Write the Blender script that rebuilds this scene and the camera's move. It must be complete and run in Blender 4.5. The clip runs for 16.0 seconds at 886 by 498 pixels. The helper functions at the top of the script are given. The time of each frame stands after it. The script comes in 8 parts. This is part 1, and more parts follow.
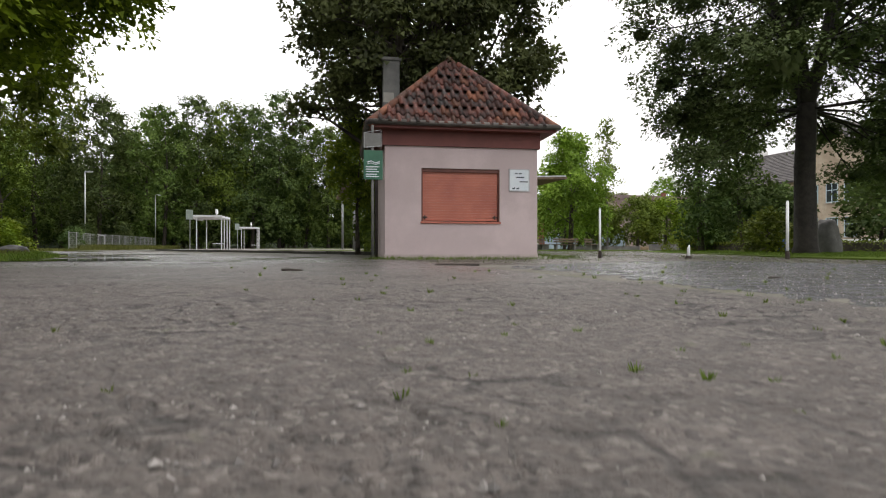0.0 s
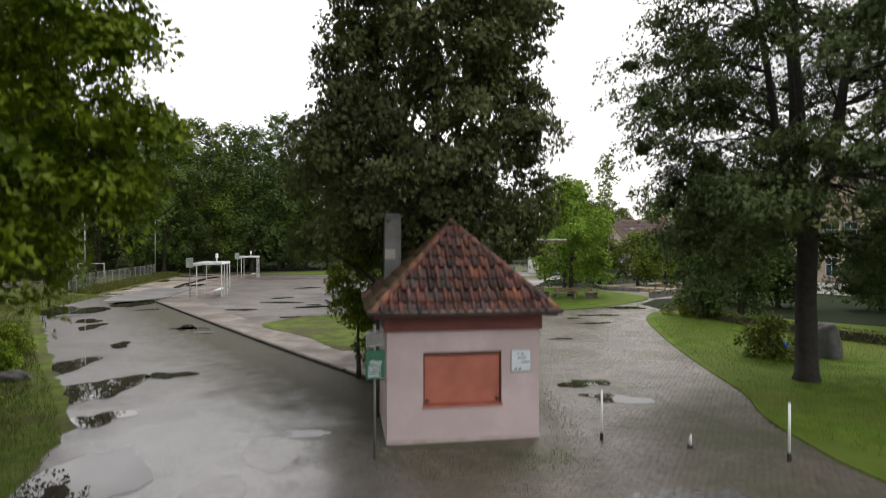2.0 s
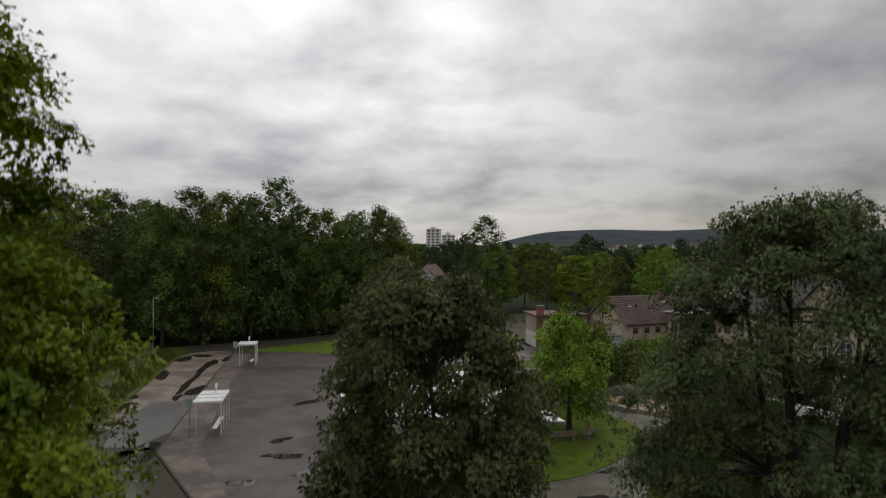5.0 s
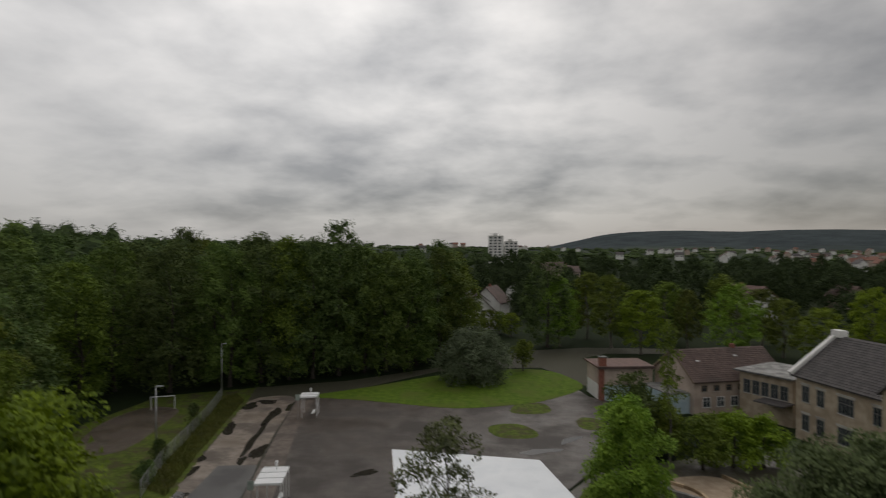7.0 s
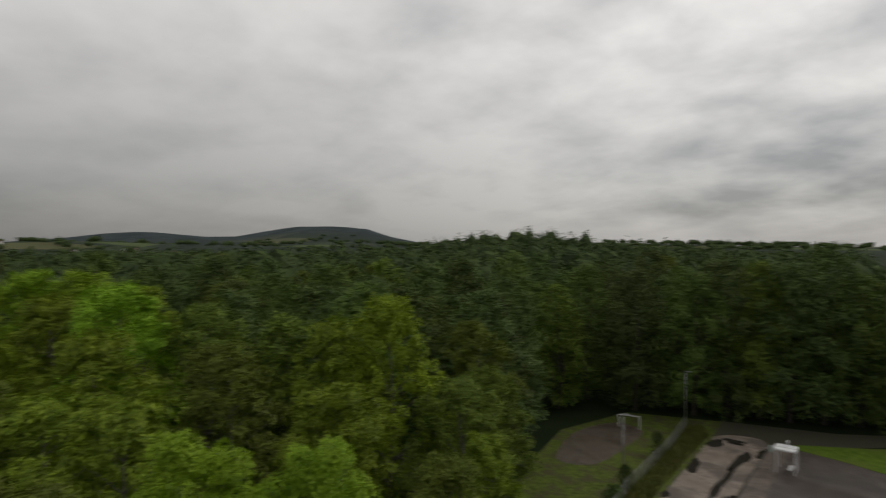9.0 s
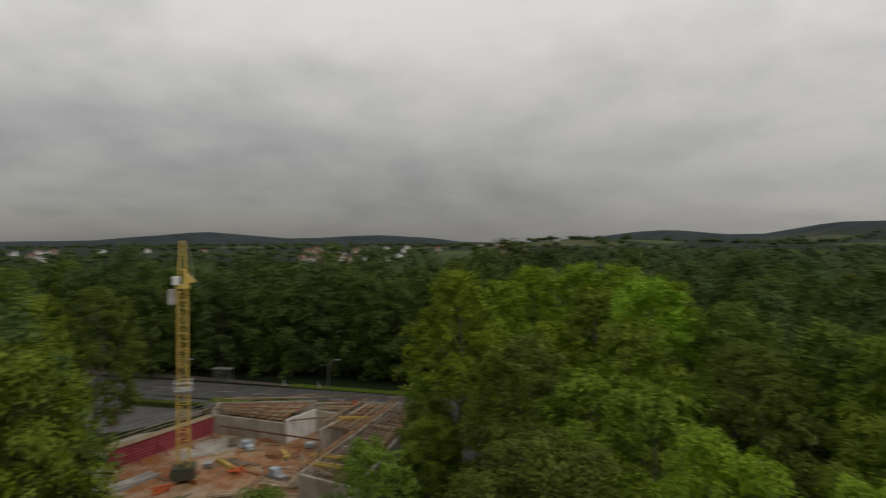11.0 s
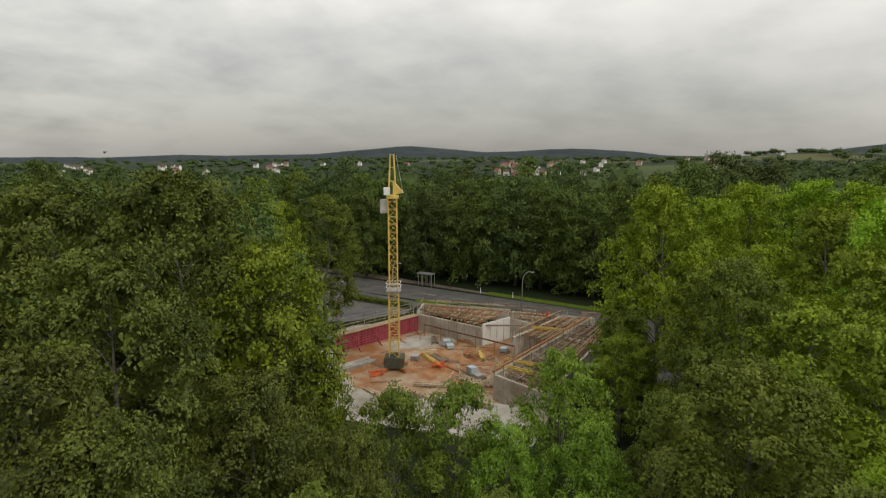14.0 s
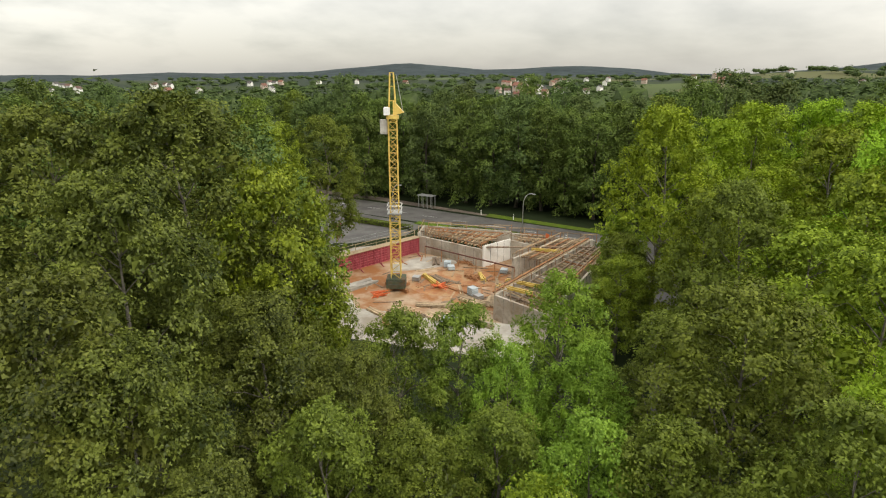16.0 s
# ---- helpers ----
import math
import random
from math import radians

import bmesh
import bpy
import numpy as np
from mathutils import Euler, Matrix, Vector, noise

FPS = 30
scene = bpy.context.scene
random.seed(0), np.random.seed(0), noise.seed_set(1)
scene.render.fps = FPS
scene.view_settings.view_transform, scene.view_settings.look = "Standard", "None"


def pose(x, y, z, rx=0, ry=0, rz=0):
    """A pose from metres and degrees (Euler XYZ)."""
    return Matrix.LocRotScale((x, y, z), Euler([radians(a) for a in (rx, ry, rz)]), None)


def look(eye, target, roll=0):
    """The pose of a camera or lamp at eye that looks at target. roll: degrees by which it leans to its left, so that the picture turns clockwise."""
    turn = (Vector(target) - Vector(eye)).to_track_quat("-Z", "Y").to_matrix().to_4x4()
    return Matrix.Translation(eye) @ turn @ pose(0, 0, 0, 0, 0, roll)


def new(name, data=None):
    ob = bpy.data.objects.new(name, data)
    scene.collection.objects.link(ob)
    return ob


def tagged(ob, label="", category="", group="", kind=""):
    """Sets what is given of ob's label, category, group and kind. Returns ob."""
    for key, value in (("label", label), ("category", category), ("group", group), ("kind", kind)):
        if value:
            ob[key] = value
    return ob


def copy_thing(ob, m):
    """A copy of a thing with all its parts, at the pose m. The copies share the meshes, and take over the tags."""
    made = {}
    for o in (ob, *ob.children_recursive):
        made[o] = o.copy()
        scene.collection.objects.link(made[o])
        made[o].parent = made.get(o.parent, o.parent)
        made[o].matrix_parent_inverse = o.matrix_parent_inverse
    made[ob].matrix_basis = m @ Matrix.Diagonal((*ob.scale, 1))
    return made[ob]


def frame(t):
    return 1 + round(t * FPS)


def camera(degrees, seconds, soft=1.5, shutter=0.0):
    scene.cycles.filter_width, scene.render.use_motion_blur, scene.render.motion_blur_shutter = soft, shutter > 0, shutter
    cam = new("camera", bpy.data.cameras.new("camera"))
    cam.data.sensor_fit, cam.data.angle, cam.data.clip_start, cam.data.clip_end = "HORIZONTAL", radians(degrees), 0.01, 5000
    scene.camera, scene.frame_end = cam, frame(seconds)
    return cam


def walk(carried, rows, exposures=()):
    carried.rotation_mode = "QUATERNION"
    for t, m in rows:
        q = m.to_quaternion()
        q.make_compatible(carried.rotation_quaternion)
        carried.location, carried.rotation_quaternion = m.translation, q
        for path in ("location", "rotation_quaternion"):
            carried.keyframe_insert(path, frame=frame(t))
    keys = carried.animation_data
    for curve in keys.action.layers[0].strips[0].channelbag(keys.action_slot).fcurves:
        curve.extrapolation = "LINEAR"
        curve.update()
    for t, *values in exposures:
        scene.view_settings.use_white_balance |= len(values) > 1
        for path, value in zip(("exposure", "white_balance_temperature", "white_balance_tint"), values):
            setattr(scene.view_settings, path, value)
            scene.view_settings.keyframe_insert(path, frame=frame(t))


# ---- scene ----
# ======== camera ========
cam = camera(73.7, 16.0, soft=1.1, shutter=0.5)
PATH = [
    # seconds, x, y, z, pitch, yaw
    (0.00, -0.00, -0.00, 0.24, -0.14, 1.69),
    (0.50, -0.02, 0.01, 0.42, -0.16, 1.66),
    (1.00, -0.04, -0.00, 0.87, -0.13, 1.63),
    (1.50, -0.05, 0.01, 2.11, -0.21, 1.63),
    (2.00, -0.05, 0.02, 4.05, -0.39, 1.64),
    (2.50, -0.06, 0.06, 5.99, -0.50, 1.64),
    (3.00, -0.04, -0.04, 7.74, -0.51, 1.59),
    (3.50, -0.03, -0.10, 9.46, -0.48, 1.60),
    (4.00, -0.16, -0.15, 11.14, -0.45, 1.45),
    (4.50, -0.25, -0.20, 12.90, -0.41, 1.34),
    (6.00, 0.10, 0.25, 18.05, -0.40, 1.45),
    (6.80, 0.30, 0.42, 20.72, -0.39, 5.35),
    (7.00, 0.33, 0.47, 21.36, -0.39, 7.41),
    (7.50, 0.31, 0.73, 23.14, -0.45, 15.33),
    (8.00, 0.25, 0.86, 24.64, -0.47, 26.23),
    (8.50, 0.22, 0.80, 25.45, -0.52, 38.21),
    (9.00, 0.03, 0.59, 25.30, -0.58, 50.18),
    (9.50, -0.29, 0.31, 25.24, -0.73, 61.73),
    (10.00, -0.31, 0.33, 25.27, -0.69, 73.48),
    (10.20, -0.30, 0.33, 25.25, -0.72, 78.10),
    (11.35, -0.20, 0.28, 25.20, -0.80, 105.30),
    (11.85, -0.10, 0.25, 25.20, -0.95, 113.70),
    (12.30, -0.06, 0.20, 25.18, -1.65, 116.50),
    (12.50, -0.03, 0.17, 25.19, -2.15, 116.61),
    (13.00, -0.04, 0.12, 25.16, -4.21, 116.59),
    (13.50, -0.03, 0.07, 25.17, -6.64, 116.55),
    (14.00, -0.01, 0.01, 25.17, -9.10, 116.52),
    (14.50, 0.02, -0.06, 25.18, -11.62, 116.47),
    (15.00, 0.04, -0.10, 25.19, -14.08, 116.46),
    (15.50, 0.06, -0.16, 25.20, -15.78, 116.45),
    (16.00, 0.09, -0.19, 25.21, -16.67, 116.45),
]
EXPOSURES = [(0.0, 1.0, 6650, 12), (1.0, 0.98, 6650, 12), (2.0, 0.8, 6650, 12), (2.5, 0.66, 6650, 12), (3.0, 0.38, 6650, 12), (3.5, 0.14, 6600, 12), (4.5, -0.26, 6600, 12), (7.0, -0.72, 6700, 11), (10.0, -0.66, 6800, 10), (12.5, -0.52, 6900, 9), (14.0, 0.1, 7000, 8), (15.0, 0.5, 7050, 8), (16.0, 0.86, 7150, 8)]
walk(cam, [(t, pose(x, y, z, 90 + p, 0, yaw)) for t, x, y, z, p, yaw in PATH], EXPOSURES)

# ======== sky and sun ========
def build_world():
    world = bpy.data.worlds.new("overcast_sky")
    scene.world = world
    world.use_nodes = True
    nt = world.node_tree
    nt.nodes.clear()
    out = nt.nodes.new("ShaderNodeOutputWorld")
    bg = nt.nodes.new("ShaderNodeBackground")
    sky = nt.nodes.new("ShaderNodeTexSky")
    sky.sky_type, sky.sun_disc = 'NISHITA', False
    sky.sun_elevation, sky.sun_rotation = radians(43), radians(25)
    geo = nt.nodes.new("ShaderNodeTexCoord")
    sep = nt.nodes.new("ShaderNodeSeparateXYZ")
    nt.links.new(geo.outputs["Generated"], sep.inputs[0])

    def m(op, a, b=None, c=None):
        n = nt.nodes.new("ShaderNodeMath")
        n.operation = op
        for i, v in enumerate((a, b, c)):
            if v is None:
                continue
            if isinstance(v, (int, float)):
                n.inputs[i].default_value = v
            else:
                nt.links.new(v, n.inputs[i])
        return n.outputs[0]

    # the cloud deck as a plane overhead
    zz = m('MAXIMUM', sep.outputs[2], 0.0)
    den = m('ADD', zz, 0.27)
    u, v = m('DIVIDE', sep.outputs[0], den), m('DIVIDE', sep.outputs[1], den)
    com = nt.nodes.new("ShaderNodeCombineXYZ")
    nt.links.new(u, com.inputs[0])
    nt.links.new(v, com.inputs[1])

    def nz(scale, detail, rough, dist, shift):
        mp = nt.nodes.new("ShaderNodeMapping")
        mp.inputs["Location"].default_value = shift
        mp.inputs["Scale"].default_value = (scale, scale, 1.0)
        nt.links.new(com.outputs[0], mp.inputs[0])
        n = nt.nodes.new("ShaderNodeTexNoise")
        n.inputs["Scale"].default_value = 1.0
        n.inputs["Detail"].default_value = detail
        n.inputs["Roughness"].default_value = rough
        n.inputs["Distortion"].default_value = dist
        nt.links.new(mp.outputs[0], n.inputs["Vector"])
        return n.outputs["Fac"]

    big = nz(0.7, 3.0, 0.45, 0.2, (3.1, 1.7, 0))
    mid = nz(2.7, 8.0, 0.52, 0.1, (7.3, 4.1, 2.0))
    mixed = m('ADD', m('MULTIPLY', big, 0.5), m('MULTIPLY', mid, 0.5))
    ramp = nt.nodes.new("ShaderNodeValToRGB")
    cr = ramp.color_ramp
    cr.elements[0].position, cr.elements[0].color = 0.33, (0.30, 0.31, 0.325, 1)
    cr.elements[1].position, cr.elements[1].color = 0.57, (0.90, 0.89, 0.875, 1)
    e = cr.elements.new(0.49)
    e.color = (0.71, 0.71, 0.705, 1)
    nt.links.new(mixed, ramp.inputs[0])
    # towards the west the deck is smoother
    west = m('MULTIPLY', m('MAXIMUM', m('MULTIPLY', sep.outputs[0], -1.0), 0.0), 0.66)
    even = nt.nodes.new("ShaderNodeMix")
    even.data_type = 'RGBA'
    nt.links.new(west, even.inputs[0])
    nt.links.new(ramp.outputs[0], even.inputs[6])
    even.inputs[7].default_value = (0.72, 0.72, 0.725, 1)
    # a bright strip low over the horizon, as under a lifted cloud base
    low = m('MULTIPLY', m('SUBTRACT', 1.0, m('MINIMUM', m('DIVIDE', zz, 0.05), 1.0)), 0.6)
    lift = nt.nodes.new("ShaderNodeMix")
    lift.data_type = 'RGBA'
    nt.links.new(low, lift.inputs[0])
    nt.links.new(even.outputs[2], lift.inputs[6])
    lift.inputs[7].default_value = (0.72, 0.73, 0.745, 1)
    # the cloud deck is thinner and brighter towards the hidden sun
    dot = nt.nodes.new("ShaderNodeVectorMath")
    dot.operation = 'DOT_PRODUCT'
    nt.links.new(geo.outputs["Generated"], dot.inputs[0])
    dot.inputs[1].default_value = Vector((-0.20, 0.84, 0.50)).normalized()
    gain = m('ADD', m('MULTIPLY', m('POWER', m('MAXIMUM', dot.outputs["Value"], 0.0), 2.6), 0.66), 0.84)
    # the base of the deck is heavier and darker low down than overhead
    gain = m('MULTIPLY', gain, m('ADD', m('MULTIPLY', m('MINIMUM', m('DIVIDE', zz, 0.30), 1.0), 0.50), 0.66))
    # heavier cloud away from it
    dot2 = nt.nodes.new("ShaderNodeVectorMath")
    dot2.operation = 'DOT_PRODUCT'
    nt.links.new(geo.outputs["Generated"], dot2.inputs[0])
    dot2.inputs[1].default_value = Vector((0.50, 0.82, 0.27)).normalized()
    gain = m('MULTIPLY', gain, m('SUBTRACT', 1.0, m('MULTIPLY', m('POWER', m('MAXIMUM', dot2.outputs["Value"], 0.0), 9.0), 0.44)))
    # in the south-west a dark bank lies low, under brighter cloud
    dot3 = nt.nodes.new("ShaderNodeVectorMath")
    dot3.operation = 'DOT_PRODUCT'
    nt.links.new(geo.outputs["Generated"], dot3.inputs[0])
    dot3.inputs[1].default_value = (-0.90, -0.44, 0.0)
    bank = m('SUBTRACT', m('MULTIPLY', m('MINIMUM', zz, 0.4), 2.3), 0.38)
    gain = m('MULTIPLY', gain, m('ADD', 1.0, m('MULTIPLY', m('POWER', m('MAXIMUM', dot3.outputs["Value"], 0.0), 3.0), bank)))
    glow = nt.nodes.new("ShaderNodeVectorMath")
    glow.operation = 'SCALE'
    nt.links.new(lift.outputs[2], glow.inputs[0])
    nt.links.new(gain, glow.inputs[3])
    thin = nt.nodes.new("ShaderNodeMix")
    thin.data_type, thin.blend_type = 'RGBA', 'ADD'
    thin.inputs[0].default_value = 0.012
    nt.links.new(glow.outputs[0], thin.inputs[6])
    nt.links.new(sky.outputs[0], thin.inputs[7])
    nt.links.new(thin.outputs[2], bg.inputs[0])
    bg.inputs[1].default_value = 1.0
    nt.links.new(bg.outputs[0], out.inputs[0])


build_world()
sun = new("sun", bpy.data.lights.new("sun", 'SUN'))
sun.data.energy, sun.data.angle, sun.data.color = 0.9, radians(30), (1.0, 0.96, 0.90)
sun.matrix_world = look((0, 0, 60), (-27, -57, 0))


# ======== materials ========
def material(name, c1, c2, scale=3.0, rough=0.8, rough2=None, bump=0.3, fine=40.0, metal=0.0, c3=None, big=0.15, spec=0.5, spread=(0.38, 0.62), island=0.0, obj=0.0):
    """Two colours mixed by noise at one scale, a third by broad stains; bump by fine grain."""
    mt = bpy.data.materials.new(name)
    mt.use_nodes = True
    nt = mt.node_tree
    bs = nt.nodes["Principled BSDF"]
    g = nt.nodes.new("ShaderNodeNewGeometry")

    def nz(sc, det=6.0, ro=0.6):
        n = nt.nodes.new("ShaderNodeTexNoise")
        n.inputs["Scale"].default_value, n.inputs["Detail"].default_value, n.inputs["Roughness"].default_value = sc, det, ro
        nt.links.new(g.outputs["Position"], n.inputs["Vector"])
        return n

    def ramp(src, a, b):
        r = nt.nodes.new("ShaderNodeMapRange")
        r.inputs[1].default_value, r.inputs[2].default_value = a, b
        nt.links.new(src, r.inputs[0])
        return r.outputs[0]

    def mix(f, a, b):
        x = nt.nodes.new("ShaderNodeMix")
        x.data_type = 'RGBA'
        if isinstance(f, float):
            x.inputs[0].default_value = f
        else:
            nt.links.new(f, x.inputs[0])
        for s, v in ((6, a), (7, b)):
            if isinstance(v, tuple):
                x.inputs[s].default_value = (*v, 1)
            else:
                nt.links.new(v, x.inputs[s])
        return x.outputs[2]

    n1, n2, n3 = nz(scale), nz(fine, 4.0, 0.7), nz(big, 5.0, 0.6)
    col = mix(ramp(n1.outputs["Fac"], *spread), c1, c2)
    if c3:
        col = mix(ramp(n3.outputs["Fac"], 0.47, 0.62), col, c3)
    vary = None
    if island:
        vary, amount = g.outputs["Random Per Island"], island
    elif obj:
        oi = nt.nodes.new("ShaderNodeObjectInfo")
        vary, amount = oi.outputs["Random"], obj
    hs = nt.nodes.new("ShaderNodeHueSaturation")
    nt.links.new(col, hs.inputs["Color"])
    mr = nt.nodes.new("ShaderNodeMapRange")
    mr.inputs[1].default_value, mr.inputs[2].default_value = 0.25, 0.75
    mr.inputs[3].default_value, mr.inputs[4].default_value = 0.88, 1.12
    nt.links.new(n2.outputs["Fac"], mr.inputs[0])
    val = mr.outputs[0]
    if vary is not None:
        mv = nt.nodes.new("ShaderNodeMapRange")
        mv.inputs[3].default_value, mv.inputs[4].default_value = 1 - amount, 1 + amount
        nt.links.new(vary, mv.inputs[0])
        mm = nt.nodes.new("ShaderNodeMath")
        mm.operation = 'MULTIPLY'
        nt.links.new(val, mm.inputs[0])
        nt.links.new(mv.outputs[0], mm.inputs[1])
        val = mm.outputs[0]
    nt.links.new(val, hs.inputs["Value"])
    nt.links.new(hs.outputs[0], bs.inputs["Base Color"])
    if rough2 is None:
        bs.inputs["Roughness"].default_value = rough
    else:
        r = nt.nodes.new("ShaderNodeMapRange")
        r.inputs[1].default_value, r.inputs[2].default_value, r.inputs[3].default_value, r.inputs[4].default_value = 0.40, 0.60, rough, rough2
        nt.links.new(n3.outputs["Fac"], r.inputs[0])
        nt.links.new(r.outputs[0], bs.inputs["Roughness"])
    bs.inputs["Metallic"].default_value = metal
    bs.inputs["Specular IOR Level"].default_value = spec
    if bump:
        b = nt.nodes.new("ShaderNodeBump")
        b.inputs["Strength"].default_value, b.inputs["Distance"].default_value = bump, 0.02
        nt.links.new(n2.outputs["Fac"], b.inputs["Height"])
        nt.links.new(b.outputs[0], bs.inputs["Normal"])
    return mt


def leaf_material(name, dark, light, shift=0.05):
    """Leaves: matt and a little translucent, each leaf and each tree its own shade."""
    mt = bpy.data.materials.new(name)
    mt.use_nodes = True
    nt = mt.node_tree
    nt.nodes.clear()
    out = nt.nodes.new("ShaderNodeOutputMaterial")
    g, oi = nt.nodes.new("ShaderNodeNewGeometry"), nt.nodes.new("ShaderNodeObjectInfo")
    mx = nt.nodes.new("ShaderNodeMix")
    mx.data_type = 'RGBA'
    mx.inputs[6].default_value, mx.inputs[7].default_value = (*dark, 1), (*light, 1)
    # a narrow spread from leaf to leaf, a broader one from bough to bough
    tc, nz = nt.nodes.new("ShaderNodeTexCoord"), nt.nodes.new("ShaderNodeTexNoise")
    nz.inputs["Scale"].default_value, nz.inputs["Detail"].default_value = 0.6, 4.0
    nt.links.new(tc.outputs["Object"], nz.inputs["Vector"])
    am, bm_ = nt.nodes.new("ShaderNodeMath"), nt.nodes.new("ShaderNodeMapRange")
    am.operation = 'MULTIPLY_ADD'
    bm_.inputs[1].default_value, bm_.inputs[2].default_value, bm_.inputs[3].default_value, bm_.inputs[4].default_value = 0.34, 0.66, -0.06, 0.5
    nt.links.new(nz.outputs["Fac"], bm_.inputs[0])
    nt.links.new(g.outputs["Random Per Island"], am.inputs[0])
    am.inputs[1].default_value = 0.6
    nt.links.new(bm_.outputs[0], am.inputs[2])
    nt.links.new(am.outputs[0], mx.inputs[0])
    hs = nt.nodes.new("ShaderNodeHueSaturation")
    nt.links.new(mx.outputs[2], hs.inputs["Color"])
    for sock, a, b in (("Hue", 0.5 - shift * 0.5, 0.5 + shift * 0.4), ("Value", 1 - shift * 6, 1 + shift * 6)):
        r = nt.nodes.new("ShaderNodeMapRange")
        r.inputs[3].default_value, r.inputs[4].default_value = a, b
        nt.links.new(oi.outputs["Random"], r.inputs[0])
        nt.links.new(r.outputs[0], hs.inputs[sock])
    d, tr, gl = (nt.nodes.new("ShaderNodeBsdf" + k) for k in ("Diffuse", "Translucent", "Glossy"))
    gl.inputs["Roughness"].default_value = 0.5
    gl.inputs["Color"].default_value = (0.5, 0.5, 0.5, 1)
    nt.links.new(hs.outputs[0], d.inputs[0])
    nt.links.new(hs.outputs[0], tr.inputs[0])
    m1, m2 = nt.nodes.new("ShaderNodeMixShader"), nt.nodes.new("ShaderNodeMixShader")
    m1.inputs[0].default_value, m2.inputs[0].default_value = 0.15, 0.03
    nt.links.new(d.outputs[0], m1.inputs[1])
    nt.links.new(tr.outputs[0], m1.inputs[2])
    nt.links.new(m1.outputs[0], m2.inputs[1])
    nt.links.new(gl.outputs[0], m2.inputs[2])
    nt.links.new(m2.outputs[0], out.inputs[0])
    return mt


M = {}


def asphalt_material(name):
    """Old wet asphalt: stone chips, a web of cracks, damp and drier areas, tyre-worn streaks."""
    mt = bpy.data.materials.new(name)
    mt.use_nodes = True
    nt = mt.node_tree
    bs = nt.nodes["Principled BSDF"]
    g = nt.nodes.new("ShaderNodeNewGeometry")

    def link(a, b):
        nt.links.new(a, b)

    def nz(sc, det=6.0, ro=0.6):
        n = nt.nodes.new("ShaderNodeTexNoise")
        n.inputs["Scale"].default_value, n.inputs["Detail"].default_value, n.inputs["Roughness"].default_value = sc, det, ro
        link(g.outputs["Position"], n.inputs["Vector"])
        return n.outputs["Fac"]

    def rng(src, a, b, c, d):
        r = nt.nodes.new("ShaderNodeMapRange")
        for i, v in enumerate((a, b, c, d)):
            r.inputs[i + 1].default_value = v
        link(src, r.inputs[0])
        return r.outputs[0]

    def mix(f, a, b):
        x = nt.nodes.new("ShaderNodeMix")
        x.data_type = 'RGBA'
        link(f, x.inputs[0])
        for k, v in ((6, a), (7, b)):
            if isinstance(v, tuple):
                x.inputs[k].default_value = (*v, 1)
            else:
                link(v, x.inputs[k])
        return x.outputs[2]

    def math_(op, a, b):
        n = nt.nodes.new("ShaderNodeMath")
        n.operation = op
        for i, v in enumerate((a, b)):
            if isinstance(v, float):
                n.inputs[i].default_value = v
            else:
                link(v, n.inputs[i])
        return n.outputs[0]

    chips = nt.nodes.new("ShaderNodeTexVoronoi")
    chips.inputs["Scale"].default_value = 85
    link(g.outputs["Position"], chips.inputs["Vector"])
    chip_hue = nt.nodes.new("ShaderNodeSeparateColor")
    link(chips.outputs["Color"], chip_hue.inputs[0])
    warp = nt.nodes.new("ShaderNodeTexNoise")
    warp.inputs["Scale"].default_value = 3.0
    warp.inputs["Detail"].default_value = 6
    link(g.outputs["Position"], warp.inputs["Vector"])
    add = nt.nodes.new("ShaderNodeVectorMath")
    add.operation = 'MULTIPLY_ADD'
    link(warp.outputs["Color"], add.inputs[0])
    add.inputs[1].default_value = (0.4, 0.4, 0)
    link(g.outputs["Position"], add.inputs[2])

    def cells(scale, feature='DISTANCE_TO_EDGE'):
        v = nt.nodes.new("ShaderNodeTexVoronoi")
        v.feature = feature
        v.inputs["Scale"].default_value = scale
        link(add.outputs[0], v.inputs["Vector"])
        return v.outputs["Distance"]

    craze = math_('MULTIPLY', rng(cells(5.2), 0.02, 0.085, 1.0, 0.0), rng(nz(1.6, 4), 0.46, 0.60, 0.0, 1.0))
    split = math_('MULTIPLY', rng(cells(1.4), 0.003, 0.014, 1.0, 0.0), rng(nz(0.55, 3), 0.46, 0.58, 0.0, 1.0))
    crack = math_('MAXIMUM', craze, split)
    broad, mid, fine, lump = nz(0.28, 5), nz(1.7, 6), nz(34, 6, 0.75), nz(11, 4, 0.6)
    sep = nt.nodes.new("ShaderNodeSeparateXYZ")
    link(g.outputs["Position"], sep.inputs[0])
    wet = math_('MULTIPLY', rng(broad, 0.36, 0.54, 0.1, 1.0), rng(math_('ADD', sep.outputs[1], math_('MULTIPLY', mid, 5.0)), 5.5, 10.0, 0.0, 1.0))
    base = mix(rng(mid, 0.32, 0.68, 0, 1), (0.094, 0.078, 0.069), (0.138, 0.119, 0.107))
    base = mix(rng(broad, 0.46, 0.6, 0, 0.45), base, (0.075, 0.069, 0.066))
    base = mix(rng(lump, 0.36, 0.60, 0.75, 0.0), base, (0.05, 0.042, 0.036))
    base = mix(rng(chip_hue.outputs[0], 0.84, 0.94, 0, 0.6), base, (0.25, 0.225, 0.205))
    base = mix(rng(chip_hue.outputs[1], 0.80, 0.90, 0, 0.75), base, (0.04, 0.036, 0.033))
    base = mix(rng(nz(5.5, 3), 0.66, 0.72, 0, 0.6), base, (0.09, 0.10, 0.04))
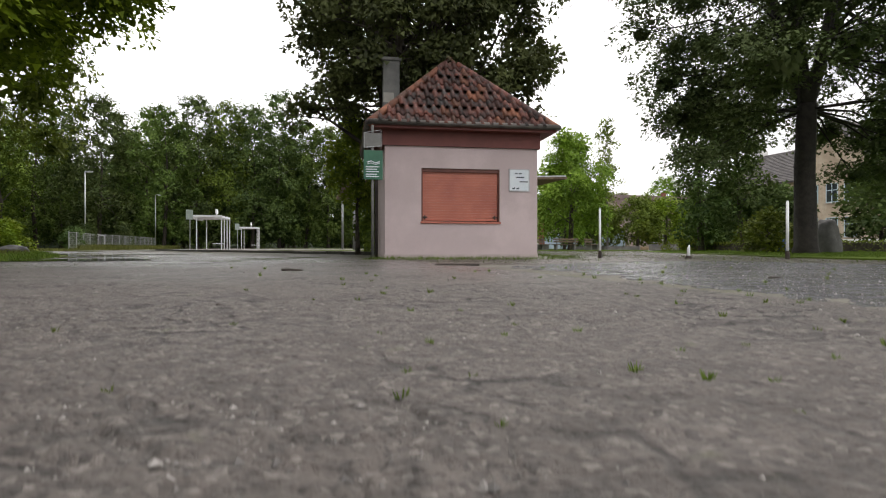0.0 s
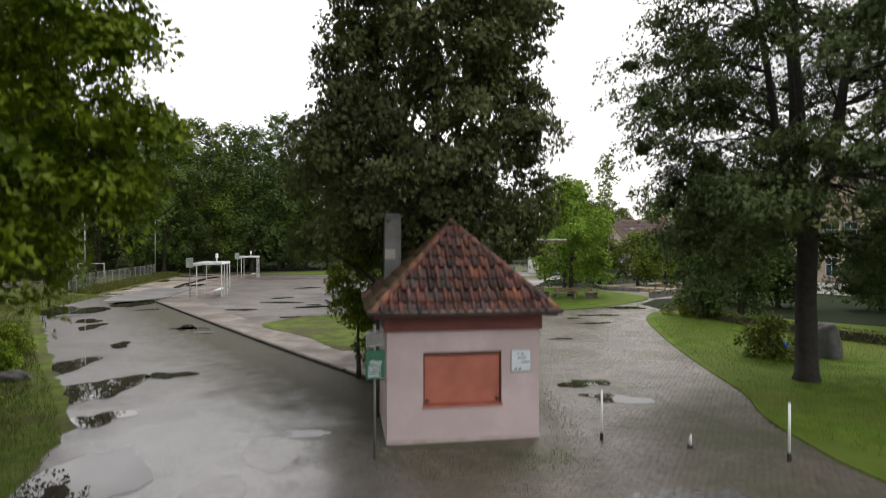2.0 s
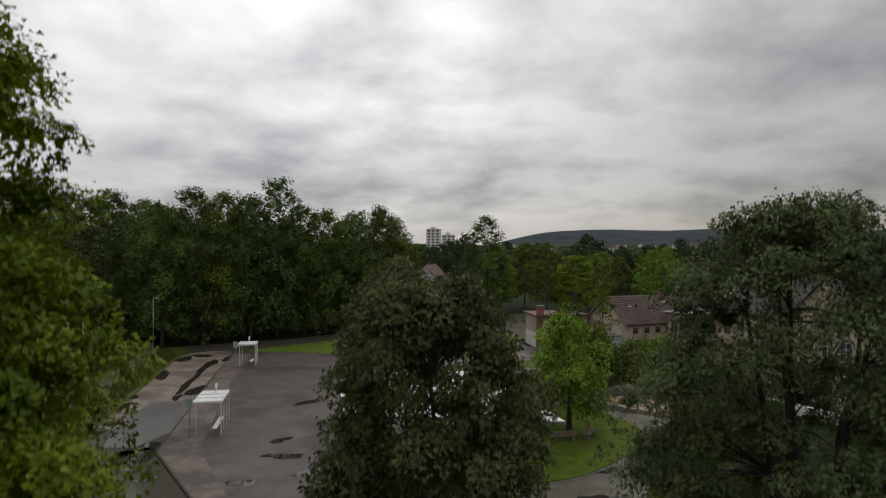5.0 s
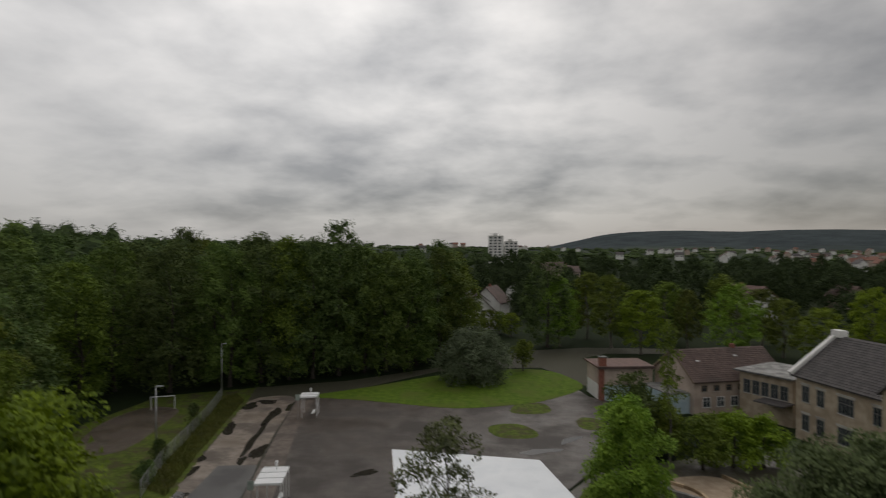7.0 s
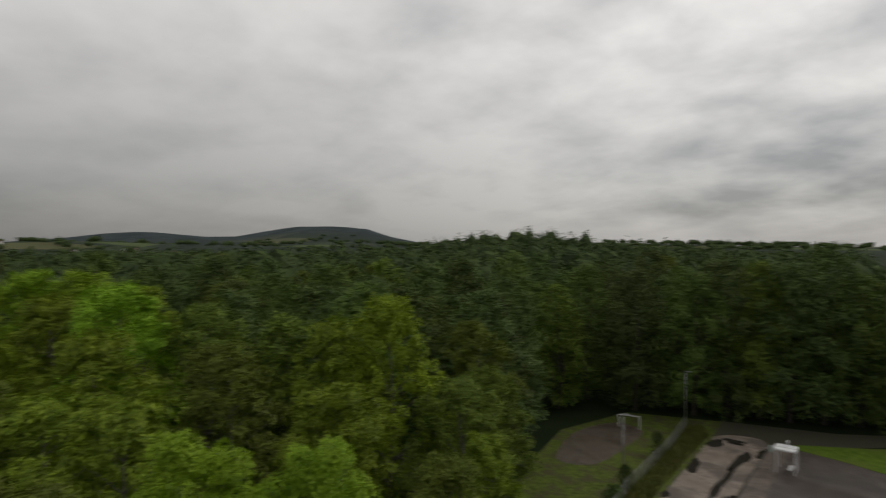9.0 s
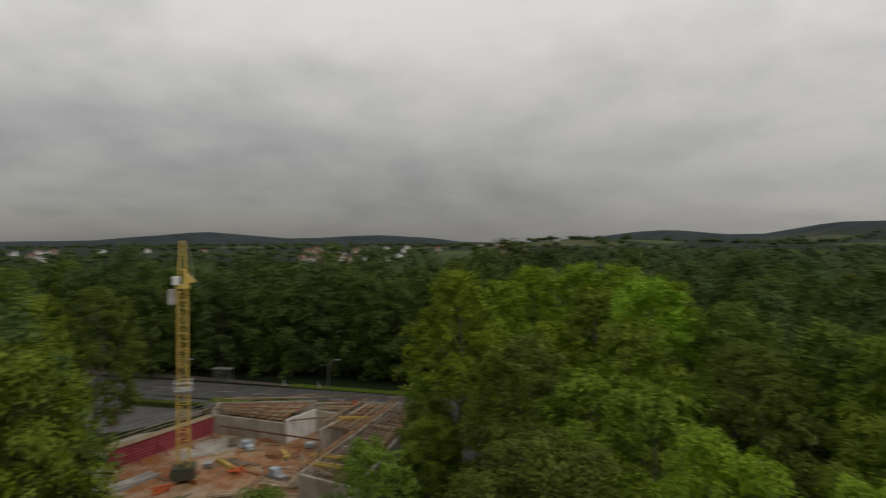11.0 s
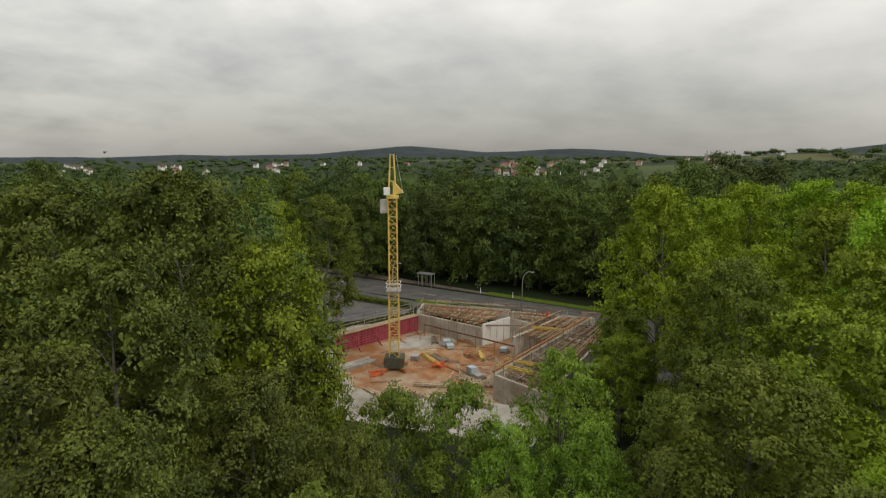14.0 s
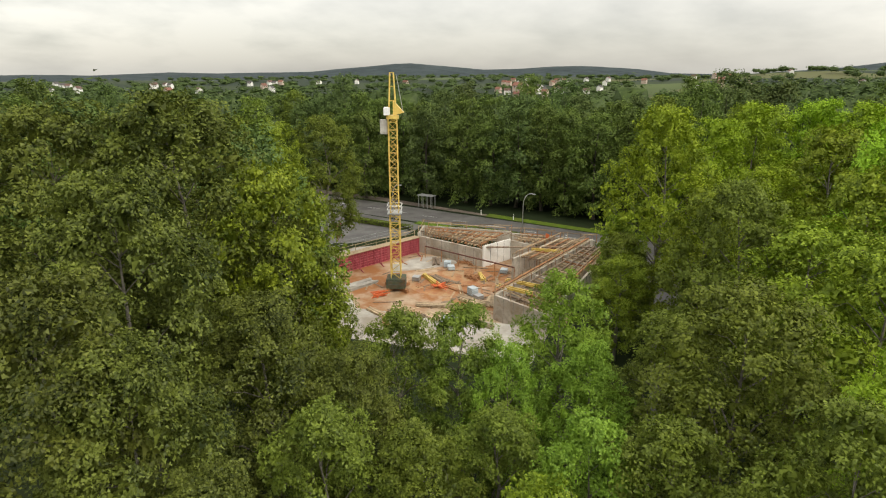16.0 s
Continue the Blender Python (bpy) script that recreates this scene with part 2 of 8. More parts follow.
    base = mix(rng(fine, 0.36, 0.54, 0.75, 0.0), base, (0.032, 0.027, 0.024))
    base = mix(crack, base, (0.018, 0.016, 0.014))
    # paler with distance: sky sheen on the wet drive put into the colour
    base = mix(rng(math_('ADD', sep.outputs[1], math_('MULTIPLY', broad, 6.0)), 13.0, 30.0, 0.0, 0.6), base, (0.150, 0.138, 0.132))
    # moss creeping out from the kerb
    off = math_('ADD', math_('MULTIPLY', sep.outputs[0], -0.783), math_('MULTIPLY', sep.outputs[1], -0.622))
    creep = rng(math_('ADD', off, math_('MULTIPLY', mid, 3.0)), -5.4, -2.4, 1.0, 0.0)
    creep = math_('MULTIPLY', creep, rng(sep.outputs[1], 9.0, 12.5, 0.0, 1.0))
    base = mix(math_('MULTIPLY', creep, 0.85), base, (0.048, 0.047, 0.026))
    wet = math_('MULTIPLY', wet, rng(creep, 0.0, 1.0, 1.0, 0.0))
    link(rng(creep, 0.0, 1.0, 0.5, 0.2), bs.inputs["Specular IOR Level"])
    link(base, bs.inputs["Base Color"])
    link(math_('ADD', rng(wet, 0.0, 1.0, 0.70, 0.28), rng(fine, 0.3, 0.7, -0.06, 0.12)), bs.inputs["Roughness"])
    bs.inputs["Coat Roughness"].default_value = 0.2
    bs.inputs["Coat IOR"].default_value = 1.42
    link(math_('MULTIPLY', wet, 1.0), bs.inputs["Coat Weight"])
    hgt = math_('ADD', math_('MULTIPLY', chips.outputs["Distance"], -0.5), math_('ADD', math_('MULTIPLY', fine, 1.2), math_('ADD', math_('MULTIPLY', lump, 1.6), math_('MULTIPLY', crack, -0.9))))
    b1 = nt.nodes.new("ShaderNodeBump")
    b1.inputs["Strength"].default_value, b1.inputs["Distance"].default_value = 0.8, 0.016
    link(hgt, b1.inputs["Height"])
    link(b1.outputs[0], bs.inputs["Normal"])
    b2 = nt.nodes.new("ShaderNodeBump")
    b2.inputs["Strength"].default_value, b2.inputs["Distance"].default_value = 0.09, 0.012
    link(hgt, b2.inputs["Height"])
    link(b2.outputs[0], bs.inputs["Coat Normal"])
    return mt


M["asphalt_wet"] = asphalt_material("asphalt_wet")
M["asphalt_court"] = material("asphalt_court", (0.060, 0.049, 0.042), (0.094, 0.078, 0.067), 0.6, 0.36, 0.75, 0.4, 50, c3=(0.045, 0.037, 0.032), big=0.12)
M["asphalt_road"] = material("asphalt_road", (0.092, 0.089, 0.088), (0.138, 0.134, 0.130), 0.8, 0.35, 0.6, 0.3, 50, c3=(0.076, 0.073, 0.072), big=0.2)
M["pavers"] = material("pavers", (0.110, 0.085, 0.070), (0.162, 0.130, 0.108), 2.0, 0.5, 0.8, 0.3, 40, c3=(0.085, 0.07, 0.058), big=0.4, obj=0.18)
M["wet_film"] = material("wet_film", (0.085, 0.078, 0.072), (0.12, 0.11, 0.10), 2.0, 0.16, 0.34, 0.12, 60)
M["setts"] = material("setts", (0.070, 0.058, 0.045), (0.110, 0.094, 0.074), 1.5, 0.30, 0.6, 0.5, 50, c3=(0.062, 0.064, 0.033), big=0.25, island=0.15)
# paler and bluer than the other setts; sky reflection painted into the colour
M["setts_wet"] = material("setts_wet", (0.092, 0.093, 0.097), (0.145, 0.146, 0.151), 2.5, 0.10, 0.26, 0.4, 50, c3=(0.08, 0.08, 0.074), big=0.5, island=0.25)
M["sett_joint"] = material("sett_joint", (0.065, 0.056, 0.042), (0.10, 0.088, 0.066), 3, 0.5, 0.8, 0.4, 60, c3=(0.065, 0.07, 0.03), big=0.3)
M["mud_road"] = material("mud_road", (0.20, 0.165, 0.135), (0.28, 0.235, 0.195), 0.8, 0.3, 0.8, 0.4, 30, c3=(0.11, 0.09, 0.075), big=0.22)
# very dark: the shadow on the kerb face is put into the colour
M["kerb"] = material("kerb", (0.022, 0.020, 0.017), (0.050, 0.046, 0.036), 3, 0.8, None, 0.3, 40, c3=(0.030, 0.034, 0.014), big=0.8)
M["mud"] = material("mud", (0.06, 0.048, 0.034), (0.105, 0.082, 0.056), 0.9, 0.35, 0.8, 0.4, 20, c3=(0.08, 0.06, 0.045), big=0.25)
M["ground"] = material("ground", (0.014, 0.022, 0.010), (0.024, 0.034, 0.015), 0.05, 0.9, None, 0.4, 8, c3=(0.036, 0.047, 0.022), big=0.004, spec=0.04)


def add_fields_and_haze(mt):
    """Beyond the woods a patchwork of meadow, stubble and copse, with haze painted in."""
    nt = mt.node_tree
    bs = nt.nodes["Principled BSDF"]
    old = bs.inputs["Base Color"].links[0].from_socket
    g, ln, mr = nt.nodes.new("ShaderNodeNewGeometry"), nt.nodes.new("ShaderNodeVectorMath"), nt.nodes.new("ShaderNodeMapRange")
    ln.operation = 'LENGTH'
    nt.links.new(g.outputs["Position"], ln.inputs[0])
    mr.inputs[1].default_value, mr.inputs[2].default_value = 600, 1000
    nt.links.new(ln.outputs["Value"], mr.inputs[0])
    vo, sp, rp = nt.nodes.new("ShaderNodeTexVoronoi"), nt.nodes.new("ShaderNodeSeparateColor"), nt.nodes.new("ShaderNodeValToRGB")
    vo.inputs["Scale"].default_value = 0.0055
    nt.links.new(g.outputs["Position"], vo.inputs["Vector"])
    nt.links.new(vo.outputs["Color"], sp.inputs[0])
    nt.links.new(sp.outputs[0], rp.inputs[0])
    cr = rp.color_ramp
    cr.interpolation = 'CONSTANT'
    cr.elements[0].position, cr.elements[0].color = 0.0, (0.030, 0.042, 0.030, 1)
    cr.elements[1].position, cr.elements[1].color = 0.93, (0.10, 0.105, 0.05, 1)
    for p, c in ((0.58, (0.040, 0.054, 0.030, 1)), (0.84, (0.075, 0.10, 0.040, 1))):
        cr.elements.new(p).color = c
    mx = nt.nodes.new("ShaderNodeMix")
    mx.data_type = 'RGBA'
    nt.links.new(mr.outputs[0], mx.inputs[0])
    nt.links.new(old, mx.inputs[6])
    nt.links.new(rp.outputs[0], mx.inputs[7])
    # past 1900 m bluish tones paint aerial haze into the hill colour
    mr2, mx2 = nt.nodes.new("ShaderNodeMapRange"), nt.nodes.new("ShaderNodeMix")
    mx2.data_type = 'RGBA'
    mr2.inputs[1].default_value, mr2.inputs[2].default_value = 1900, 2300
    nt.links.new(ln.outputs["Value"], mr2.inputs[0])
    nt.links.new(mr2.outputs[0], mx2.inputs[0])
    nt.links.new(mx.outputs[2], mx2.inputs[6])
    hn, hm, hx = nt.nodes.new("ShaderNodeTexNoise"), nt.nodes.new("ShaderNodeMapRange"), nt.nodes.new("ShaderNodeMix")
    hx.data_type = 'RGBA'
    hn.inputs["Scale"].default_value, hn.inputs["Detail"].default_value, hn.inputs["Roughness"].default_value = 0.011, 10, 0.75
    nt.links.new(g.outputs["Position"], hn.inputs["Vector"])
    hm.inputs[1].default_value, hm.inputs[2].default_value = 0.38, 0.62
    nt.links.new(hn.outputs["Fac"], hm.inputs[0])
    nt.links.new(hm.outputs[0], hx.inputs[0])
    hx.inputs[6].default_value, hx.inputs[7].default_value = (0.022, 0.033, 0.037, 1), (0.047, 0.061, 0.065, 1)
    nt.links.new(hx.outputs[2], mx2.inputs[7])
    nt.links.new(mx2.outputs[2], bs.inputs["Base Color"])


add_fields_and_haze(M["ground"])
M["lawn"] = material("lawn", (0.060, 0.108, 0.011), (0.104, 0.160, 0.018), 1.2, 0.9, None, 0.6, 60, c3=(0.092, 0.122, 0.022), big=0.2, spec=0.1)
M["moss"] = material("moss", (0.056, 0.080, 0.015), (0.110, 0.145, 0.027), 1.6, 0.9, None, 0.6, 60, c3=(0.075, 0.068, 0.035), big=0.5, spec=0.1)
M["plaster"] = material("plaster", (0.53, 0.435, 0.435), (0.60, 0.495, 0.492), 1.2, 0.85, None, 0.15, 90, c3=(0.49, 0.40, 0.395), big=0.7)
M["plinth"] = material("plinth", (0.42, 0.35, 0.33), (0.52, 0.44, 0.42), 4.0, 0.85, None, 0.2, 70)
M["shutter"] = material("shutter", (0.43, 0.135, 0.088), (0.49, 0.165, 0.108), 2.5, 0.5, None, 0.08, 60, c3=(0.40, 0.125, 0.085), big=1.5)
M["frame_dark"] = material("frame_dark", (0.10, 0.035, 0.025), (0.14, 0.05, 0.035), 5, 0.6, None, 0.1, 60)
M["fascia"] = material("fascia", (0.13, 0.032, 0.025), (0.17, 0.045, 0.035), 2.5, 0.6, None, 0.1, 60)
M["gutter"] = material("gutter", (0.10, 0.09, 0.085), (0.16, 0.145, 0.13), 6, 0.5, None, 0.05, 60, metal=0.6)
M["sign_pale"] = material("sign_pale", (0.30, 0.36, 0.32), (0.40, 0.46, 0.42), 4, 0.5)
M["tile_new"] = material("tile_new", (0.17, 0.062, 0.034), (0.26, 0.098, 0.052), 6, 0.6, None, 0.5, 45, c3=(0.10, 0.05, 0.035), big=3.0, obj=0.35)
M["tile"] = material("tile", (0.058, 0.028, 0.025), (0.165, 0.060, 0.044), 6, 0.6, None, 0.6, 45, c3=(0.045, 0.040, 0.038), big=3.4, obj=0.7, spread=(0.35, 0.6))
M["tile_moss"] = material("tile_moss", (0.060, 0.040, 0.026), (0.145, 0.062, 0.035), 5, 0.85, None, 0.4, 60, c3=(0.045, 0.06, 0.015), big=1.5, obj=0.3)
M["concrete"] = material("concrete", (0.34, 0.33, 0.30), (0.46, 0.44, 0.40), 1.2, 0.8, None, 0.2, 50, c3=(0.28, 0.26, 0.23), big=0.5)
M["concrete_dark"] = material("concrete_dark", (0.13, 0.13, 0.125), (0.2, 0.2, 0.19), 2.5, 0.85, None, 0.3, 50)
M["white_paint"] = material("white_paint", (0.74, 0.75, 0.76), (0.8, 0.81, 0.82), 3, 0.4, None, 0.05, 60)
M["white_roof"] = material("white_roof", (0.72, 0.75, 0.78), (0.80, 0.82, 0.84), 0.6, 0.5, None, 0.03, 20, c3=(0.68, 0.71, 0.74), big=0.3)
M["steel"] = material("steel", (0.38, 0.39, 0.40), (0.48, 0.49, 0.50), 8, 0.45, None, 0.05, 60, metal=0.7)
M["sign_green"] = material("sign_green", (0.02, 0.105, 0.06), (0.03, 0.13, 0.075), 6, 0.45, None, 0.02, 60)
M["sign_white"] = material("sign_white", (0.62, 0.68, 0.72), (0.7, 0.75, 0.78), 4, 0.4, None, 0.02, 60)
M["ink"] = material("ink", (0.05, 0.06, 0.08), (0.07, 0.08, 0.1), 9, 0.5, None, 0.0, 60)
M["iron"] = material("iron", (0.035, 0.03, 0.028), (0.07, 0.05, 0.04), 12, 0.6, None, 0.3, 60, metal=0.5)
M["bark"] = material("bark", (0.035, 0.028, 0.022), (0.075, 0.062, 0.05), 6, 0.9, None, 0.9, 25)
M["bark_dark"] = material("bark_dark", (0.016, 0.014, 0.012), (0.034, 0.029, 0.024), 6, 0.9, None, 0.9, 25)
M["bark_grey"] = material("bark_grey", (0.10, 0.09, 0.075), (0.17, 0.155, 0.13), 5, 0.9, None, 0.8, 25)
M["wood"] = material("wood", (0.15, 0.105, 0.073), (0.27, 0.20, 0.14), 5, 0.8, None, 0.3, 40, obj=0.2)
M["timber"] = material("timber", (0.32, 0.23, 0.14), (0.48, 0.37, 0.245), 3, 0.8, None, 0.2, 40, obj=0.3)
M["rust"] = material("rust", (0.28, 0.12, 0.05), (0.40, 0.20, 0.09), 2, 0.8, None, 0.3, 40)
M["site_floor"] = material("site_floor", (0.30, 0.18, 0.095), (0.43, 0.32, 0.22), 0.5, 0.45, 0.85, 0.3, 12, c3=(0.29, 0.115, 0.035), big=0.2)
M["clay"] = material("clay", (0.25, 0.085, 0.02), (0.40, 0.17, 0.05), 0.7, 0.4, 0.8, 0.4, 14, c3=(0.38, 0.26, 0.15), big=0.35)
M["yard_dust"] = material("yard_dust", (0.32, 0.30, 0.265), (0.45, 0.425, 0.38), 0.7, 0.7, None, 0.3, 20, c3=(0.26, 0.225, 0.18), big=0.18)
M["formwork_rib"] = material("formwork_rib", (0.36, 0.075, 0.095), (0.46, 0.12, 0.14), 2, 0.6, None, 0.1, 40)
M["concrete_raw"] = material("concrete_raw", (0.36, 0.325, 0.27), (0.60, 0.56, 0.49), 0.9, 0.8, None, 0.3, 30, c3=(0.32, 0.25, 0.18), big=0.45)
M["formwork_red"] = material("formwork_red", (0.22, 0.022, 0.04), (0.31, 0.04, 0.06), 2, 0.6, None, 0.1, 40)
M["yellow"] = material("yellow", (0.58, 0.41, 0.09), (0.68, 0.50, 0.14), 2, 0.5, None, 0.05, 40)
M["orange"] = material("orange", (0.62, 0.13, 0.04), (0.70, 0.17, 0.06), 3, 0.55, None, 0.05, 40)
M["blue"] = material("blue", (0.02, 0.08, 0.42), (0.03, 0.11, 0.5), 3, 0.4, None, 0.1, 40)
M["brick"] = material("brick", (0.22, 0.08, 0.055), (0.32, 0.13, 0.09), 5, 0.85, None, 0.4, 40, obj=0.25)
# darker than stone: shade on the lawn put into the base colour
M["boulder"] = material("boulder", (0.055, 0.053, 0.052), (0.10, 0.097, 0.094), 2.2, 0.85, None, 0.6, 20)
M["stone"] = material("stone", (0.16, 0.155, 0.15), (0.26, 0.25, 0.24), 2.2, 0.85, None, 0.6, 20)
M["pink_wall"] = material("pink_wall", (0.42, 0.34, 0.285), (0.50, 0.41, 0.345), 0.9, 0.85, None, 0.1, 60, c3=(0.37, 0.30, 0.25), big=0.4)
M["blue_wall"] = material("blue_wall", (0.33, 0.44, 0.50), (0.42, 0.52, 0.56), 0.8, 0.85, None, 0.1, 60)
M["stone_wall"] = material("stone_wall", (0.34, 0.275, 0.20), (0.44, 0.365, 0.275), 1.4, 0.85, None, 0.3, 30, c3=(0.29, 0.23, 0.165), big=0.4)
M["white_wall"] = material("white_wall", (0.66, 0.65, 0.62), (0.75, 0.74, 0.71), 0.8, 0.85, None, 0.08, 60)
M["roof_brown"] = material("roof_brown", (0.085, 0.055, 0.048), (0.13, 0.088, 0.075), 1.8, 0.8, None, 0.5, 12, c3=(0.075, 0.052, 0.045), big=0.3)
M["roof_dark"] = material("roof_dark", (0.055, 0.05, 0.05), (0.09, 0.08, 0.078), 1.5, 0.75, None, 0.5, 12)
M["roof_red"] = material("roof_red", (0.085, 0.05, 0.042), (0.135, 0.075, 0.06), 1.5, 0.8, None, 0.4, 12, obj=0.2)
M["roof_orange"] = material("roof_orange", (0.15, 0.065, 0.045), (0.21, 0.09, 0.06), 1.5, 0.8, None, 0.4, 12, obj=0.2)
M["roof_flat"] = material("roof_flat", (0.07, 0.07, 0.068), (0.17, 0.168, 0.16), 0.8, 0.7, None, 0.3, 10, c3=(0.24, 0.235, 0.225), big=0.9)
M["sand"] = material("sand", (0.32, 0.24, 0.17), (0.42, 0.33, 0.24), 1.2, 0.9, None, 0.3, 30)
M["window"] = material("window", (0.02, 0.025, 0.03), (0.05, 0.06, 0.065), 1.0, 0.08, None, 0.0, 20, spec=0.8)
M["tarp"] = material("tarp", (0.34, 0.42, 0.48), (0.5, 0.56, 0.6), 1.5, 0.4, None, 0.2, 10)
M["line_paint"] = material("line_paint", (0.6, 0.6, 0.58), (0.7, 0.7, 0.68), 5, 0.6, None, 0.1, 40)


def water_material():
    mt = bpy.data.materials.new("puddle_water")
    mt.use_nodes = True
    bs = mt.node_tree.nodes["Principled BSDF"]
    bs.inputs["Base Color"].default_value = (0.035, 0.031, 0.026, 1)
    bs.inputs["Roughness"].default_value = 0.02
    bs.inputs["IOR"].default_value = 1.33
    n = mt.node_tree.nodes.new("ShaderNodeTexNoise")
    n.inputs["Scale"].default_value = 3.0
    g = mt.node_tree.nodes.new("ShaderNodeNewGeometry")
    b = mt.node_tree.nodes.new("ShaderNodeBump")
    b.inputs["Strength"].default_value, b.inputs["Distance"].default_value = 0.03, 0.01
    mt.node_tree.links.new(g.outputs["Position"], n.inputs["Vector"])
    mt.node_tree.links.new(n.outputs["Fac"], b.inputs["Height"])
    mt.node_tree.links.new(b.outputs[0], bs.inputs["Normal"])
    return mt


M["water"] = water_material()
M["leaf_mid"] = leaf_material("leaf_mid", (0.044, 0.070, 0.009), (0.19, 0.25, 0.034), 0.03)
M["leaf_dark"] = leaf_material("leaf_dark", (0.034, 0.062, 0.018), (0.128, 0.182, 0.048), 0.03)
M["leaf_far"] = leaf_material("leaf_far", (0.024, 0.045, 0.015), (0.085, 0.128, 0.036), 0.03)
M["leaf_wood"] = leaf_material("leaf_wood", (0.038, 0.068, 0.014), (0.152, 0.215, 0.042), 0.03)
M["leaf_oak"] = leaf_material("leaf_oak", (0.020, 0.032, 0.006), (0.176, 0.210, 0.036), 0.015)
M["leaf_light"] = leaf_material("leaf_light", (0.068, 0.115, 0.009), (0.26, 0.35, 0.028), 0.025)
M["leaf_lime"] = leaf_material("leaf_lime", (0.105, 0.185, 0.010), (0.30, 0.44, 0.030), 0.04)
M["leaf_bright"] = leaf_material("leaf_bright", (0.085, 0.17, 0.017), (0.24, 0.39, 0.044), 0.02)
M["leaf_copper"] = leaf_material("leaf_copper", (0.034, 0.041, 0.017), (0.120, 0.136, 0.046), 0.03)
M["leaf_village"] = leaf_material("leaf_village", (0.016, 0.026, 0.010), (0.062, 0.085, 0.028), 0.03)
M["leaf_robinia"] = leaf_material("leaf_robinia", (0.042, 0.066, 0.024), (0.135, 0.175, 0.065), 0.03)
M["leaf_maple"] = leaf_material("leaf_maple", (0.042, 0.082, 0.004), (0.20, 0.30, 0.013), 0.02)
M["leaf_silver"] = leaf_material("leaf_silver", (0.060, 0.082, 0.042), (0.15, 0.185, 0.105), 0.02)
M["leaf_yellow"] = leaf_material("leaf_yellow", (0.10, 0.135, 0.012), (0.25, 0.31, 0.028), 0.02)
M["grass_rough"] = leaf_material("grass_rough", (0.055, 0.065, 0.014), (0.16, 0.165, 0.04), 0.02)
M["grass_blade"] = leaf_material("grass_blade", (0.050, 0.092, 0.009), (0.125, 0.18, 0.022), 0.02)


# ======== mesh helpers ========
def mesh_of(bm, name, material_=None, smooth=False):
    me = bpy.data.meshes.new(name)
    bm.normal_update()
    bm.to_mesh(me)
    bm.free()
    if material_:
        me.materials.append(material_)
    if smooth:
        me.polygons.foreach_set("use_smooth", [True] * len(me.polygons))
    return me


def part(name, bm, mat, parent, label="", smooth=False):
    """Links a bmesh, or a ready mesh, as one mesh object under a thing or a part."""
    me = bm if isinstance(bm, bpy.types.Mesh) else mesh_of(bm, name, M[mat], smooth)
    ob = new(name, me)
    ob.parent = parent
    if label:
        tagged(ob, label)
    return ob


def thing(name, label, category, at=(0, 0, 0), turn=0.0, group="", kind=""):
    ob = new(name)
    ob.empty_display_size = 0.2
    ob.matrix_basis = pose(*at, 0, 0, turn)
    return tagged(ob, label, category, group, kind)


def single(name, bm, mat, label, category, at=(0, 0, 0), turn=0.0, group="", kind="", smooth=False):
    me = bm if isinstance(bm, bpy.types.Mesh) else mesh_of(bm, name, M[mat], smooth)
    ob = new(name, me)
    ob.matrix_basis = pose(*at, 0, 0, turn)
    return tagged(ob, label, category, group, kind)


def box(bm, a, b, bevel=0.0):
    """A box between two corners; bevel rounds its edges."""
    m = Matrix.Translation([(p + q) / 2 for p, q in zip(a, b)]) @ Matrix.Diagonal([abs(q - p) for p, q in zip(a, b)] + [1])
    r = bmesh.ops.create_cube(bm, size=1, matrix=m)
    if bevel:
        es = list({e for v in r["verts"] for e in v.link_edges})
        bmesh.ops.bevel(bm, geom=es, offset=bevel, segments=2, affect='EDGES', profile=0.6)
    return bm


def bar(bm, p, q, w, h=None, up=(0, 0, 1)):
    """A square bar from p to q."""
    p, q = Vector(p), Vector(q)
    d = (q - p)
    h = h or w
    z = d.normalized()
    x = Vector(up).cross(z)
    if x.length < 1e-4:
        x = Vector((1, 0, 0))
    x.normalize()
    y = z.cross(x)
    vs = [bm.verts.new(o + x * sx * w / 2 + y * sy * h / 2) for o in (p, q) for sx, sy in ((-1, -1), (1, -1), (1, 1), (-1, 1))]
    for f in ((3, 2, 1, 0), (4, 5, 6, 7), (0, 1, 5, 4), (1, 2, 6, 5), (2, 3, 7, 6), (3, 0, 4, 7)):
        bm.faces.new([vs[i] for i in f])
    return bm


def tube(bm, pts, radii, n=8, caps=True):
    """A round tube along points, each with its radius."""
    pts = [Vector(p) for p in pts]
    rings = []
    ref = Vector((0.3, 1, 0.1)).normalized()
    for i, p in enumerate(pts):
        d = (pts[min(i + 1, len(pts) - 1)] - pts[max(i - 1, 0)]).normalized()
        x = d.cross(ref)
        if x.length < 1e-3:
            x = d.cross(Vector((1, 0, 0)))
        x.normalize()
        y = d.cross(x)
        r = radii[i] if hasattr(radii, "__len__") else radii
        rings.append([bm.verts.new(p + (x * math.cos(2 * math.pi * k / n) + y * math.sin(2 * math.pi * k / n)) * r) for k in range(n)])
    for a, b in zip(rings, rings[1:]):
        for k in range(n):
            bm.faces.new((a[k], a[(k + 1) % n], b[(k + 1) % n], b[k]))
    if caps:
        bm.faces.new(rings[0][::-1])
        bm.faces.new(rings[-1])
    return bm


